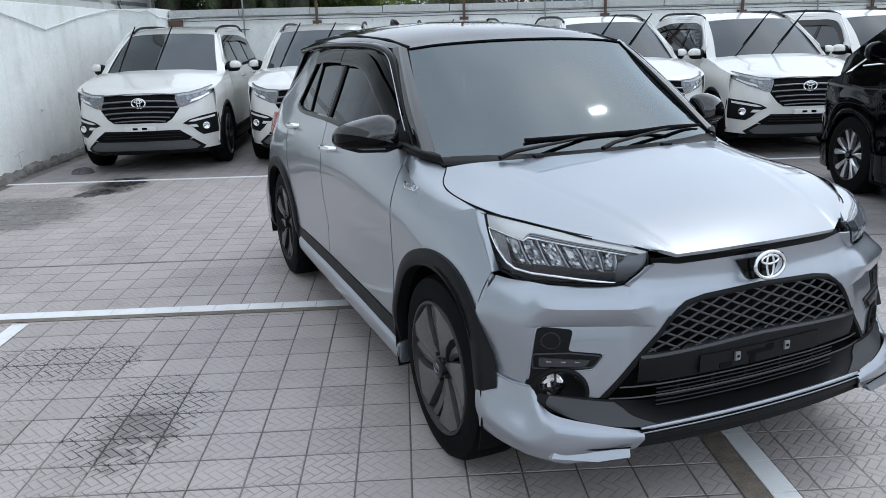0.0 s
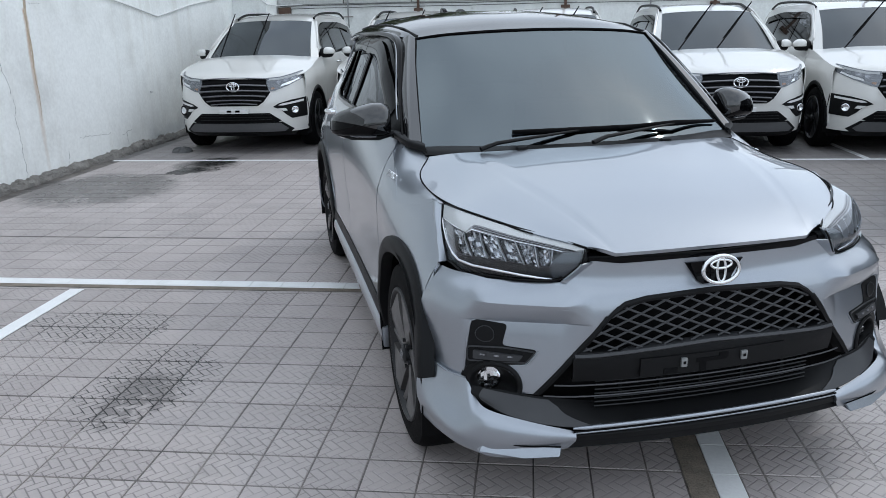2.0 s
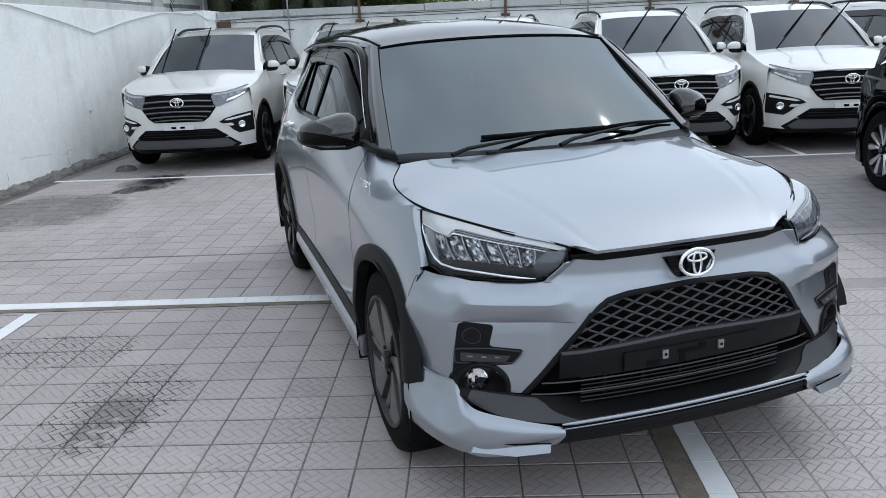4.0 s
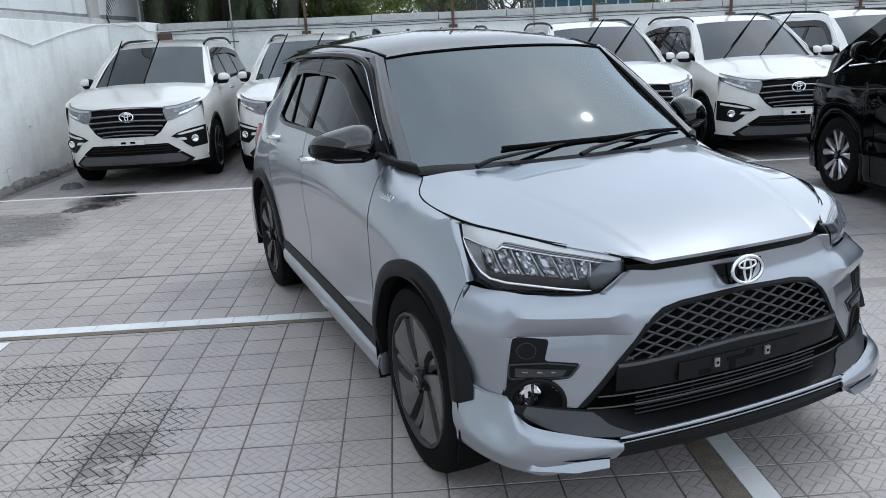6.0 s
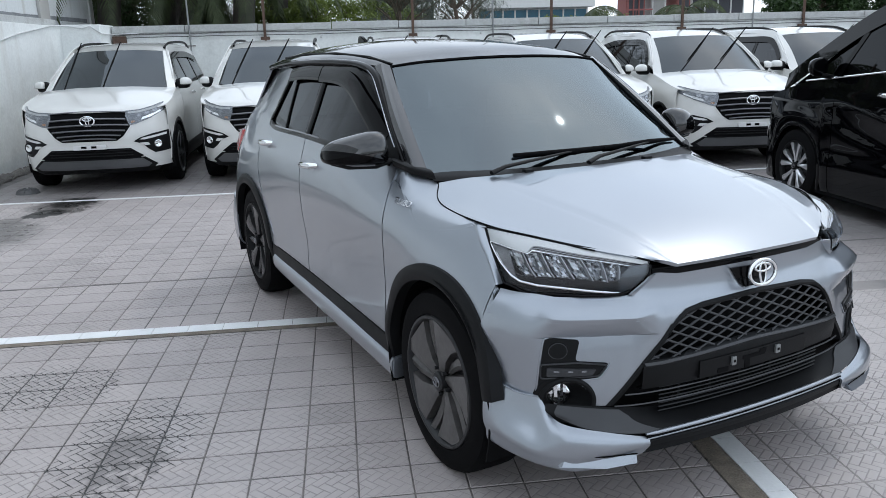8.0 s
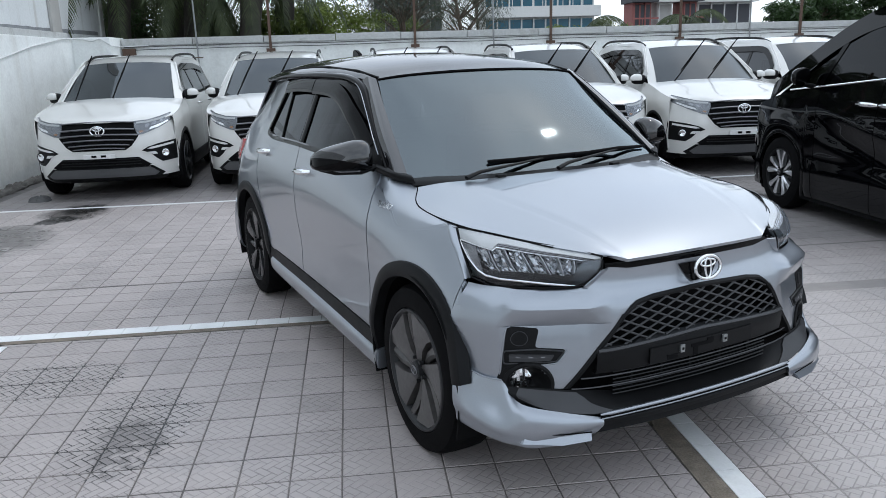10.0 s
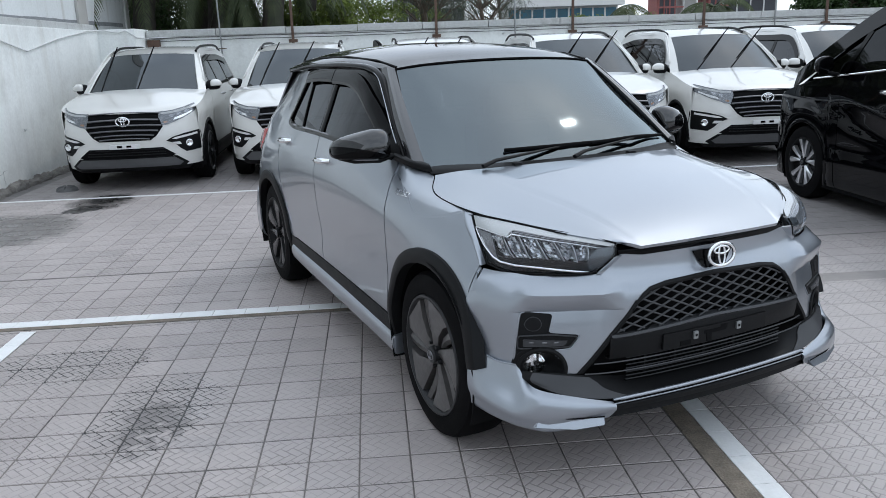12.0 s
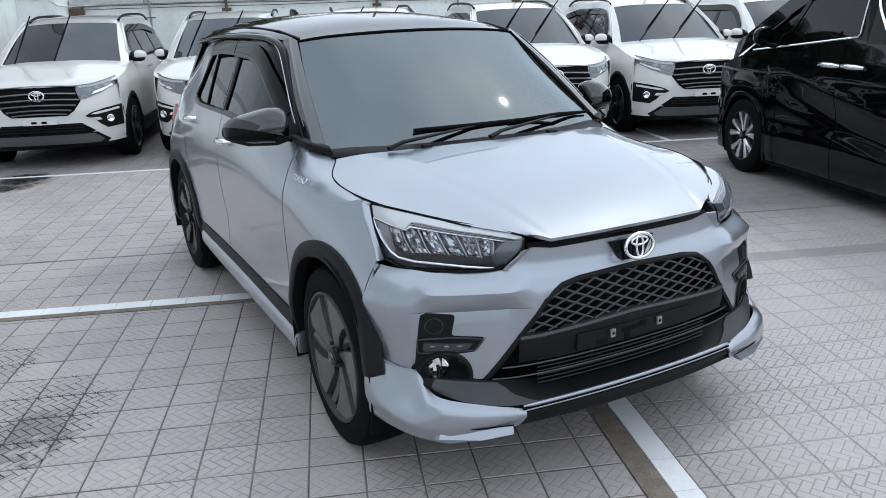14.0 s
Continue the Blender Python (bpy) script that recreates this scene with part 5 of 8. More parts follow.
for sign in (-1, 1):
    lrng = random.Random(12)
    lamp = part("headlamp", lay(bmesh.new(), both(LENS + np.array((-0.038, 0.048, -0.010)), sign), 0.004), plastic_grey, suv, "clear headlamp with LED reflectors", 40)
    part("lens", lay(bmesh.new(), both(LENS, sign), 0.003, (0, -1.4, 0.8)), glass_lamp, lamp, "clear plastic lens", 40)
    part("lamp_rim", tube(both(LENS[0], sign), 0.0036, 6), gloss_black, lamp, "", 50)
    low_rim = [lamp_at(q, 1.0) + np.array((0, -0.001, dz)) for q, dz in ((0.0, 0), (0.06, 0.001), (0.12, 0.0), (0.19, -0.004), (0.25, -0.005), (0.31, 0.001), (0.4, 0.002), (0.55, 0), (0.75, 0), (0.9, 0), (0.965, 0.004), (1.0, 0.012))]
    part("lamp_rim", tube(both(np.array(low_rim), sign), [0.004] + [0.0052] * 9 + [0.005, 0.004], 8), gloss_black, lamp, "", 50)
    for e in (LENS[1:, 0], LENS[4:-1, -1]):
        part("lamp_rim", tube(both(e, sign), 0.0032, 6), gloss_black, lamp, "", 50)
    flange = []
    for q in np.linspace(0, 1, 8):
        z = 0.757 + 0.063 * q
        end = LENS[::-1, -1]
        b = np.array([np.interp(z - 0.002, end[:, 2], end[:, k]) for k in range(3)]) + np.array((0.004, -0.002, 0))
        a = np.array(nose(0.466 - 0.083 * q, z - 0.003))
        flange.append([tuple(a), tuple(a * 0.5 + b * 0.5), tuple(b)])
    part("lamp_flange", lay(bmesh.new(), both(np.array(flange), sign), 0.004), silver, bumper, "", 40)
    edge_k = LENS[:, 0]
    edge_y = np.linspace(-1.362, -1.556, len(edge_k))
    strip_g = [[tuple(a), tuple((a + b) / 2 + np.array((0.010, -0.005, 0.001))), tuple(b)] for a, b in zip(edge_k + np.array((0.003, 0.002, 0)), [np.array((side_w(y, hood_edge(y)), y, hood_edge(y))) for y in edge_y])]
    part("fender_nose", lay(bmesh.new(), both(net(strip_g, 1, 3), sign), 0.008, (0, -1.3, 0.7)), silver, suv, "", 50)
    part("light_bar", lay(bmesh.new(), both(lamp_patch(0.015, 0.985, lambda q: 0.03, bar_low, 0.07, 60), sign), 0.006, (0, -1.4, 0.8)), frosted, lamp, "frosted grey light bar", 40)
    part("bar_trim", lay(bmesh.new(), both(lamp_patch(0.30, 0.94, bar_low, trim_low, 0.13), sign), 0.006, (0, -1.4, 0.8)), slat_grey, lamp, "", 40)
    for f in (0.35, 0.7):
        part("trim_line", tube(both(np.array([lamp_at(q, bar_low(q) + (trim_low(q) - bar_low(q)) * f, 0.11) for q in np.linspace(0.31, 0.93, 20)]), sign), 0.0012, 5), gloss_black, lamp)
    part("bar_edge", tube(both(np.array([lamp_at(q, trim_low(q) + 0.008, 0.14) for q in (0.004, 0.07, 0.144, 0.19, 0.228, 0.26, 0.284, 0.309, 0.38, 0.453, 0.55, 0.647, 0.75, 0.844)]), sign), [0.0026] * 8 + [0.0012] * 6, 6), chrome, lamp, "", 50)
    part("day_strip", tube(both(np.array([lamp_at(q, t, 0.1) for q, t in strip_line]), sign), [0.003] * 4 + [0.0048] * 6 + [0.0025], 8), chrome, lamp, "bright daytime strip", 50)
    part("day_strip", tube(both(np.array([lamp_at(q + 0.028, t + 0.01, 0.3) for q, t in strip_line[1:6]]), sign), 0.0022, 6), chrome, lamp, "", 50)
    part("lamp_shelf", lay(bmesh.new(), both(lamp_patch(0.15, 0.86, line(*cell_low), line(*[(a, b - 0.02) for a, b in strip_line]), 0.45), sign), 0.006, (0, -1.4, 0.8)), plastic_mid, lamp, "", 40)
    part("outer_panel", lay(bmesh.new(), both(lamp_patch(0.012, 0.165, line((0, 0.30), (0.165, 0.32)), line((0, 0.42), (0.044, 0.58), (0.119, 0.76), (0.165, 0.80)), 0.32, 12), sign), 0.004, (0, -1.4, 0.8)), slat_grey, lamp, "grey outer end", 40)
    part("inner_panel", lay(bmesh.new(), both(lamp_patch(0.80, 0.985, line((0.80, 0.45), (0.86, 0.24), (0.985, 0.10)), line((0.80, 0.62), (0.90, 0.95), (0.985, 0.93)), 0.22, 12), sign), 0.006, (0, -1.4, 0.8)), lamp_smoke, lamp, "smoked inner end", 40)
    for k in range(6):
        (a0, t0), (a1, t1) = cell_top[k], cell_top[k + 1]
        (b0, u0), (b1, u1) = cell_low[k], cell_low[k + 1]
        g = []
        for q in np.linspace(0.04, 0.74, 6):
            g.append([lamp_at((a0 + (a1 - a0) * q) * (1 - r) + (b0 + (b1 - b0) * q) * r, (t0 + (t1 - t0) * q) * (1 - r) + (u0 + (u1 - u0) * q) * r, 0.55 + 0.5 * math.sin(math.pi * r) * lrng.uniform(0.3, 1.0) + lrng.uniform(-0.22, 0.22)) for r in (0.0, 0.1, 0.22, 0.36, 0.5, 0.64, 0.78, 0.9, 1.0)])
        part("reflector", lay(bmesh.new(), both(np.array(g), sign)), lamp_chrome, lamp, "", 3)
        fin = [[lamp_at((a0 + (a1 - a0) * 0.80) * (1 - r) + (b0 + (b1 - b0) * 0.80) * r, (t0 + (t1 - t0) * 0.8) * (1 - r) + (u0 + (u1 - u0) * 0.8) * r, d) for d in (0.25, 1.2)] for r in np.linspace(0, 1, 4)]
        part("reflector_fin", lay(bmesh.new(), both(np.array(fin), sign), 0.003), fin_grey, lamp, "", 30)

# the nose sits two centimetres off the wheels' middle line
for ob in list(suv.children_recursive):
    if ob.type != "MESH":
        continue
    loc = ob.matrix_basis.translation
    if loc.length > 0.5:
        if loc.y < -1.7:
            loc.x -= 0.022 * max(0.6 if loc.x > 0 else 0, 1 - abs(loc.x) / 0.6)
        continue
    for v in ob.data.vertices:
        if v.co.y < -1.55:
            v.co.x -= 0.022 * min(1, (-1.55 - v.co.y) / 0.25) * max(0.6 if v.co.x > 0 else 0, 1 - abs(v.co.x) / 0.6)

# wheels
def make_wheel(kind):
    bm = bmesh.new()
    wide_rim = 1.0 if kind == 1 else 1.065
    prof = [(0.224 * wide_rim, -0.095), (0.234 * wide_rim, -0.100), (0.285, -0.104), (0.322, -0.094), (0.335, -0.070), (0.337, -0.03), (0.337, 0.03), (0.335, 0.070), (0.322, 0.094), (0.285, 0.106), (0.234 * wide_rim, 0.103), (0.224 * wide_rim, 0.095)]
    lay(bm, [[(h, r * math.cos(a), r * math.sin(a)) for r, h in prof] for a in np.linspace(0, 2 * math.pi, 49)])
    bmesh.ops.remove_doubles(bm, verts=bm.verts, dist=1e-4)
    tyre = bm
    bm = bmesh.new()
    prof = [(0.230, 0.098), (0.227, 0.106), (0.219, 0.107), (0.213, 0.10), (0.207, 0.06), (0.06, 0.05), (0.0, 0.05)]
    lay(bm, [[(h, r * math.cos(a), r * math.sin(a)) for r, h in prof] for a in np.linspace(0, 2 * math.pi, 41)])
    rim = bm
    spokes = []

    def blade(pairs, lift):
        """A faceted spoke: for each radius the two edge angles, with a ridge between them."""
        bm = bmesh.new()
        g = []
        for r, a0, a1, h, ridge in pairs:
            row = []
            for q, dh in ((0.0, 0.04), (0.02, 0.006), (ridge, 0.0), (0.97, 0.010), (1.0, 0.045)):
                c = a0 + (a1 - a0) * q
                row.append((h + lift - dh, r * math.cos(c), r * math.sin(c)))
            g.append(row)
        return lay(bm, g)
    for k in range(5):
        a = 2 * math.pi * k / 5 + 0.35
        if kind == 1:   # five pairs of slim straight spokes
            for d in (-0.20, 0.20):
                spokes.append(blade([(0.032, a + d - 0.26, a + d + 0.26, 0.088, 0.5), (0.10, a + d - 0.15, a + d + 0.15, 0.095, 0.5), (0.16, a + d * 1.25 - 0.125, a + d * 1.25 + 0.125, 0.102, 0.5), (0.214, a + d * 1.4 - 0.135, a + d * 1.4 + 0.135, 0.104, 0.5)], 0.0))
            continue
        wide, turn = (-0.05, 0.8) if kind == 0 else (0.10, 0.0)
        swirl = lambda rows: [(r, p + turn * (r - 0.036), q + turn * (r - 0.036), h, e) for r, p, q, h, e in rows]
        spokes.append(blade(swirl([(0.036, a - 0.50, a + 0.42, 0.088, 0.3), (0.085, a - 0.26 + wide, a + 0.34, 0.094, 0.3), (0.15, a - 0.24 + wide, a + 0.42 - wide, 0.100, 0.3), (0.214, a - 0.26 + wide, a + 0.54 - wide, 0.104, 0.3)]), 0.0))
        spokes.append(blade(swirl([(0.050, a + 0.50, a + 0.90, 0.080, 0.6), (0.10, a + 0.52, a + 0.86, 0.086, 0.6), (0.16, a + 0.62, a + 0.86, 0.094, 0.6), (0.214, a + 0.70, a + 0.88, 0.100, 0.6)]), -0.006))
    bm = bmesh.new()
    lay(bm, [[(h, r * math.cos(a), r * math.sin(a)) for r, h in ((0.036, 0.07), (0.036, 0.100), (0.032, 0.104), (0.0, 0.105))] for a in np.linspace(0, 2 * math.pi, 25)])
    for k in range(5):
        a = 2 * math.pi * k / 5 + 0.98
        c = (0.093, 0.050 * math.cos(a), 0.050 * math.sin(a))
        add_tube(bm, [(0.08, c[1], c[2]), (0.097, c[1], c[2])], 0.0075, 8)
    cap = bm
    bm = bmesh.new()
    for ry, rz, cz, r in ((0.024, 0.017, 0.0, 0.0022), (0.0135, 0.005, 0.006, 0.0016), (0.0055, 0.0155, 0.0, 0.0016)):
        add_tube(bm, [(0.1065, ry * math.cos(q), cz + rz * math.sin(q)) for q in np.linspace(0, 2 * math.pi, 25)], r, 6, False)
    for piece in [rim] + spokes:
        bmesh.ops.scale(piece, vec=(1, wide_rim, wide_rim), verts=piece.verts)
    return tyre, rim, spokes, cap, bm


def wheel_set(car, places, r_scale, mats, label, kind=0):
    """places: x, y of each wheel; the outer face looks away from the car's middle."""
    first = None
    for x, y in places:
        m = Matrix.Translation((x, y, HUB * r_scale)) @ Matrix.Diagonal((1 if x > 0 else -1, r_scale, r_scale, 1))
        if first is None:
            tyre, rim, spokes, cap, mark = make_wheel(kind)
            first = {"t": to_mesh("wheel", tyre, rubber, 30), "r": to_mesh("rim", rim, mats[0], 40), "s": [to_mesh("spoke", s, mats[1 + (i % 2)], 40) for i, s in enumerate(spokes)], "c": to_mesh("hub_cap", cap, mats[0], 40), "m": to_mesh("hub_badge", mark, slat_grey, 40)}
        wh = new("wheel", first["t"])
        wh.parent, wh.matrix_basis = car, m
        tagged(wh, label)
        for nm, me in [("rim", first["r"]), ("hub_cap", first["c"]), ("hub_badge", first["m"])] + [("spoke", s) for s in first["s"]]:
            ob = new(nm, me)
            ob.parent = wh
wheel_set(suv, [(s * 0.735, AX_F) for s in (-1, 1)], 1.0, (plastic_mid, film, film), "black tyre on a film-covered alloy wheel")
wheel_set(suv, [(s * 0.735, AX_R) for s in (-1, 1)], 1.0, (plastic, spoke_dark, spoke_dark), "black tyre on a dark alloy wheel", 2)

# cabin, floor pan, tail
part("floor_pan", boxed(-0.76, 0.76, -1.62, 1.90, 0.19, 0.30, 0.02), interior, suv)
part("engine_bay", boxed(-0.50, 0.50, -1.75, -0.95, 0.30, 0.80, 0.04), interior, suv)
part("dashboard", boxed(-0.66, 0.66, -0.93, -0.45, 0.72, 0.985, 0.05), interior, suv)
for x in (-0.36, 0.36):
    bm = bmesh.new()
    add_box(bm, x - 0.25, x + 0.25, 0.10, 0.28, 0.45, 1.08, 0.05)
    add_box(bm, x - 0.25, x + 0.25, -0.35, 0.20, 0.40, 0.56, 0.05)
    seat = part("seat", bm, interior, suv, "dark front seat", 50)
    part("headrest", boxed(x - 0.13, x + 0.13, 0.16, 0.27, 1.12, 1.30, 0.04), interior, seat, "", 50)
part("rear_seat", boxed(-0.64, 0.64, 0.85, 1.05, 0.45, 1.12, 0.05), interior, suv)
tail = [[(0.0, 1.98, 0.42), (0.4, 1.97, 0.42), (0.68, 1.93, 0.42), (0.76, 1.88, 0.42)], [(0.0, 2.03, 0.6), (0.4, 2.02, 0.6), (0.70, 1.97, 0.6), (0.77, 1.90, 0.6)],
        [(0.0, 2.0, 0.95), (0.4, 1.99, 0.95), (0.66, 1.95, 0.95), (0.71, 1.90, 0.95)], [(0.0, 1.90, 1.1), (0.4, 1.89, 1.1), (0.62, 1.84, 1.08), (0.67, 1.76, 1.08)], [(0.0, 1.71, 1.474), (0.4, 1.668, 1.452), (0.53, 1.60, 1.422), (0.57, 1.54, 1.40)]]
half = net(tail, 4, 4)
full = np.concatenate([mirror_x(half)[:, ::-1], half[:, 1:]], axis=1)
part("tailgate", lay(bmesh.new(), full, 0.01, (0, 1, 0.8)), silver, suv, "silver tailgate", 40)
for sign in (-1, 1):
    tl = [[(0.70, 1.74, 1.0), (0.735, 1.82, 0.99), (0.70, 1.95, 0.985), (0.60, 2.0, 0.98)], [(0.715, 1.72, 0.93), (0.755, 1.83, 0.92), (0.72, 1.97, 0.91), (0.60, 2.03, 0.90)], [(0.73, 1.80, 0.86), (0.765, 1.86, 0.85), (0.73, 1.98, 0.84), (0.6, 2.03, 0.84)]]
    part("tail_lamp", lay(bmesh.new(), both(net(tl, 4, 4), sign), 0.02, (0, 1.5, 0.9)), red_lens, suv, "red tail lamp", 40)
    rs = [[(0.845, 1.62, 0.55), (0.84, 1.75, 0.56), (0.80, 1.88, 0.57)], [(0.862, 1.62, 0.42), (0.855, 1.76, 0.42), (0.81, 1.92, 0.42)], [(0.845, 1.62, 0.26), (0.84, 1.76, 0.25), (0.79, 1.92, 0.25)], [(0.78, 1.62, 0.23), (0.77, 1.76, 0.22), (0.70, 1.9, 0.22)]]
    part("rear_spat", lay(bmesh.new(), both(net(rs, 4, 4), sign), 0.01, (0, 1.5, 0.4)), silver, suv, "silver rear corner of the body kit", 40)
part("rear_bumper", boxed(-0.78, 0.78, 1.72, 2.02, 0.24, 0.5, 0.04), plastic, suv, "dark rear bumper", 40)

badge_font = bpy.data.curves.new("badge", "FONT")
badge_font.body, badge_font.size, badge_font.extrude, badge_font.shear = "TURBO", 0.036, 0.002, 0.25
badge_ob = bpy.data.objects.new("badge_text", badge_font)
scene.collection.objects.link(badge_ob)
badge_mesh = bpy.data.meshes.new_from_object(badge_ob.evaluated_get(bpy.context.evaluated_depsgraph_get()))
bpy.data.objects.remove(badge_ob)
badge_mesh.materials.clear()
badge_mesh.materials.append(chrome)
for sign in (-1, 1):
    c0, c1 = Vector((sign * side_w(-0.97, 0.922), -0.97, 0.922)), Vector((sign * side_w(-0.87, 0.922), -0.87, 0.922))
    up_v = (Vector((sign * side_w(-0.92, 0.94), -0.92, 0.94)) - Vector((sign * side_w(-0.92, 0.90), -0.92, 0.90))).normalized()
    along = (c0 - c1).normalized() if sign > 0 else (c0 - c1).normalized()
    along = along if sign < 0 else -along
    out = along.cross(up_v).normalized()
    start = (c1 if sign < 0 else c0) + out * 0.004
    ob = new("badge", badge_mesh)
    ob.parent = suv
    ob.matrix_basis = Matrix((( along.x, up_v.x, out.x, start.x), (along.y, up_v.y, out.y, start.y), (along.z, up_v.z, out.z, start.z), (0, 0, 0, 1)))
    tagged(ob, "small chrome letters on the fender")


# ---- the row of white seven-seat SUVs ----
def make_white_suv(label):
    car = thing("white_suv", label, "car", group="row of white cars")
    AF, AR, R = -1.34, 1.345, 0.345
    plan = curve([(0, -2.165, 0), (0.35, -2.145, 0), (0.55, -2.085, 0), (0.685, -1.98, 0), (0.772, -1.83, 0), (0.824, -1.66, 0), (0.842, -1.5, 0)], 8)[:, :2]
    back_in = line((0.2, 0.07), (0.3, 0.03), (0.42, 0.0), (0.62, 0.0), (0.72, 0.02), (0.85, 0.06), (0.95, 0.12), (1.05, 0.25))

    def front(w, z, off=0.0):
        y = float(np.interp(abs(w), plan[:, 0], plan[:, 1]))
        k = np.clip(abs(w) / 0.84, 0, 1)
        o = off - back_in(z) * (1 - 0.55 * k * k)
        return ((1 if w >= 0 else -1) * (abs(w) + o * 0.75 * k ** 3), y - o * (1 - 0.6 * k ** 3), z)

    def wid(y, z):
        base = float(np.interp(z, (0.22, 0.32, 0.45, 0.7, 0.88, 1.0, 1.1, 1.66), (0.80, 0.83, 0.838, 0.832, 0.845, 0.828, 0.79, 0.565)))
        f = max(0.0, -1.45 - y)
        b = max(0.0, y - 1.7)
        return base - 0.35 * f * f - 0.22 * f * max(0, z - 0.8) - 0.3 * b * b

    def az(y, r):
        for c in (AF, AR):
            if abs(y - c) < r:
                return R + math.sqrt(r * r - (y - c) ** 2)
        return 0.0

    up = line((-1.95, 0.90), (-1.6, 0.985), (-1.1, 1.08), (-0.8, 1.11), (2.2, 1.14))
    for sign in (-1, 1):
        def panel(name, y0, y1, lo, hi, mat, n=20, off=0.0):
            g = []
            for y in np.linspace(y0, y1, n):
                a, b = max(lo(y), az(y, 0.40)), hi(y)
                g.append([(sign * (wid(y, a + (b - a) * t) + off), y, a + (b - a) * t) for t in np.linspace(0, 1, 9)])
            return part(name, lay(bmesh.new(), g, 0.01, (0, 0, 0.7)), mat, car, "", 45)
        panel("fender", -1.78, -0.86, lambda y: 0.32, up, white_paint, 30)
        d1 = panel("front_door", -0.852, 0.20, lambda y: 0.34, up, white_paint)
        d2 = panel("rear_door", 0.208, 1.15, lambda y: 0.34, up, white_paint)
        panel("quarter_panel", 1.158, 2.2, lambda y: 0.34, up, white_paint, 30)
        panel("sill_cladding", -0.95, 0.98, lambda y: 0.22, lambda y: 0.40, plastic, 12, 0.012)
        ss = lambda y, z, off, s=sign: (s * (wid(y, z) + off), y, z)
        for nm, dr, o in (("side_window", d1, [(-0.72, 1.13), (0.17, 1.15), (0.19, 1.50), (-0.1, 1.50), (-0.4, 1.35)]), ("side_window", d2, [(0.25, 1.15), (1.08, 1.17), (1.05, 1.50), (0.26, 1.505)]), ("side_window", car, [(1.16, 1.18), (1.95, 1.20), (1.75, 1.45), (1.14, 1.50)])):
            part(nm, drape(o, ss, -0.004, 0.012, 2), glass_dark, dr, "dark tinted side window", 30)
        # pillars and cant rail as a frame of bands
        for y0, y1, z0, z1, wd, mt in ((0.18, 0.215, 1.12, 1.52, 0.03, gloss_black), (1.10, 1.12, 1.14, 1.52, 0.03, gloss_black), (1.98, 1.78, 1.14, 1.5, 0.07, white_paint)):
            g = [[ss(y0 + (y1 - y0) * t + q * wd, z0 + (z1 - z0) * t, 0.002) for q in (-1, 0, 1)] for t in np.linspace(0, 1, 6)]
            part("pillar", lay(bmesh.new(), g, 0.01, (0, 0, 1)), mt, car, "", 40)
        g = [[ss(y, z, 0.002) for z in (zz - 0.03, zz, zz + 0.05, zz + 0.1)] for y, zz in [(p[0], p[1]) for p in curve([(-0.8, 1.13, 0), (-0.45, 1.36, 0), (-0.12, 1.52, 0), (0.5, 1.535, 0), (1.2, 1.53, 0), (1.8, 1.47, 0), (2.1, 1.36, 0)], 5)]]
        part("cant_rail", lay(bmesh.new(), g, 0.01, (0, 0, 1)), white_paint, car, "", 40)
        vis = [[ss(p[0], p[1] + dz, 0.018) for dz in (-0.035, 0.0, 0.045)] for p in curve([(-0.62, 1.22, 0), (-0.38, 1.39, 0), (-0.1, 1.49, 0), (0.5, 1.50, 0), (1.1, 1.495, 0), (1.7, 1.43, 0)], 5)]
        part("rain_visor", lay(bmesh.new(), vis, 0.004, (0, 0, 1)), gloss_black, car, "smoked rain visor", 40)
        # A pillar
        g = net([[(0.695, -1.03, 1.10), (0.625, -0.68, 1.355), (0.56, -0.30, 1.56)], [(0.775, -0.93, 1.10), (0.70, -0.58, 1.355), (0.615, -0.22, 1.56)]], 3, 5)
        part("a_pillar", lay(bmesh.new(), both(g, sign), 0.02, (0, 0, 1)), white_paint, car, "", 40)
        # arch flares (body-coloured with a dark liner)
        for c in (AF, AR):
            g = []
            for a in np.linspace(radians(-8), radians(188), 25):
                g.append([(sign * (wid(c - r * math.cos(a), max(0.32, R + r * math.sin(a))) + o), c - r * math.cos(a), R + r * math.sin(a)) for r, o in ((0.378, -0.05), (0.381, 0.008), (0.39, 0.012), (0.418, 0.010), (0.428, -0.006))])
            part("arch_flare", lay(bmesh.new(), g), plastic, car, "", 40)
            g = [[(sign * (0.82 - 0.12 * j), c - 0.395 * math.cos(radians(a)), R + 0.395 * math.sin(radians(a))) for j in range(4)] for a in range(-20, 201, 20)]
            part("wheel_liner", lay(bmesh.new(), g, 0.006), interior, car, "", 40)
        # door mirror
        bm = bmesh.new()
        bmesh.ops.create_uvsphere(bm, u_segments=18, v_segments=12, radius=1)
        for v in bm.verts:
            x, y, z = v.co
            px, zz = (abs(x) ** 0.65) * (1 if x > 0 else -1), abs(z) ** 0.75
            v.co = (sign * (0.884 + 0.074 * px), -0.752 + 0.078 * (y if y < 0 else 0.2 * y) + 0.030 * px, 1.142 + (0.078 * abs(z) ** 0.5 * (1 - 0.4 * max(0, px) ** 2) if z > 0 else -0.016 * zz))
        mir = part("door_mirror", bm, white_paint, car, "white door mirror on a black foot", 50)
        bm = bmesh.new()
        bmesh.ops.create_uvsphere(bm, u_segments=16, v_segments=10, radius=1)
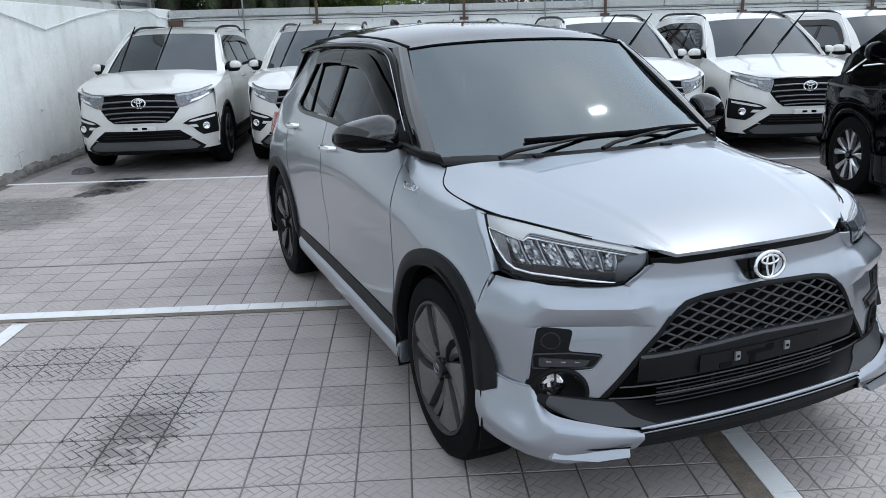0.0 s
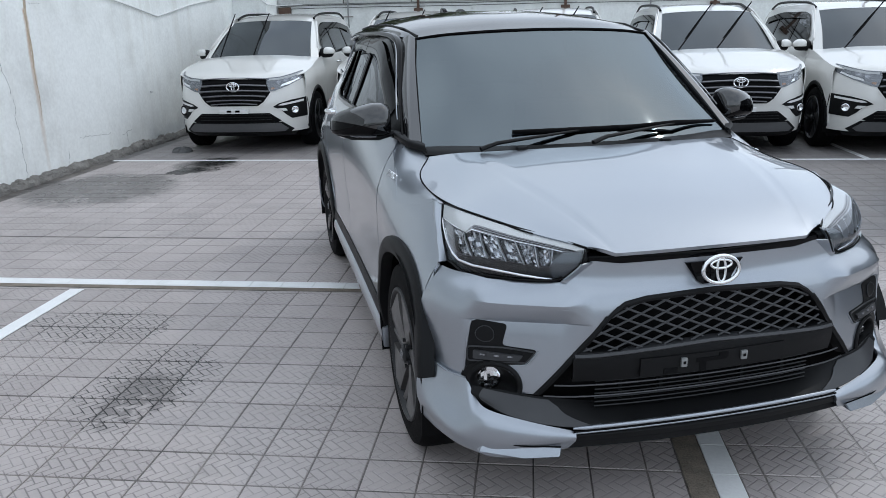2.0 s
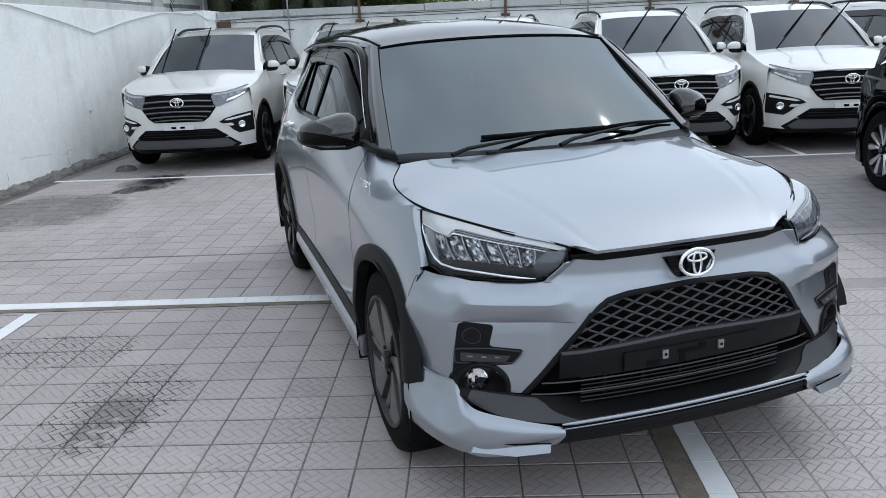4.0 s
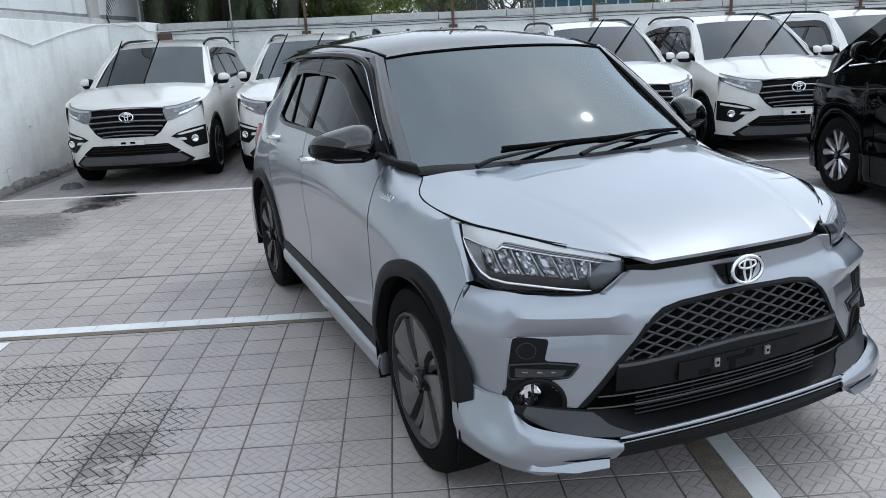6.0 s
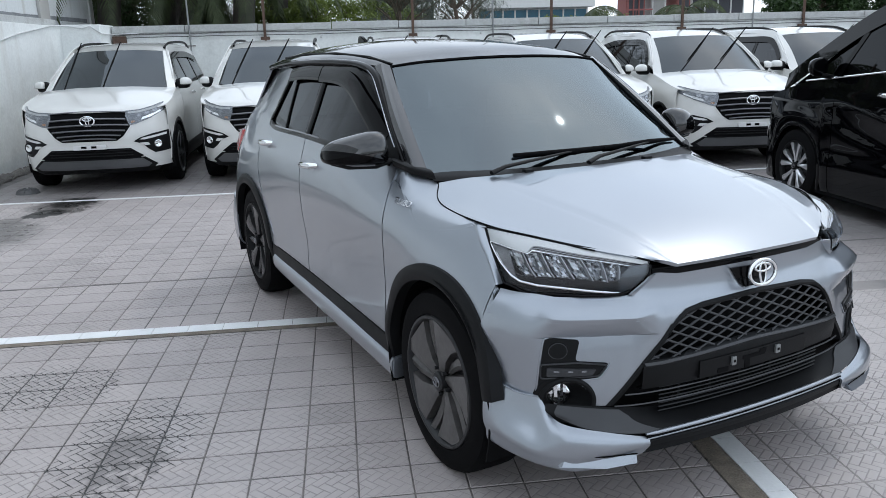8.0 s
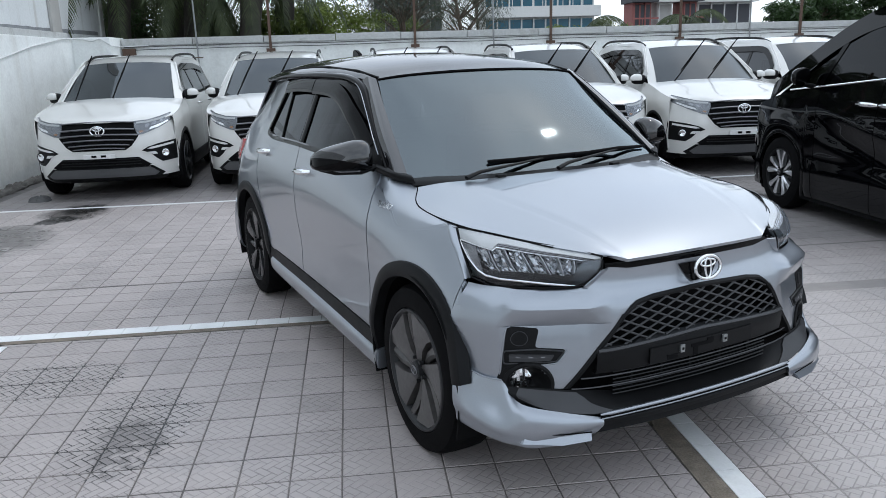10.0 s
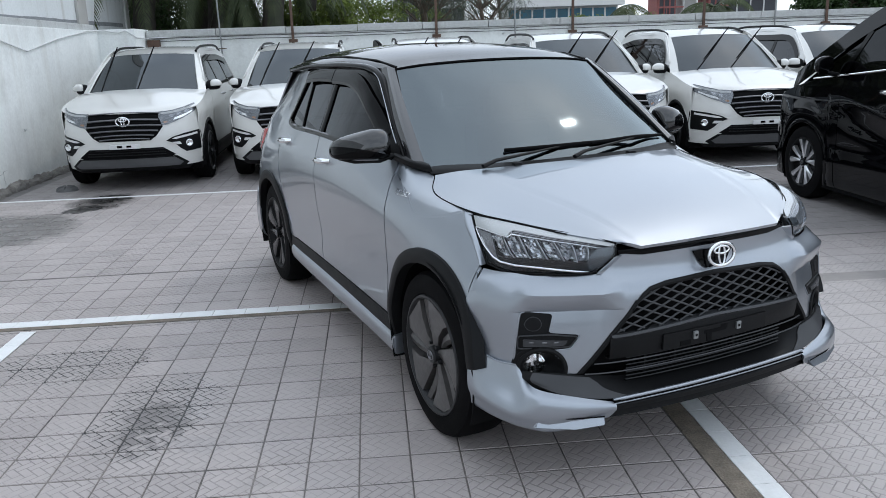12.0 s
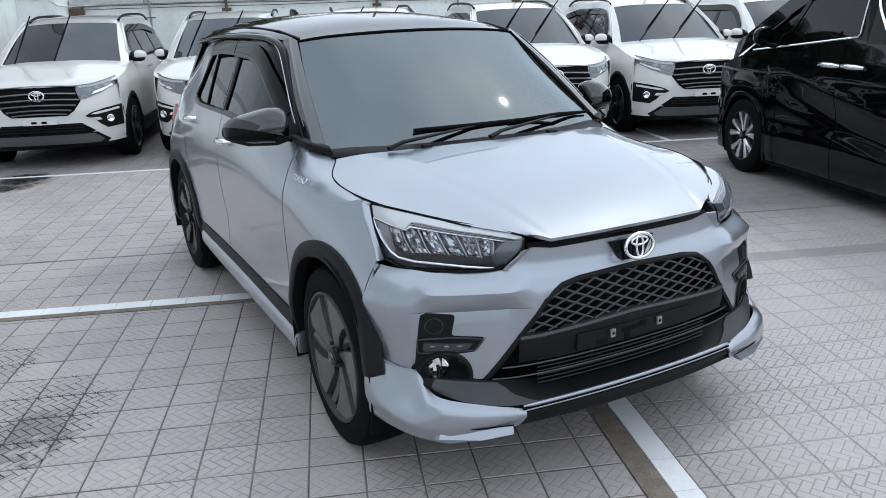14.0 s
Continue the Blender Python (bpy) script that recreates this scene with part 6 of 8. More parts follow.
        for v in bm.verts:
            x, y, z = v.co
            px, zz = (abs(x) ** 0.65) * (1 if x > 0 else -1), abs(z) ** 0.75
            v.co = (sign * (0.838 + 0.092 * px), -0.738 + 0.064 * y + 0.035 * px, 1.130 + (0.084 * zz * (1 - 0.45 * max(0, px) ** 2) if z > 0 else -0.05 * zz))
        part("mirror_housing", bm, plastic, mir, "black mirror housing", 50)
        part("mirror_arm", tube([(sign * 0.765, -0.76, 1.11), (sign * 0.84, -0.74, 1.113)], [0.034, 0.028], 8, 0.7), plastic, mir, "", 50)
        for y in (0.06, 1.02):
            w = wid(y, 1.0)
            part("door_handle", tube([(sign * (w - 0.005), y - 0.09, 1.0), (sign * (w + 0.03), y - 0.06, 1.0), (sign * (w + 0.03), y + 0.05, 1.0), (sign * (w - 0.005), y + 0.08, 1.0)], 0.013, 8), chrome, d1 if y < 0.5 else d2, "", 50)
        # front corner skin between fender and lamp
        arch_front = lambda z: AF - math.sqrt(max(0.0, 0.41 ** 2 - (z - R) ** 2)) if abs(z - R) < 0.405 else -1.5
        g = [[front(sign * w, z) for w in np.linspace(0.0, float(np.interp(arch_front(z), plan[:, 1], plan[:, 0])), 26)] for z in np.linspace(0.26, 0.90, 22)]
        part("front_bumper", lay(bmesh.new(), g, 0.01, (0, -1.6, 0.6)), white_paint, car, "white front bumper", 40)
        fs = lambda a, b, off, s=sign: front(s * a, b, off)
        # headlamp
        lampo = [(0.435, 0.745), (0.40, 0.845), (0.405, 0.905), (0.56, 0.915), (0.70, 0.945), (0.80, 0.975), (0.812, 0.95), (0.785, 0.885), (0.66, 0.815), (0.50, 0.755)]
        lamp = part("headlamp", drape(lampo, fs, 0.008, 0.02, 4), row_lamp, car, "slim headlamp", 30)
        part("lens", drape(lampo, fs, 0.014, 0.003, 4), glass_lamp, lamp, "clear lens", 30)
        part("reflector", drape([(0.43, 0.875), (0.43, 0.893), (0.57, 0.905), (0.70, 0.934), (0.785, 0.96), (0.785, 0.94), (0.68, 0.905), (0.55, 0.88)], fs, 0.0105, 0.002, 4), frosted, lamp, "", 30)
        part("reflector", drape([(0.56, 0.80), (0.58, 0.828), (0.70, 0.868), (0.755, 0.895), (0.76, 0.88), (0.66, 0.828)], fs, 0.0105, 0.002, 2), chrome, lamp, "", 30)
        for q in (0.52, 0.60, 0.68):
            part("projector", drape([(q, 0.862 + (q - 0.52) * 0.25), (q + 0.05, 0.872 + (q - 0.52) * 0.25), (q + 0.045, 0.838 + (q - 0.52) * 0.28), (q + 0.004, 0.828 + (q - 0.52) * 0.28)], fs, 0.0118, 0.002, 2), lamp_grey, lamp, "", 30)
        part("reflector", drape([(0.458, 0.768), (0.452, 0.792), (0.492, 0.796), (0.498, 0.778)], fs, 0.0105, 0.002, 2), amber, lamp, "", 30)
        # fog lamp pocket
        pock = part("fog_pocket", drape([(0.46, 0.565), (0.53, 0.605), (0.66, 0.64), (0.80, 0.66), (0.805, 0.50), (0.79, 0.43), (0.66, 0.42), (0.60, 0.47), (0.55, 0.53)], fs, 0.005, 0.02, 4), plastic, car, "black fog lamp pocket", 30)
        part("accent_bar", drape([(0.52, 0.583), (0.56, 0.60), (0.77, 0.635), (0.77, 0.612), (0.57, 0.578)], fs, 0.012, 0.01, 4), plate_white, pock, "", 30)
        part("accent_bar", drape([(0.52, 0.545), (0.60, 0.545), (0.62, 0.515), (0.575, 0.513)], fs, 0.012, 0.01, 4), plate_white, pock, "", 30)
        c = Vector(front(sign * 0.69, 0.52, 0.012))
        rot = Vector((sign * 0.45, -1, 0)).to_track_quat("Z", "Y").to_matrix().to_4x4()
        for nm, r, mt, h in (("fog_ring", 0.062, plastic, 0.0), ("fog_lens", 0.042, chrome, 0.008)):
            bm = bmesh.new()
            lay(bm, [[(q * math.cos(a), q * math.sin(a), h + dz) for q, dz in ((r, -0.02), (r, 0.006), (r * 0.85, 0.01), (r * 0.4, 0.004), (0, 0.0))] for a in np.linspace(0, 2 * math.pi, 21)])
            part(nm, bm, mt, pock, "", 40, Matrix.Translation(c) @ rot)
        # roof rail
        pts = [(sign * 0.545, -0.12, 1.595), (sign * 0.548, 0.02, 1.632), (sign * 0.55, 0.3, 1.664), (sign * 0.555, 1.0, 1.680), (sign * 0.55, 1.6, 1.672), (sign * 0.545, 1.95, 1.60)]
        part("roof_rail", tube(curve(pts, 4), 0.014, 8, 1.2), plastic, car, "black roof rail", 50)
    # grille and intakes
    def fd(o, off, mat, name, parent, lbl="", cuts=4, thick=0.012):
        return part(name, drape(o, lambda a, b, q: front(a, b, q), off, thick, cuts), mat, parent, lbl, 30)
    grille = fd([(-0.44, 0.735), (-0.36, 0.63), (-0.29, 0.582), (0.29, 0.582), (0.36, 0.63), (0.44, 0.735), (0.405, 0.83), (0.41, 0.902), (0.0, 0.912), (-0.41, 0.902), (-0.405, 0.83)], 0.004, interior, "grille", car, "black slatted grille", 6)
    for z, w, r in ((0.893, 0.405, 0.011), (0.815, 0.40, 0.016), (0.75, 0.425, 0.015), (0.692, 0.385, 0.014), (0.64, 0.335, 0.012), (0.60, 0.285, 0.010)):
        part("grille_slat", tube([front(x, z + 0.014 * (1 - (x / w) ** 2), 0.016) for x in np.linspace(-w, w, 15)], r * 1.25, 8, 0.6), slat_grey, grille, "", 50)
    bm = bmesh.new()
    for rx, rz, cz, r in ((0.075, 0.052, 0.0, 0.0085), (0.043, 0.017, 0.02, 0.006), (0.018, 0.047, 0.0, 0.006)):
        add_tube(bm, [(rx * math.cos(a), 0, cz + rz * math.sin(a)) for a in np.linspace(0, 2 * math.pi, 29)], r, 6, False)
    ep = front(0, 0.807, 0.035)
    part("emblem", bm, chrome, grille, "chrome oval badge", 50, Matrix.Translation(ep))
    intake = fd([(-0.50, 0.38), (0.50, 0.38), (0.55, 0.40), (0.42, 0.495), (-0.42, 0.495), (-0.55, 0.40)], 0.004, interior, "lower_intake", car, "black lower intake", 6)
    for z in (0.415, 0.445, 0.475):
        part("intake_slat", tube([front(x, z, 0.008) for x in np.linspace(-0.44, 0.44, 9)], 0.006, 6), plastic, intake)
    plate = part("plate_holder", boxed(-0.175, 0.175, -2.20, -2.17, 0.495, 0.545, 0.006), plate_white, car, "white number plate holder", 30)
    for x in (-0.085, 0.02):
        part("plate_slot", boxed(x, x + 0.055, -2.205, -2.196, 0.512, 0.536), gloss_black, plate)
    fd([(-0.56, 0.385), (0.56, 0.385), (0.68, 0.29), (0.64, 0.255), (-0.64, 0.255), (-0.68, 0.29)], 0.006, plastic, "skid_border", car, "", 6)
    fd([(-0.53, 0.372), (0.53, 0.372), (0.62, 0.30), (0.58, 0.268), (-0.58, 0.268), (-0.62, 0.30)], 0.022, plastic_skid, "skid_plate", car, "grey skid plate", 6, 0.03)
    g = [[front(s * x, z, o) for z, o in ((0.275, -0.012), (0.24, -0.04), (0.20, -0.12))] for s, x in [(1, q) for q in np.linspace(-0.72, 0.72, 21)]]
    part("lower_lip", lay(bmesh.new(), g, 0.01, (0, -1.6, 0.4)), plastic, car, "", 35)
    # hood, screen, roof
    he = lambda y: (wid(y, up(y)) - 0.004, y, up(y) + 0.004)
    hood = net([[(0.0, -1.17, 1.14), (0.35, -1.145, 1.135), (0.60, -1.08, 1.115), he(-0.95)], [(0.0, -1.45, 1.09), (0.35, -1.43, 1.096), (0.58, -1.38, 1.082), he(-1.25)],
                [(0.0, -1.75, 1.015), (0.33, -1.73, 1.02), (0.55, -1.66, 1.012), he(-1.55)], [(0.0, -2.0, 0.955), (0.30, -1.98, 0.955), (0.50, -1.92, 0.955), he(-1.775)],
                [(0.0, -2.105, 0.905), (0.28, -2.085, 0.903), (0.46, -2.035, 0.895), (0.66, -1.93, 0.912)]], 4, 4)
    full = np.concatenate([mirror_x(hood)[:, ::-1], hood[:, 1:]], axis=1)
    part("hood", lay(bmesh.new(), full, 0.012, (0, -1.5, 0.6)), white_paint, car, "white hood", 50)
    scr = net([[(0.0, -1.16, 1.125), (0.4, -1.12, 1.12), (0.70, -0.98, 1.10)], [(0.0, -0.74, 1.38), (0.34, -0.71, 1.375), (0.63, -0.62, 1.355)], [(0.0, -0.37, 1.575), (0.32, -0.35, 1.57), (0.565, -0.28, 1.55)]], 5, 5)
    full = np.concatenate([mirror_x(scr)[:, ::-1], scr[:, 1:]], axis=1)
    part("windscreen", lay(bmesh.new(), full, 0.006, (0, 0, 1)), glass_row, car, "dark windscreen", 40)
    roof_n = net([[(0.0, -0.37, 1.578), (0.34, -0.35, 1.573), (0.51, -0.29, 1.56), (0.59, -0.22, 1.545)], [(0.0, 0.1, 1.655), (0.34, 0.1, 1.645), (0.51, 0.1, 1.625), (0.595, 0.1, 1.585)],
                  [(0.0, 0.9, 1.685), (0.34, 0.9, 1.675), (0.51, 0.9, 1.65), (0.595, 0.9, 1.60)], [(0.0, 1.8, 1.655), (0.34, 1.8, 1.645), (0.53, 1.75, 1.62), (0.57, 1.7, 1.57)], [(0.0, 2.2, 1.60), (0.34, 2.18, 1.59), (0.5, 2.12, 1.565), (0.56, 2.05, 1.53)]], 4, 4)
    full = np.concatenate([mirror_x(roof_n)[:, ::-1], roof_n[:, 1:]], axis=1)
    part("roof", lay(bmesh.new(), full, 0.02, (0, 0, 1)), white_paint, car, "white roof", 45)
    tail = net([[(0.0, 2.28, 0.3), (0.5, 2.27, 0.3), (0.80, 2.16, 0.3)], [(0.0, 2.3, 0.7), (0.5, 2.29, 0.7), (0.80, 2.18, 0.7)], [(0.0, 2.27, 1.12), (0.5, 2.26, 1.12), (0.74, 2.16, 1.12)], [(0.0, 2.18, 1.6), (0.4, 2.16, 1.59), (0.57, 2.04, 1.54)]], 3, 4)
    full = np.concatenate([mirror_x(tail)[:, ::-1], tail[:, 1:]], axis=1)
    part("tailgate", lay(bmesh.new(), full, 0.01, (0, 1, 1)), white_paint, car, "", 45)
    part("cowl", boxed(-0.70, 0.70, -1.14, -0.95, 1.05, 1.085, 0.01), plastic, car)
    for x in (-0.50, -0.06):
        base = Vector((x, -1.13, 1.10))
        tip = base + Vector((0.33, -0.20, 0.56))
        arm = part("wiper_arm", tube([base, base + (tip - base) * 0.5 + Vector((0.0, -0.02, 0)), tip - (tip - base) * 0.2], [0.009, 0.008, 0.006], 6), plastic, car, "black wiper arm lifted off the glass", 50)
        part("wiper_blade", tube([base + (tip - base) * 0.28 + Vector((-0.01, 0.02, 0)), base + (tip - base) * 0.62 + Vector((-0.005, 0.01, 0)), tip], [0.008, 0.011, 0.006], 6), rubber, arm, "", 50)
    part("floor_pan", boxed(-0.77, 0.77, -1.70, 2.15, 0.17, 0.34, 0.02), interior, car)
    part("engine_bay", boxed(-0.50, 0.50, -1.9, -1.0, 0.34, 0.82, 0.05), interior, car)
    part("dashboard", boxed(-0.70, 0.70, -1.0, -0.5, 0.75, 1.06, 0.05), interior, car)
    for x in (-0.37, 0.37):
        bm = bmesh.new()
        add_box(bm, x - 0.25, x + 0.25, 0.05, 0.22, 0.5, 1.12, 0.05)
        add_box(bm, x - 0.12, x + 0.12, 0.1, 0.2, 1.15, 1.34, 0.04)
        part("seat", bm, interior, car, "", 50)
    wheel_set(car, [(s * 0.735, y) for s in (-1, 1) for y in (AF, AR)], 1.03, (alloy_dark, alloy_dark, alloy_dark), "black tyre on a dark alloy wheel")
    return car


row = make_white_suv("white seven-seat SUV with lifted wipers beside the wall")
row.matrix_basis = LOT @ pose(-3.49, 7.27, 0, 0, 0, 1.5)
for u, v, a, lbl in ((-1.50, 7.42, 0.5, "white seven-seat SUV with lifted wipers in the row"), (0.42, 7.42, 0, "white seven-seat SUV with lifted wipers in the row"),
                     (2.34, 7.02, 1.0, "white seven-seat SUV with lifted wipers in the row"), (4.28, 6.95, -1.5, "white seven-seat SUV with lifted wipers behind the black van"), (6.25, 7.1, 0, "white seven-seat SUV partly hidden by the black van")):
    tagged(copy_thing(row, LOT @ pose(u, v, 0, 0, 0, a)), lbl)


# ---- the black van ----
def make_black_van():
    car = thing("black_van", "shiny black people carrier with chrome trim, parked beside the aisle", "van")
    AF, AR, R = -1.5, 1.5, 0.345
    plan = curve([(0, -2.43, 0), (0.4, -2.40, 0), (0.65, -2.32, 0), (0.80, -2.18, 0), (0.88, -2.0, 0), (0.915, -1.8, 0), (0.922, -1.6, 0)], 8)[:, :2]
    back_in = line((0.15, 0.05), (0.3, 0.0), (0.6, 0.0), (0.8, 0.03), (0.95, 0.09), (1.05, 0.2))

    def front(w, z, off=0.0):
        y = float(np.interp(abs(w), plan[:, 0], plan[:, 1]))
        k = np.clip(abs(w) / 0.92, 0, 1)
        o = off - back_in(z) * (1 - 0.75 * k * k)
        return ((1 if w >= 0 else -1) * (abs(w) + o * 0.7 * k ** 3), y - o * (1 - 0.6 * k ** 3), z)

    def wid(y, z):
        base = float(np.interp(z, (0.15, 0.22, 0.4, 0.55, 0.80, 0.95, 1.06, 1.12, 1.75), (0.86, 0.90, 0.918, 0.905, 0.925, 0.922, 0.90, 0.885, 0.74)))
        f = max(0.0, -1.6 - y)
        ring = sum(math.exp(-((math.hypot(y - c, z - R) - 0.47) / 0.09) ** 2) for c in (AF, AR))
        crease = 0.86 - 0.22 * (y + 0.33)
        hollow = math.exp(-((z - crease + 0.16) / 0.10) ** 2) / (1 + math.exp(-(y + 0.95) * 12)) - 0.5 * math.exp(-((z - crease) / 0.035) ** 2) / (1 + math.exp(-(y + 0.8) * 12))
        return base - 0.2 * f * f - 0.10 * f * max(0, z - 0.8) + 0.011 * ring - 0.02 * hollow

    def az(y, r):
        for c in (AF, AR):
            if abs(y - c) < r:
                return R + math.sqrt(r * r - (y - c) ** 2)
        return 0.0
    belt_v = line((-2.2, 0.93), (-1.9, 1.0), (-1.7, 1.055), (-1.44, 1.115), (-0.93, 1.165), (-0.04, 1.255), (0.3, 1.235), (2.4, 1.24))
    for sign in (-1, 1):
        def panel(name, y0, y1, n=20):
            g = []
            for y in np.linspace(y0, y1, n):
                a, b = max(0.18, az(y, 0.385)), belt_v(y)
                g.append([(sign * wid(y, a + (b - a) * t), y, a + (b - a) * t) for t in np.linspace(0, 1, 33)])
            return part(name, lay(bmesh.new(), g, 0.01, (0, 0, 0.7)), black_paint, car, "", 45)
        panel("fender", -1.98, -0.98, 34)
        d1 = panel("front_door", -0.972, -0.174, 26)
        d2 = panel("sliding_door", -0.166, 1.15, 34)
        panel("quarter_panel", 1.158, 2.4, 30)
        ss = lambda y, z, off, s=sign: (s * (wid(y, z) + off), y, z)
        for dr, o in ((d1, [(-1.0, 1.175), (-0.08, 1.27), (-0.09, 1.66), (-0.42, 1.66), (-0.78, 1.52)]), (d2, [(0.32, 1.25), (1.10, 1.25), (1.10, 1.66), (0.04, 1.66), (0.07, 1.52), (0.20, 1.36)]), (car, [(1.2, 1.25), (2.2, 1.25), (2.05, 1.62), (1.2, 1.66)])):
            part("side_window", drape(o, ss, -0.004, 0.012, 2), glass_van, dr, "dark tinted side window", 30)
        part("quarter_light", drape([(-1.5, 1.125), (-1.06, 1.172), (-0.86, 1.46)], ss, -0.002, 0.012, 2), glass_van, car, "", 30)
        for y0, y1, z0, z1, wd in ((-1.03, -0.80, 1.16, 1.53, 0.03), (-0.01, -0.025, 1.24, 1.69, 0.06), (0.14, 0.02, 1.22, 1.60, 0.10), (1.15, 1.15, 1.23, 1.69, 0.05), (2.3, 2.12, 1.23, 1.69, 0.09)):
            g = [[ss(y0 + (y1 - y0) * t + q * wd, z0 + (z1 - z0) * t, 0.002) for q in (-1, 0, 1)] for t in np.linspace(0, 1, 6)]
            part("pillar", lay(bmesh.new(), g, 0.01, (0, 0, 1)), gloss_black, car, "", 40)
        g = [[ss(p[0], z, 0.003) for z in (p[1] - 0.04, p[1], p[1] + 0.06, p[1] + 0.12)] for p in curve([(-1.78, 1.06, 0), (-1.3, 1.32, 0), (-0.85, 1.55, 0), (-0.5, 1.67, 0), (-0.15, 1.71, 0), (0.6, 1.71, 0), (1.5, 1.70, 0), (2.25, 1.64, 0)], 5)]
        part("cant_rail", lay(bmesh.new(), g, 0.01, (0, 0, 1)), black_paint, car, "", 40)
        part("belt_trim", tube([ss(y, belt_v(y) + 0.012, 0.007) for y in np.linspace(-1.44, -0.06, 14)] + [ss(-0.045, 1.29, 0.007), ss(-0.06, 1.45, 0.007), ss(-0.065, 1.68, 0.007)], 0.011, 6, 0.7), chrome, car, "chrome window trim", 50)
        arc = curve([(0.03, 1.68, 0), (0.05, 1.52, 0), (0.17, 1.37, 0), (0.31, 1.262, 0), (0.6, 1.25, 0), (2.2, 1.255, 0)], 6)
        part("belt_trim", tube([ss(p[0], p[1], 0.008) for p in arc], 0.011, 6, 0.7), chrome, car, "chrome window trim", 50)
        for dr, y in ((d1, -0.30), (d2, -0.02)):
            w = wid(y, 1.05)
            part("door_handle", tube([(sign * (w - 0.005), y - 0.105, 1.05), (sign * (w + 0.03), y - 0.08, 1.054), (sign * (w + 0.036), y, 1.056), (sign * (w + 0.03), y + 0.08, 1.054), (sign * (w - 0.005), y + 0.105, 1.05)], [0.014, 0.02, 0.021, 0.02, 0.014], 8), chrome, dr, "chrome door handle", 50)
        for c in (AF, AR):
            g = []
            for a in np.linspace(radians(-25), radians(205), 25):
                g.append([(sign * (wid(c - r * math.cos(a), max(0.2, R + r * math.sin(a))) + o), c - r * math.cos(a), R + r * math.sin(a)) for r, o in ((0.375, -0.05), (0.378, 0.008), (0.395, 0.010), (0.415, 0.0))])
            part("arch_lip", lay(bmesh.new(), g), black_paint, car, "", 40)
            g = [[(sign * (0.88 - 0.12 * j), c - 0.38 * math.cos(radians(a)), R + 0.38 * math.sin(radians(a))) for j in range(4)] for a in range(-20, 201, 20)]
            part("wheel_liner", lay(bmesh.new(), g, 0.006), interior, car, "", 40)
        bm = bmesh.new()
        bmesh.ops.create_uvsphere(bm, u_segments=18, v_segments=12, radius=1)
        for v in bm.verts:
            x, y, z = v.co
            v.co = (sign * (1.0 + 0.10 * (abs(x) ** 0.7) * (1 if x > 0 else -1)), -1.10 + 0.085 * (y if y < 0 else 0.4 * y) + 0.03 * x, 1.255 + 0.08 * (abs(z) ** 0.7) * (1 if z > 0 else -1) * (1 - 0.2 * max(0, x)))
        mir = part("door_mirror", bm, black_paint, car, "black door mirror", 50)
        part("mirror_arm", tube([(sign * 0.86, -1.10, 1.165), (sign * 0.98, -1.10, 1.19)], 0.03, 8, 0.7), plastic, mir, "", 50)
        arch_front = lambda z: AF - math.sqrt(max(0.0, 0.395 ** 2 - (z - R) ** 2)) if abs(z - R) < 0.39 else -1.6
        g = [[front(sign * w, z) for w in np.linspace(0.0, float(np.interp(arch_front(z), plan[:, 1], plan[:, 0])), 26)] for z in np.linspace(0.18, 0.97, 22)]
        part("front_bumper", lay(bmesh.new(), g, 0.01, (0, -1.6, 0.6)), black_paint, car, "black front bumper", 40)
        fs = lambda a, b, off, s=sign: front(s * a, b, off)
        lamp = part("headlamp", drape([(0.45, 0.76), (0.45, 0.90), (0.62, 0.94), (0.80, 0.955), (0.895, 0.95), (0.885, 0.86), (0.78, 0.78)], fs, 0.006, 0.02, 4), interior, car, "slim headlamp", 30)
        part("lens", drape([(0.45, 0.76), (0.45, 0.90), (0.62, 0.94), (0.80, 0.955), (0.895, 0.95), (0.885, 0.86), (0.78, 0.78)], fs, 0.012, 0.004, 4), glass_lamp, lamp, "", 30)
        part("lamp_blade", drape([(0.84, 0.70), (0.70, 0.50), (0.74, 0.49), (0.88, 0.69)], fs, 0.008, 0.008, 4), chrome, car, "chrome blade beside the grille", 30)
    part("grille", drape([(-0.62, 0.35), (0.62, 0.35), (0.5, 0.75), (0.42, 0.9), (-0.42, 0.9), (-0.5, 0.75)], lambda a, b, q: front(a, b, q), 0.006, 0.012, 6), chrome, car, "chrome grille", 30)
    hood = net([[(0.0, -1.78, 1.12), (0.45, -1.75, 1.115), (0.87, -1.62, 1.07)], [(0.0, -2.02, 1.07), (0.45, -2.0, 1.065), (0.87, -1.84, 1.015)], [(0.0, -2.34, 0.97), (0.45, -2.3, 0.965), (0.80, -2.12, 0.955)]], 4, 5)
    full = np.concatenate([mirror_x(hood)[:, ::-1], hood[:, 1:]], axis=1)
    part("hood", lay(bmesh.new(), full, 0.012, (0, -1.5, 0.6)), black_paint, car, "black hood", 50)
    scr = net([[(0.0, -1.82, 1.10), (0.45, -1.79, 1.10), (0.86, -1.66, 1.08)], [(0.0, -1.30, 1.43), (0.42, -1.26, 1.425), (0.78, -1.12, 1.40)], [(0.0, -0.72, 1.72), (0.4, -0.70, 1.715), (0.70, -0.58, 1.69)]], 5, 5)
    full = np.concatenate([mirror_x(scr)[:, ::-1], scr[:, 1:]], axis=1)
    part("windscreen", lay(bmesh.new(), full, 0.006, (0, 0, 1)), glass_van, car, "dark windscreen", 40)
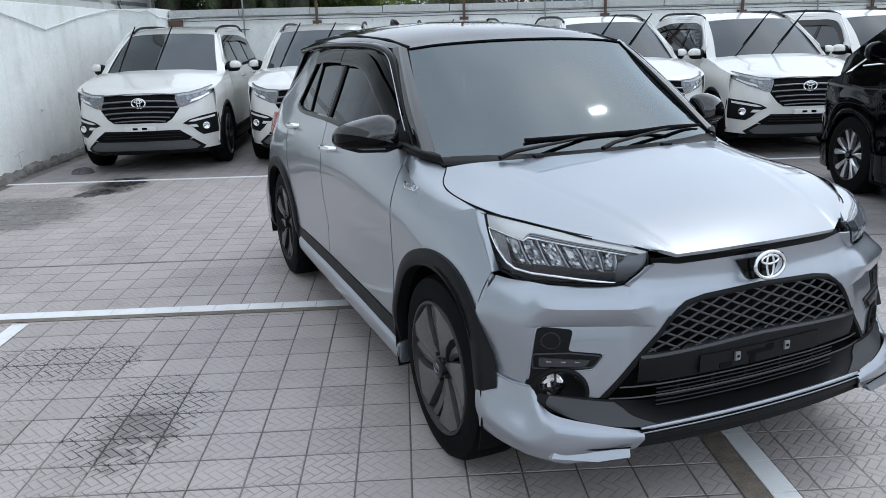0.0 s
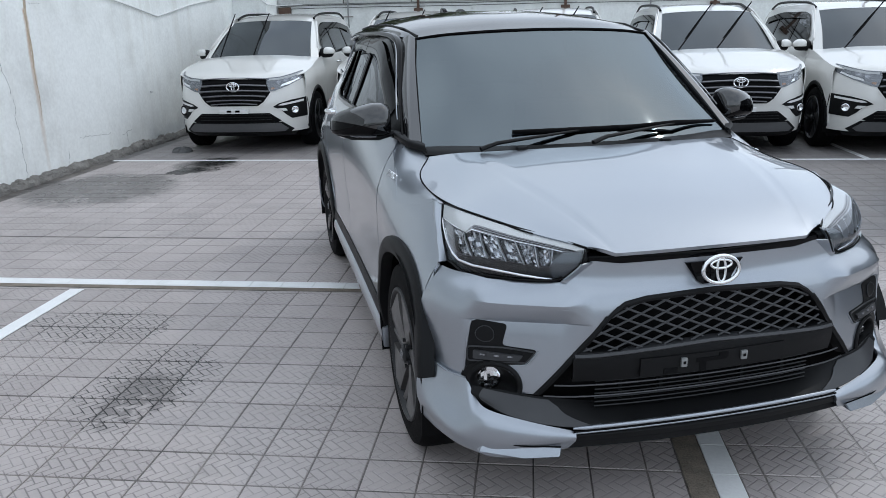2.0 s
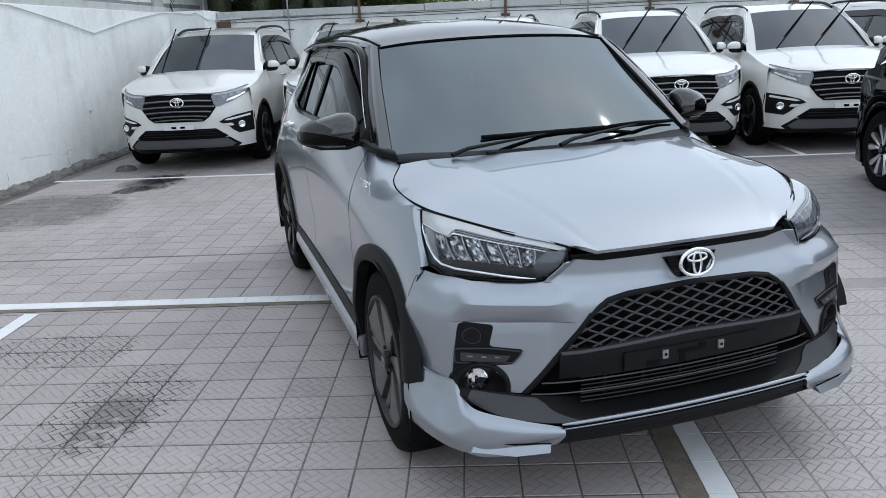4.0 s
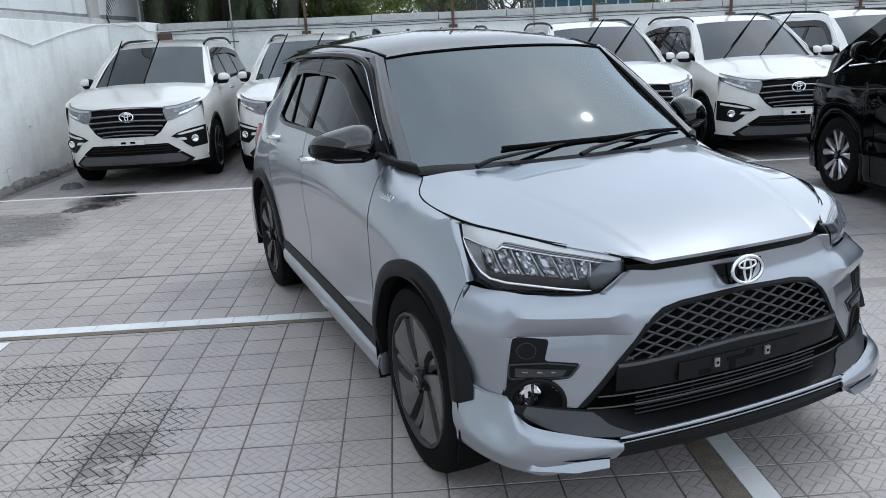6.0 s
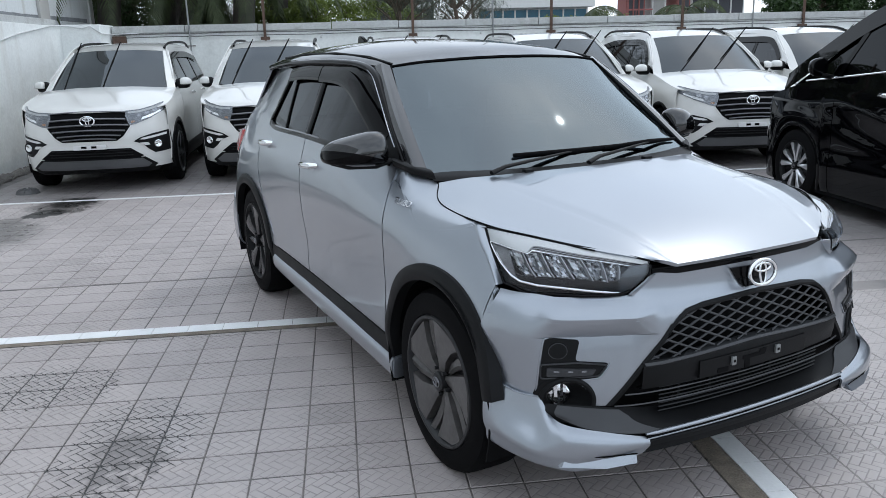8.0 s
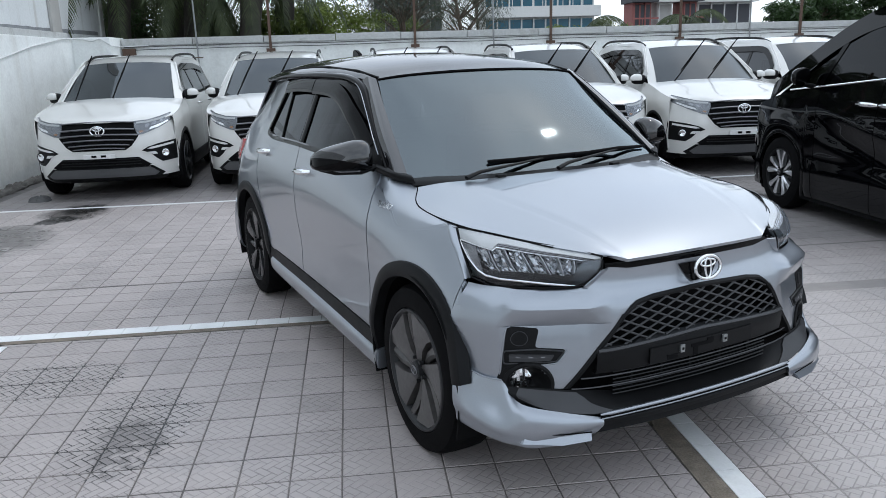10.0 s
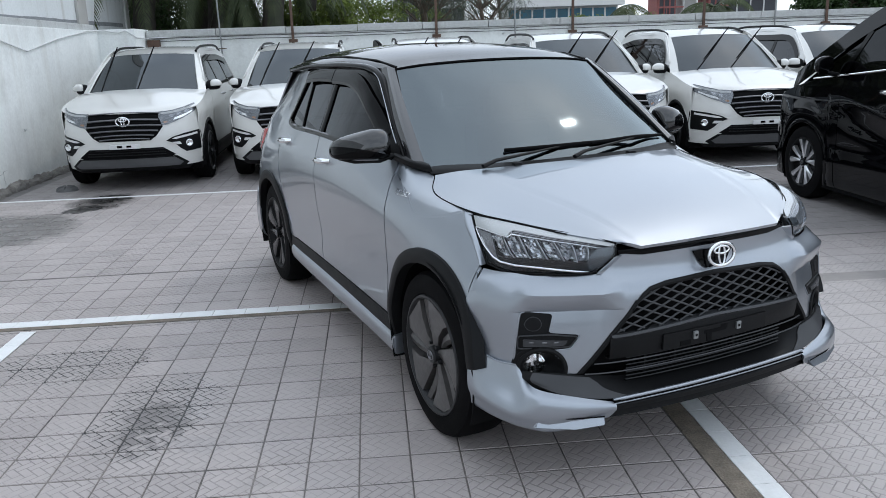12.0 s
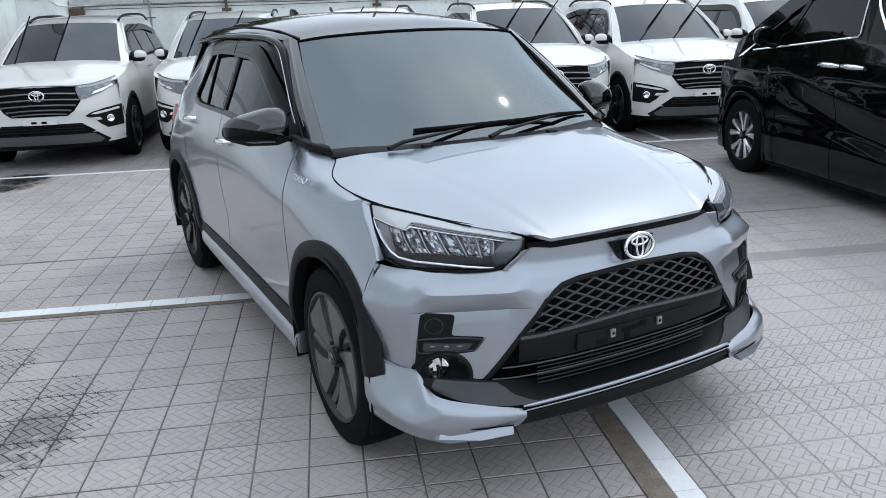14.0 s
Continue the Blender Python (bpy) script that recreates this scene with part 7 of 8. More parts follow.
    rf = net([[(0.0, -0.72, 1.725), (0.4, -0.70, 1.72), (0.70, -0.58, 1.695), (0.76, -0.46, 1.67)], [(0.0, 0.2, 1.84), (0.4, 0.2, 1.83), (0.68, 0.2, 1.79), (0.77, 0.2, 1.73)], [(0.0, 1.4, 1.86), (0.4, 1.4, 1.85), (0.68, 1.4, 1.81), (0.77, 1.4, 1.74)], [(0.0, 2.4, 1.80), (0.4, 2.4, 1.79), (0.66, 2.35, 1.75), (0.74, 2.3, 1.70)]], 4, 4)
    full = np.concatenate([mirror_x(rf)[:, ::-1], rf[:, 1:]], axis=1)
    part("roof", lay(bmesh.new(), full, 0.02, (0, 0, 1)), black_paint, car, "black roof", 45)
    tail = net([[(0.0, 2.48, 0.2), (0.5, 2.47, 0.2), (0.90, 2.36, 0.2)], [(0.0, 2.5, 0.8), (0.5, 2.49, 0.8), (0.91, 2.38, 0.8)], [(0.0, 2.42, 1.75), (0.4, 2.4, 1.75), (0.73, 2.3, 1.7)]], 3, 4)
    full = np.concatenate([mirror_x(tail)[:, ::-1], tail[:, 1:]], axis=1)
    part("tailgate", lay(bmesh.new(), full, 0.01, (0, 1, 1)), black_paint, car, "", 45)
    part("floor_pan", boxed(-0.87, 0.87, -1.9, 2.4, 0.14, 0.30, 0.02), interior, car)
    part("dashboard", boxed(-0.8, 0.8, -1.5, -0.9, 0.7, 1.08, 0.05), interior, car)
    wheel_set(car, [(s * 0.81, y) for s in (-1, 1) for y in (AF, AR)], 1.03, (plastic, alloy_light, alloy_light), "black tyre on a bright multi-spoke alloy wheel", 1)
    return car


van = make_black_van()
van.matrix_basis = LOT @ pose(4.45, 1.23, 0, 0, 0, 180)


# ---- along the walls: posts, cables, drain cover ----
def lot_thing(name, bm, mat, label, cat, smooth=None, group=""):
    return solid(name, bm, mat, label, cat, LOT, smooth, group)


for i, u in enumerate((-1.84, 0.69, 3.16, 5.6, 7.95, 10.4)):
    bm = bmesh.new()
    add_box(bm, u - 0.022, u + 0.022, BACK_V - 0.075, BACK_V - 0.042, 1.74, 3.6, 0.004)
    post = lot_thing("steel_post", bm, rust, "rusty brown steel post bolted to the wall", "post", group="posts on the wall")
    part("foot_plate", boxed(u - 0.075, u + 0.075, BACK_V - 0.08, BACK_V - 0.002, 1.70, 1.76, 0.006), rust, post, "rusty foot plate")
for u in (-3.09, 2.1, 6.95):
    bm = tube([(u + 0.01, BACK_V - 0.06, 1.45), (u, BACK_V - 0.06, 2.6), (u - 0.01, BACK_V - 0.06, 3.8)], 0.014, 8)
    pole = lot_thing("thin_pole", bm, steel_grey, "thin grey steel pole clamped to the wall", "pole", 50, "thin poles on the wall")
    part("cross_bracket", boxed(u - 0.09, u + 0.09, BACK_V - 0.075, BACK_V - 0.045, 1.63, 1.645, 0.004), rust, pole)
rng = random.Random(5)
for z0, r, mat, lbl in ((1.84, 0.008, cable_dark, "dark cable clipped along the wall"), (1.79, 0.007, cable_dark, "thin grey cable clipped along the wall")):
    pts = [(u, BACK_V - 0.05, z0 + 0.012 * noise.noise((u * 1.3, z0 * 9, 0)) + 0.02 * noise.noise((u * 0.4, z0, 2))) for u in np.linspace(-4.3, 12, 90)]
    lot_thing("wall_cable", tube(pts, r, 6), mat, lbl, "cable", 60, "cables on the wall")
for u in (-0.9, 1.9, 4.4, 7.2):
    bm = bmesh.new()
    bmesh.ops.create_icosphere(bm, subdivisions=2, radius=0.02, matrix=Matrix.Translation((u, BACK_V - 0.02, 1.74)))
    lot_thing("ceramic_knob", bm, cable_white, "small white knob on the boundary wall", "insulator", 60, "knobs on the wall")
pts = [(WALL_U + 0.02, 3.0, 1.98), (WALL_U + 0.02, 4.6, 1.96), (WALL_U + 0.02, 5.8, 1.78), (WALL_U + 0.02, 6.5, 1.66), (WALL_U + 0.02, 7.6, 1.83), (WALL_U + 0.02, 8.9, 1.97), (WALL_U + 0.03, 9.35, 1.98)]
pts += [(-4.85, 9.38, 1.985), (-4.62, 9.385, 1.94), (-4.5, 9.385, 1.975), (-4.34, 9.385, 1.86), (-4.33, 10.0, 1.85), (-3.9, 10.02, 1.86)]
lot_thing("white_conduit", tube(pts, 0.010, 8), cable_white, "loose white conduit sagging along the wall", "cable", 60)
bm = boxed(-4.33, -4.12, BACK_V - 0.09, BACK_V - 0.003, 1.70, 1.82, 0.006)
lot_thing("junction_box", bm, rust, "rusty brown junction box on the wall", "box")
bm = bmesh.new()
lay(bm, [[(r * math.cos(a), r * math.sin(a), h) for r, h in ((0.13, 0.0), (0.12, 0.02), (0.09, 0.04), (0.04, 0.052), (0.0, 0.054))] for a in np.linspace(0, 2 * math.pi, 25)])
dome = solid("drain_dome", bm, cable_dark, "rusty domed drain cover on the paving", "drain cover", LOT @ pose(-4.25, 5.33, 0), 40)
for k in range(8):
    a = 2 * math.pi * k / 8
    part("drain_rib", tube([(0.125 * math.cos(a), 0.125 * math.sin(a), 0.018), (0.09 * math.cos(a), 0.09 * math.sin(a), 0.045), (0.035 * math.cos(a), 0.035 * math.sin(a), 0.058)], 0.007, 6), cable_dark, dome)


# ---- trees behind the wall ----
def leafy(bm, centre, size, n, rng, length=0.09, width=0.045, droop=0.3):
    """n leaves, each a bent blade of two quads, scattered through a ragged clump."""
    for _ in range(n):
        d = Vector((rng.gauss(0, 1), rng.gauss(0, 1), rng.gauss(0, 1)))
        d = d.normalized() * rng.random() ** 0.4
        p = Vector(centre) + Vector((d.x * size[0], d.y * size[1], d.z * size[2]))
        a = rng.uniform(0, 2 * math.pi)
        fwd = Vector((math.cos(a), math.sin(a), rng.uniform(-0.7, 0.5) - droop)).normalized()
        side = fwd.cross(Vector((rng.gauss(0, 0.4), rng.gauss(0, 0.4), 1))).normalized()
        l, w = length * rng.uniform(0.6, 1.3), width * rng.uniform(0.6, 1.2)
        v = [bm.verts.new(q) for q in (p, p + fwd * l * 0.5 + side * w * 0.5, p + fwd * l + Vector((0, 0, -l * 0.2)), p + fwd * l * 0.5 - side * w * 0.5)]
        bm.faces.new(v)


def tree(u, v, h, spread, trunk_r, leaf, rng, label, clumps=14, per=150, low=1.6, length=0.12, width=0.05, wood=bark, ragged=0.45, lift=0.0):
    t = thing("tree", label, "tree", LOT @ pose(u, v, 0))
    bm = bmesh.new()
    lean = rng.uniform(-0.25, 0.25)
    spine = [Vector((lean * q * q + 0.05 * math.sin(5 * q), 0.1 * q, h * 0.85 * q)) for q in np.linspace(0, 1, 8)]
    add_tube(bm, spine, [trunk_r * (1 - 0.75 * k / 7) for k in range(8)], 8)
    part("trunk", bm, wood, t, "", 60)
    crown = bmesh.new()
    limbs = bmesh.new()
    for k in range(clumps):
        q = rng.uniform(low / h, 1.0)
        base = spine[min(7, int(q * 7))]
        a = rng.uniform(0, 2 * math.pi)
        rad = spread * rng.uniform(0.35, 1.0) * (1.1 - 0.5 * q)
        c = base + Vector((math.cos(a) * rad, math.sin(a) * rad, rng.uniform(0.0, 0.5) + lift * rng.uniform(0.4, 1.2)))
        add_tube(limbs, [base, base.lerp(c, 0.5) + Vector((0, 0, 0.06)), c], [trunk_r * 0.32, trunk_r * 0.2, trunk_r * 0.08], 5)
        s = spread * rng.uniform(0.28, 0.5)
        leafy(crown, c, (s, s, s * ragged * rng.uniform(0.8, 1.3)), per, rng, length, width)
    part("branchwork", limbs, wood, t, "", 60)
    part("crown", crown, leaf, t, "")
    return t


def palm(u, v, trunk_h, n, rng, label, length=2.6, trunk_r=0.2):
    t = thing("palm_tree", label, "palm tree", LOT @ pose(u, v, 0))
    bm = bmesh.new()
    add_tube(bm, [(0.05 * math.sin(k), 0, trunk_h * k / 9) for k in range(10)], [trunk_r * (1.05 + 0.08 * (k % 2)) for k in range(10)], 10)
    part("trunk", bm, palm_bark, t, "", 60)
    for k in range(n):
        a = 2 * math.pi * k / n + rng.uniform(-0.2, 0.2)
        el = rng.uniform(-0.5, 0.9)
        L = length * rng.uniform(0.8, 1.15)
        bm = bmesh.new()
        pts = []
        p = Vector((0, 0, trunk_h + 0.1))
        d = Vector((math.cos(a) * math.cos(el), math.sin(a) * math.cos(el), math.sin(el)))
        for i in range(15):
            pts.append(p.copy())
            p = p + d * (L / 14)
            d = (d + Vector((0, 0, -0.13))).normalized()
        add_tube(bm, pts, [0.022 * (1 - i / 16) for i in range(15)], 5)
        for i in range(2, 15):
            for j in range(3):
                q = pts[i].lerp(pts[min(14, i + 1)], j / 3)
                f = (pts[min(14, i + 1)] - pts[i - 1]).normalized()
                s = f.cross(Vector((0, 0, 1))).normalized()
                ll = 0.5 * (1 - 0.45 * i / 14) * rng.uniform(0.85, 1.15)
                for sg in (-1, 1):
                    e = (s * sg * 0.65 + f * 0.5 + Vector((0, 0, -0.55 + rng.uniform(-0.2, 0.15)))).normalized()
                    wv = f * 0.016
                    m1 = q + e * ll * 0.55
                    e2 = (e + Vector((0, 0, -0.5))).normalized()
                    tip = m1 + e2 * ll * 0.5
                    vs = [bm.verts.new(x) for x in (q - wv, q + wv, m1 + wv, m1 - wv)]
                    bm.faces.new(vs)
                    bm.faces.new((vs[3], vs[2], bm.verts.new(tip)))
        part("frond", bm, leaf_palm, t)
    return t


rng = random.Random(11)
for u, v, h, n in ((-5.0, 12.6, 3.6, 22), (-3.6, 12.9, 3.3, 24), (-2.4, 12.4, 3.5, 22), (-4.3, 14.8, 3.9, 22), (-1.9, 14.6, 3.5, 20), (-6.6, 14.5, 3.6, 24), (-5.6, 16.5, 4.0, 22)):
    palm(u, v, h, n, rng, "palm tree with drooping grey-green fronds behind the wall", 2.4)
for u, v, h, s, lf in ((-2.0, 14.2, 3.0, 1.0, leaf_yellow), (-1.1, 13.6, 2.9, 1.0, leaf_yellow), (-0.3, 14.8, 3.1, 1.1, leaf_yellow), (-1.6, 16.0, 3.3, 1.2, leaf_yellow), (-5.2, 18.5, 4.2, 2.2, leaf_dark), (-7.8, 17.0, 4.2, 2.2, leaf_dark), (-3.9, 16.2, 3.4, 1.3, leaf_dark), (-3.2, 14.2, 2.9, 1.0, leaf_dark), (-5.4, 14.6, 3.0, 1.1, leaf_dark), (1.0, 19.0, 3.0, 1.2, leaf_yellow)):
    tree(u, v, h, s, 0.06, lf, rng, "small yellow-green tree behind the wall" if lf is leaf_yellow else "small dark green tree behind the wall", 26, 170, 1.4, 0.13, 0.05)
for u, v, h, s in ((0.9, 15.5, 3.9, 1.4), (2.7, 17.5, 4.1, 1.6), (1.6, 21.0, 4.5, 1.8), (4.2, 24.0, 4.4, 1.6)):
    tree(u, v, h, s, 0.11, leaf_grey, rng, "thin feathery grey-green tree behind the wall", 34, 150, 2.0, 0.17, 0.016, bark, 0.9, 0.5)
for u, v, h, s in ((13.6, 20.0, 3.3, 1.0), (15.2, 21.0, 3.4, 1.5), (17.2, 20.5, 4.0, 1.6), (20.5, 24.0, 4.6, 2.2), (21, 20, 4.6, 2.2), (18.8, 26.0, 3.6, 2.0)):
    tree(u, v, h, s, 0.1, leaf_dark, rng, "dense dark green tree beyond the wall", 30, 240, 1.2, 0.17, 0.08)
for u, v, h, s in ((6.6, 21.0, 2.6, 0.9), (9.0, 22.0, 2.5, 1.0), (10.0, 26.0, 2.9, 1.2), (7.8, 26.0, 2.5, 1.0), (5.2, 23.0, 2.3, 0.7)):
    tree(u, v, h, s, 0.05, leaf_yellow, rng, "low bright green shrub beyond the wall", 18, 130, 0.9, 0.17, 0.05)
for u, v, h in ((7.6, 22.5, 2.2), (10.4, 20.5, 2.4)):
    palm(u, v, h, 14, rng, "young palm with arching fronds beyond the wall", 1.6, 0.09)

# ---- buildings in the distance ----
def building(name, u, v, w, d, floors, h, z0, mats, label, bays, kind):
    """Slab by slab: floor bands, glazing bays between mullions, roof edge; kind: balcony rails on some floors."""
    t = thing(name, label, "building", LOT @ pose(u, v, 0))
    part("wall", boxed(0.3, w - 0.3, 0.4, d, -2, z0 + floors * h, 0), mats[0], t)
    for f in range(floors):
        z = z0 + f * h
        part("floor_band", boxed(0, w, -0.5, d, z, z + h * 0.28, 0.04), mats[1], t)
        step = (w - 0.8) / bays
        for b in range(bays):
            x = 0.4 + b * step
            win = part("window", boxed(x + 0.06, x + step - 0.06, 0.30, 0.42, z + h * 0.30, z + h * 0.95), mats[2], t)
            part("window_frame", boxed(x - 0.05, x + 0.06, 0.22, 0.42, z + h * 0.28, z + h), mats[3], win)
        if kind == "balcony" and f % 2 == (0 if floors == 4 else 1):
            for k in range(int(w / 0.8)):
                part("rail_post", boxed(k * 0.8, k * 0.8 + 0.05, -0.5, -0.45, z + h * 0.28, z + h * 0.6), mats[3], t)
            part("rail", boxed(0, w, -0.52, -0.44, z + h * 0.58, z + h * 0.62), mats[3], t)
    part("roof", boxed(-0.5, w + 0.4, -1.0, d, z0 + floors * h, z0 + floors * h + 0.35, 0.05), mats[1], t)
    return t


building("office_building", 10.0, 58, 9.5, 3, 4, 2.9, -1.45, (building_white, building_white, building_glass, building_white), "white office building with blue glass and balcony rails", 9, "balcony")
building("apartment_building", 22.8, 60, 2.2, 2.5, 3, 3.2, -1.0, (building_red, building_dark, building_dark, building_red), "red apartment building with dark balconies beyond the trees", 3, "balcony")
building("apartment_building", 25.1, 60.5, 1.9, 2.5, 3, 3.2, -1.0, (building_white, building_white, building_grey, building_white), "narrow white stair tower beyond the trees", 1, "plain")
building("apartment_building", 27.1, 60, 1.8, 2.5, 3, 3.2, -1.0, (building_red, building_dark, building_dark, building_red), "red apartment building with dark balconies beyond the trees", 2, "balcony")
building("apartment_building", 29.2, 62, 5.5, 3, 3, 3.2, -1.0, (building_white, building_white, building_dark, building_white), "white apartment building beyond the trees", 4, "plain")
building("tower_block", 4.0, 130, 12, 10, 6, 3.0, -1.0, (building_grey, building_white, building_dark, building_white), "pale tower block far behind the trees", 6, "plain")

bm = boxed(WALL_U + 0.001, WALL_U + 0.02, 6.07, 6.12, 0.675, 0.70, 0.003)
lot_thing("wall_plug", bm, cable_white, "small white plug in the painted wall", "wall plug")


# ---- paving: square tiles with a raised herringbone, white tile lines, drains ----
PITCH, U0, V0 = 0.1935, -1.424, -1.063


def tile_material(bed=False):
    m = bpy.data.materials.new("tile_joint" if bed else "herringbone_tile")
    m.use_nodes = True
    nt = m.node_tree
    b = nt.nodes["Principled BSDF"]

    def num(op, a, c=0.0, d=None):
        n = nt.nodes.new("ShaderNodeMath")
        n.operation = op
        for i, q in enumerate((a, c) if d is None else (a, c, d)):
            if isinstance(q, (int, float)):
                n.inputs[i].default_value = q
            else:
                nt.links.new(q, n.inputs[i])
        return n.outputs[0]

    def mixc(f, a, c, mode="MIX"):
        n = nt.nodes.new("ShaderNodeMixRGB")
        n.blend_type = mode
        for i, q in enumerate((f, a, c)):
            if isinstance(q, tuple):
                n.inputs[i].default_value = (*q, 1)
            elif isinstance(q, float):
                n.inputs[i].default_value = q
            else:
                nt.links.new(q, n.inputs[i])
        return n.outputs[0]
    tc = nt.nodes.new("ShaderNodeTexCoord")
    # herringbone cells, turned by 45 degrees, four zigzags to a tile
    turn = nt.nodes.new("ShaderNodeMapping")
    cell = PITCH / (4 * math.sqrt(2))
    turn.inputs["Rotation"].default_value = (0, 0, radians(45))
    turn.inputs["Scale"].default_value = (1 / cell, 1 / cell, 1)
    nt.links.new(tc.outputs["Object"], turn.inputs["Vector"])
    sep = nt.nodes.new("ShaderNodeSeparateXYZ")
    nt.links.new(turn.outputs["Vector"], sep.inputs[0])
    x, y = sep.outputs[0], sep.outputs[1]
    i, j = num("FLOOR", x), num("FLOOR", y)
    fx, fy = num("SUBTRACT", x, i), num("SUBTRACT", y, j)
    k = num("FLOORED_MODULO", num("SUBTRACT", i, j), 4.0)
    flat = num("LESS_THAN", k, 1.5)
    is1 = num("COMPARE", k, 1.0, 0.1)
    is2 = num("COMPARE", k, 2.0, 0.1)
    ax, ay = num("ADD", fx, is1), fy
    bx, by = fx, num("ADD", fy, is2)
    da = num("MINIMUM", num("MINIMUM", ax, num("SUBTRACT", 2.0, ax)), num("MINIMUM", ay, num("SUBTRACT", 1.0, ay)))
    db = num("MINIMUM", num("MINIMUM", bx, num("SUBTRACT", 1.0, bx)), num("MINIMUM", by, num("SUBTRACT", 2.0, by)))
    d = num("ADD", num("MULTIPLY", da, flat), num("MULTIPLY", db, num("SUBTRACT", 1.0, flat)))
    edge = nt.nodes.new("ShaderNodeMapRange")
    edge.interpolation_type = "SMOOTHSTEP"
    edge.inputs["From Min"].default_value, edge.inputs["From Max"].default_value = 0.02, 0.105
    nt.links.new(d, edge.inputs["Value"])
    raised = edge.outputs["Result"]
    groove = num("SUBTRACT", 1.0, raised)
    # world place in the yard's directions
    geo = nt.nodes.new("ShaderNodeNewGeometry")
    yard = nt.nodes.new("ShaderNodeMapping")
    yard.inputs["Rotation"].default_value = (0, 0, radians(20.2))
    nt.links.new(geo.outputs["Position"], yard.inputs["Vector"])
    at = yard.outputs["Vector"]

    def cloud(scale, detail=5, rough=0.6):
        n = nt.nodes.new("ShaderNodeTexNoise")
        n.inputs["Scale"].default_value, n.inputs["Detail"].default_value, n.inputs["Roughness"].default_value = scale, detail, rough
        nt.links.new(at, n.inputs["Vector"])
        return n.outputs["Fac"]

    def ramp(v, a, c, lo=0.0, hi=1.0):
        n = nt.nodes.new("ShaderNodeMapRange")
        n.interpolation_type = "SMOOTHSTEP"
        for key, q in (("From Min", a), ("From Max", c), ("To Min", lo), ("To Max", hi)):
            n.inputs[key].default_value = q
        nt.links.new(v, n.inputs["Value"])
        return n.outputs["Result"]

    def blot(cu, cv, ru, rv):
        n = nt.nodes.new("ShaderNodeMapping")
        n.inputs["Location"].default_value = (-cu / ru, -cv / rv, 0)
        n.inputs["Scale"].default_value = (1 / ru, 1 / rv, 0)
        nt.links.new(at, n.inputs["Vector"])
        v = nt.nodes.new("ShaderNodeVectorMath")
        v.operation = "LENGTH"
        nt.links.new(n.outputs["Vector"], v.inputs[0])
        return num("MULTIPLY", ramp(v.outputs["Value"], 0.2, 1.15, 1.0, 0.0), num("ADD", 1.0, num("ADD", num("MULTIPLY", num("SUBTRACT", wob, 0.5), 2.6), num("MULTIPLY", num("SUBTRACT", fine_wob, 0.5), 1.6))))
    wob = cloud(2.6, 8, 0.7)
    fine_wob = cloud(17, 4, 0.6)
    oi = nt.nodes.new("ShaderNodeObjectInfo")
    isl = num("FRACT", num("ADD", oi.outputs["Random"], geo.outputs["Random Per Island"]))
    base = mixc(ramp(cloud(0.7), 0.3, 0.7), (0.418, 0.376, 0.362), (0.510, 0.458, 0.443))
    base = mixc(num("MULTIPLY", isl, 0.45), base, (0.30, 0.267, 0.26))
    base = mixc(ramp(cloud(90, 2), 0.3, 0.7, 0.0, 0.35), base, (0.475, 0.421, 0.405))
    if bed:
        base = mixc(ramp(cloud(1.6, 6, 0.7), 0.35, 0.65), (0.055, 0.048, 0.044), (0.2, 0.175, 0.155))
    base = mixc(ramp(cloud(3.2, 7, 0.7), 0.52, 0.75, 0.0, 0.4), base, (0.2, 0.185, 0.175))
    place = nt.nodes.new("ShaderNodeSeparateXYZ")
    nt.links.new(at, place.inputs[0])
    # paving tone drops in the aisle to the right and past the back line
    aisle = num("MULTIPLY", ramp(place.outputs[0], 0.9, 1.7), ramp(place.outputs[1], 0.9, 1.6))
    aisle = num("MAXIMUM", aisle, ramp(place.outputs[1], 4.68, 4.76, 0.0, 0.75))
    # paving lighter at the front right, and slightly so in the bay
    pale_side = num("MULTIPLY", ramp(place.outputs[0], 0.75, 1.3), ramp(place.outputs[1], 0.2, 1.2, 1.0, 0.0))
    base = mixc(num("MULTIPLY", pale_side, 0.5), base, (0.55, 0.51, 0.49))
    bay = num("MULTIPLY", ramp(place.outputs[0], -1.5, -0.9), ramp(place.outputs[1], -0.5, 0.1, 1.0, 0.0))
    base = mixc(num("MULTIPLY", bay, 0.08), base, (0.56, 0.52, 0.50))
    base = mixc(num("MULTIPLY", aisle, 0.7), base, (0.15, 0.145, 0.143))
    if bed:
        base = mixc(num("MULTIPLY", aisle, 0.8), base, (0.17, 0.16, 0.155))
    dirt = num("MULTIPLY", ramp(cloud(1.7, 5, 0.65), 0.3, 0.68, 0.05, 0.55), num("SUBTRACT", 1.0, num("MULTIPLY", aisle, 0.75)))
    if not bed:
        base = mixc(num("MULTIPLY", groove, dirt), base, (0.085, 0.08, 0.078))
    # oily wet patches that sit in the grooves
    wet = ramp(num("MAXIMUM", blot(-1.56, -1.1, 0.44, 0.68), num("MAXIMUM", blot(-2.15, -0.45, 0.62, 0.42), blot(-3.5, 4.35, 0.42, 0.75))), 0.5, 0.72)
    core = ramp(blot(-1.52, -1.25, 0.26, 0.40), 0.4, 0.95)
    base = mixc(num("MULTIPLY", wet, 1.0 if bed else num("ADD", num("MULTIPLY", groove, ramp(cloud(21, 3), 0.35, 0.55, 0.45, 1.0)), num("ADD", 0.08, num("MULTIPLY", core, 0.42)))), base, (0.012, 0.011, 0.010))
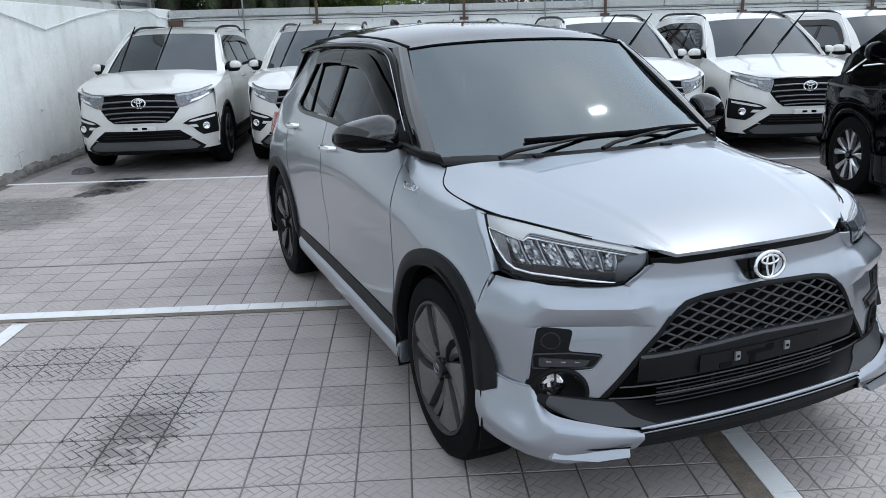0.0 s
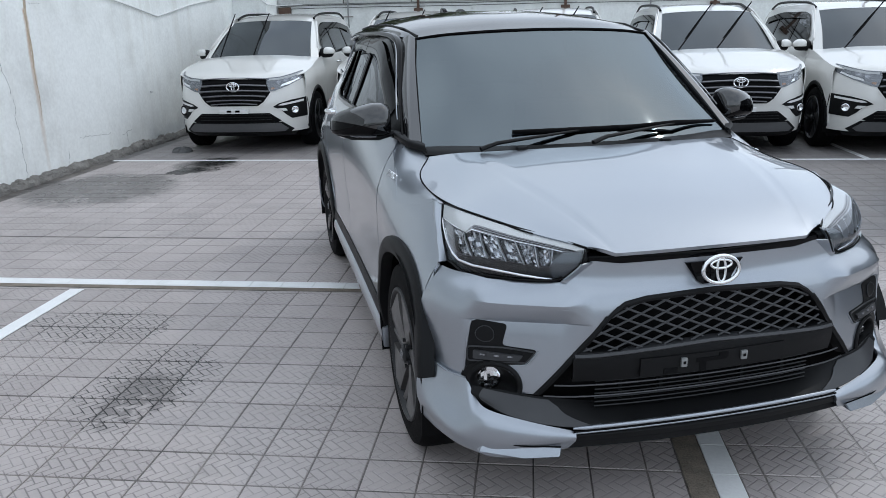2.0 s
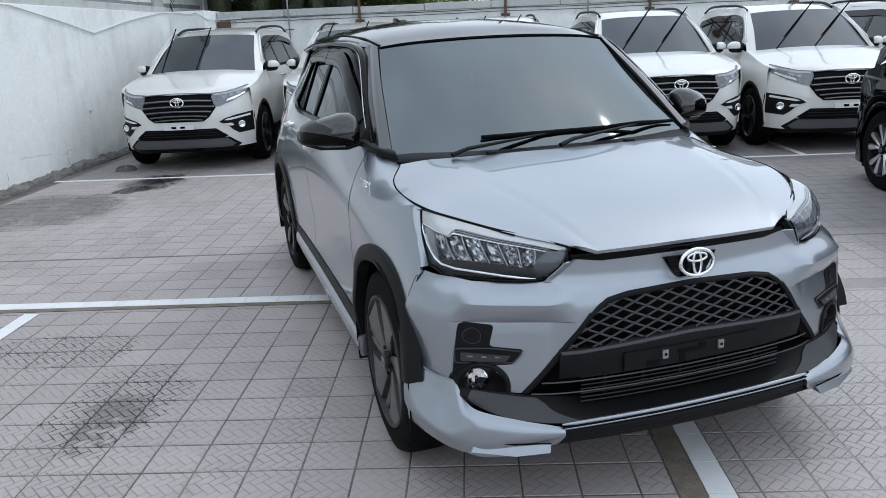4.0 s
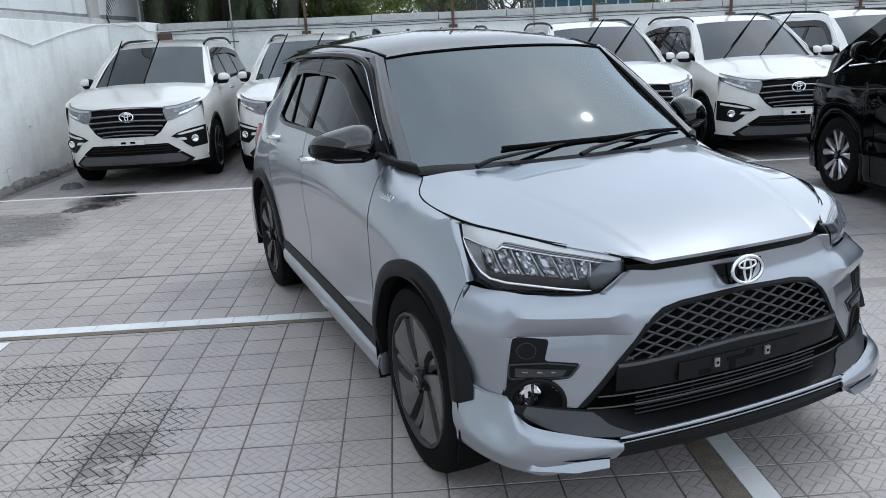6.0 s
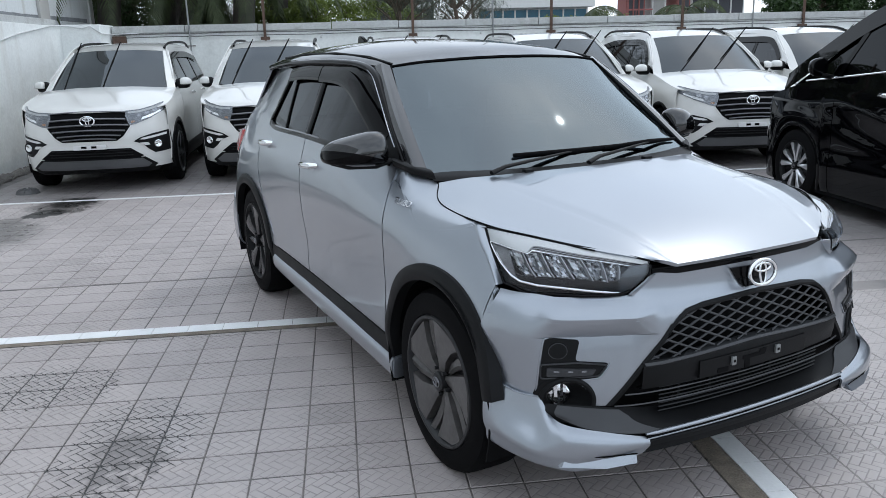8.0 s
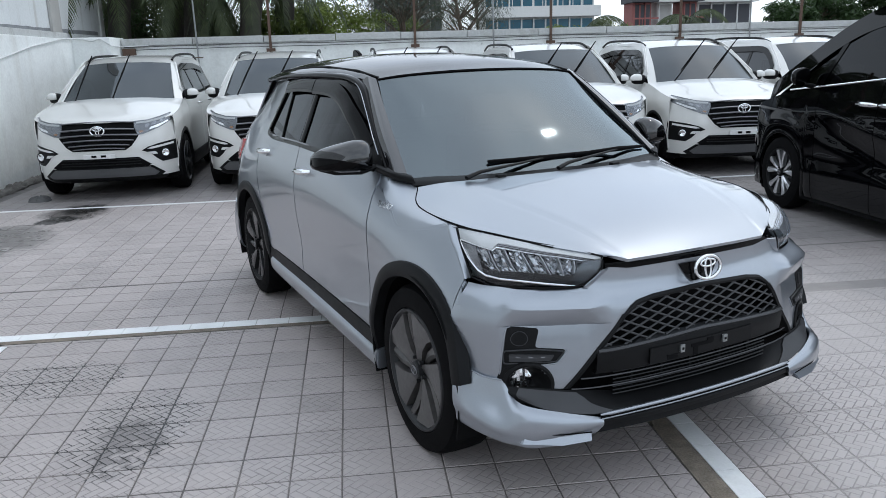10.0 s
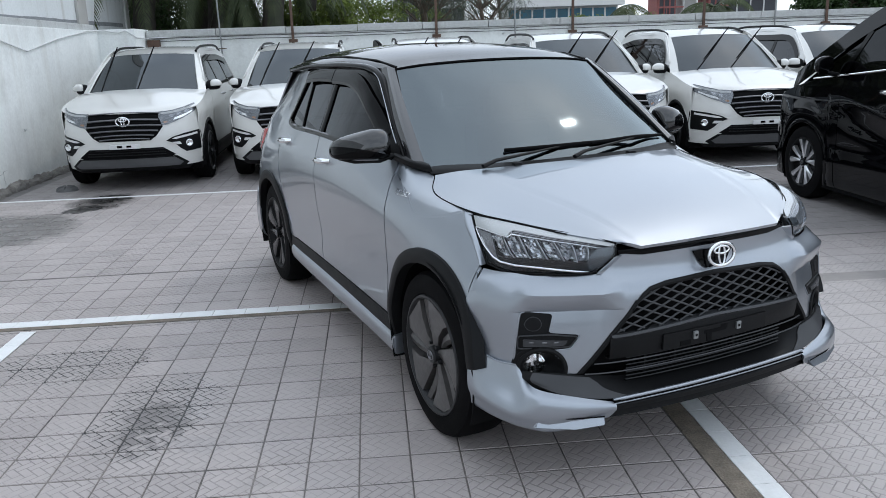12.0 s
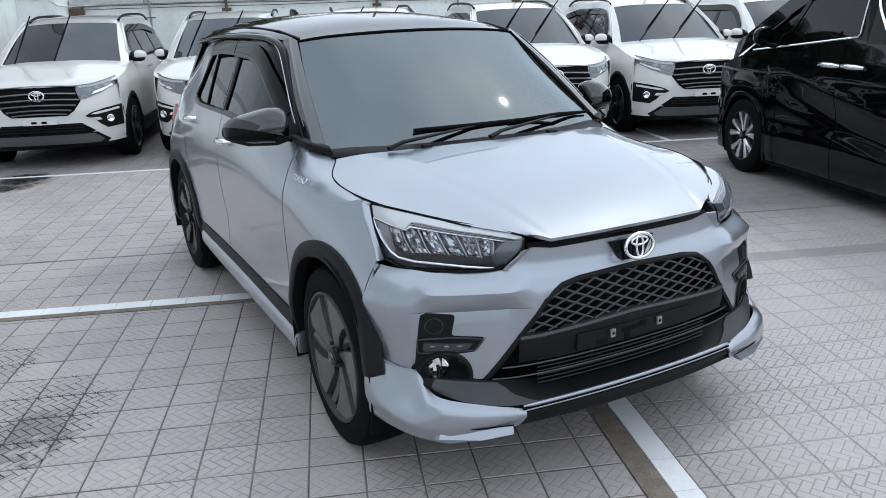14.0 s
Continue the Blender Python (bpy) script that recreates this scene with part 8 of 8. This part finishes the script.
    damp = ramp(num("MAXIMUM", blot(-4.1, 3.05, 1.1, 1.15), blot(-3.55, 4.4, 0.5, 0.75)), 0.3, 0.75)
    base = mixc(num("MULTIPLY", damp, 0.75), base, (0.07, 0.063, 0.058))
    pool = ramp(num("MAXIMUM", blot(-3.5, 4.6, 0.34, 0.5), blot(-3.62, 4.0, 0.3, 0.35)), 0.5, 0.62)
    base = mixc(num("MULTIPLY", pool, 0.9), base, (0.012, 0.011, 0.010))
    nt.links.new(base, b.inputs["Base Color"])
    rough = num("SUBTRACT", ramp(cloud(5), 0.3, 0.7, 0.42, 0.6), num("MULTIPLY", num("MAXIMUM", wet, damp), 0.2))
    nt.links.new(rough, b.inputs["Roughness"])
    worn = ramp(cloud(0.9, 4), 0.35, 0.65, 0.35, 1.0)
    bump = nt.nodes.new("ShaderNodeBump")
    bump.inputs["Strength"].default_value, bump.inputs["Distance"].default_value = 0.8, 0.003
    nt.links.new(num("ADD", num("MULTIPLY", raised, worn), num("MULTIPLY", cloud(160, 2), 0.12)), bump.inputs["Height"])
    nt.links.new(bump.outputs["Normal"], b.inputs["Normal"])
    return m


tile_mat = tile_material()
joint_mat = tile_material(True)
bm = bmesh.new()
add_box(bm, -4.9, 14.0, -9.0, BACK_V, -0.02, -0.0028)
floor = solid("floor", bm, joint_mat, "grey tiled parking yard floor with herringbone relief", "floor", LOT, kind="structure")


def tile_verts(u, v, w, h, z, tilt):
    e, dz = 0.0048, 0.0026
    zz = lambda a, c: z + tilt[0] * (a - u - w / 2) + tilt[1] * (c - v - h / 2)
    g, k, d = 0.0027, 0.0040, 0.0062
    o = [(u + g, v + k), (u + w - g, v + k), (u + w - g, v + h - k), (u + g, v + h - k)]
    n = [(u + e, v + d), (u + w - e, v + d), (u + w - e, v + h - d), (u + e, v + h - d)]
    return [(a, c, zz(a, c) - dz) for a, c in o] + [(a, c, zz(a, c)) for a, c in n]


TILE_FACES = [(4, 5, 6, 7), (0, 1, 5, 4), (1, 2, 6, 5), (2, 3, 7, 6), (3, 0, 4, 7)]
# bands of whole and cut tiles: along u, and along v with the lines, drain and joint left out
u_spans = []
q = U0 - PITCH * 18
while q < 13.6:
    u_spans.append((q, q + PITCH))
    q += PITCH
v_spans = []
q = V0 - PITCH * 36
while q < 0.13:
    v_spans.append((q, min(q + PITCH, 0.138)))
    q += PITCH
for a, c in ((0.30, 1.262), (1.285, 4.645), (4.72, BACK_V)):
    q = a
    while q < c - 0.02:
        v_spans.append((q, min(q + PITCH, c)))
        q += PITCH
trng = random.Random(21)
me_full = bpy.data.meshes.new("tile")
me_full.from_pydata(tile_verts(0, 0, PITCH, PITCH, 0, (0, 0)), [], TILE_FACES)
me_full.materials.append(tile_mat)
verts, faces = [], []
for v0, v1 in v_spans:
    for u0, u1 in u_spans:
        a, c = u0, u1
        if v1 < 0.2:   # the line and drain that run towards the nose of the silver car
            if a < 0.815 and c > 0.625:
                if a < 0.62:
                    c = 0.628
                elif c > 0.82:
                    a = 0.815
                else:
                    continue
            if a < -2.54 and c > -2.632 and v1 < 0.115:
                if a < -2.64:
                    c = -2.635
                elif c > -2.53:
                    a = -2.538
                else:
                    continue
        if a < -4.84 or c - a < 0.012 or v1 - v0 < 0.012:
            continue
        z = trng.uniform(-0.0012, 0.0)
        whole = abs(c - a - PITCH) < 1e-4 and abs(v1 - v0 - PITCH) < 1e-4
        if whole and v1 < 0.2 and ((-2.6 < a < 0.6 and v0 > -2.35) or (0.8 < a < 2.3 and -2.5 < v0 < -1.0)):
            ob = new("tile", me_full)
            ob.parent = floor
            ob.matrix_basis = Matrix.Translation((a, v0, z)) @ pose(0, 0, 0, trng.uniform(-0.25, 0.25), trng.uniform(-0.25, 0.25), 0)
            continue
        n = len(verts)
        tilt = (trng.uniform(-0.004, 0.004), trng.uniform(-0.004, 0.004))
        verts += [(x - U0, y - V0, zz) for x, y, zz in tile_verts(a, v0, c - a, v1 - v0, z, tilt)]
        faces += [tuple(k + n for k in f) for f in TILE_FACES]
me = bpy.data.meshes.new("far_tiles")
me.from_pydata(verts, [], faces)
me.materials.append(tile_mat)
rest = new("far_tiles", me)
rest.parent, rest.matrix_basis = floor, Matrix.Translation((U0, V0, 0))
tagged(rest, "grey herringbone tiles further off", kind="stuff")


def white_line(name, u0, v0, u1, v1, along_u, step, label):
    a, end = (u0, u1) if along_u else (v0, v1)
    holder = thing(name, label, "line marking", LOT, kind="structure")
    k = a
    while k < end - 0.01:
        k2 = min(k + step, end)
        r = trng.uniform(-0.0008, 0.0008)
        bm = boxed(k + 0.0015, k2 - 0.0015, v0 + r, v1 + r, -0.005, 0.0015, 0.001) if along_u else boxed(u0 + r, u1 + r, k + 0.0015, k2 - 0.0015, -0.005, 0.0015, 0.001)
        part("white_tile", bm, line_paint, holder)
        k = k2


white_line("line_front", -4.84, 0.196, 0.40, 0.297, True, 0.193, "line of small white tiles across the bays")
white_line("line_bay", 0.722, -8.02, 0.812, 0.10, False, 0.193, "line of white tiles between two bays")
white_line("line_bay", -2.632, -8.02, -2.542, 0.108, False, 0.193, "line of white tiles between two bays")
white_line("line_back", -4.82, 4.65, 12.0, 4.712, True, 0.193, "line of white tiles before the parked row")
white_line("line_bay", 3.69, 4.72, 3.76, 9.8, False, 0.193, "line of white tiles between two parked cars")
for u0, u1, v0, v1 in ((-4.84, 0.62, 0.14, 0.193), (0.63, 0.719, -8.02, 0.138)):
    bm = bmesh.new()
    n = 60
    long_u = u1 - u0 > v1 - v0
    g = []
    for k in range(n + 1):
        t = k / n
        row = []
        for s in (0, 0.3, 0.7, 1):
            u, v = (u0 + (u1 - u0) * t, v0 + (v1 - v0) * s) if long_u else (u0 + (u1 - u0) * s, v0 + (v1 - v0) * t)
            row.append((u, v, 0.0006 + 0.0013 * noise.noise((u * 20, v * 20, 0)) - (0.0005 if s in (0.3, 0.7) else 0)))
        g.append(row)
    lay(bm, g)
    solid("drain_channel", bm, drain_mat, "brown gritty drain channel beside the white line", "drain", LOT, 60, kind="structure")
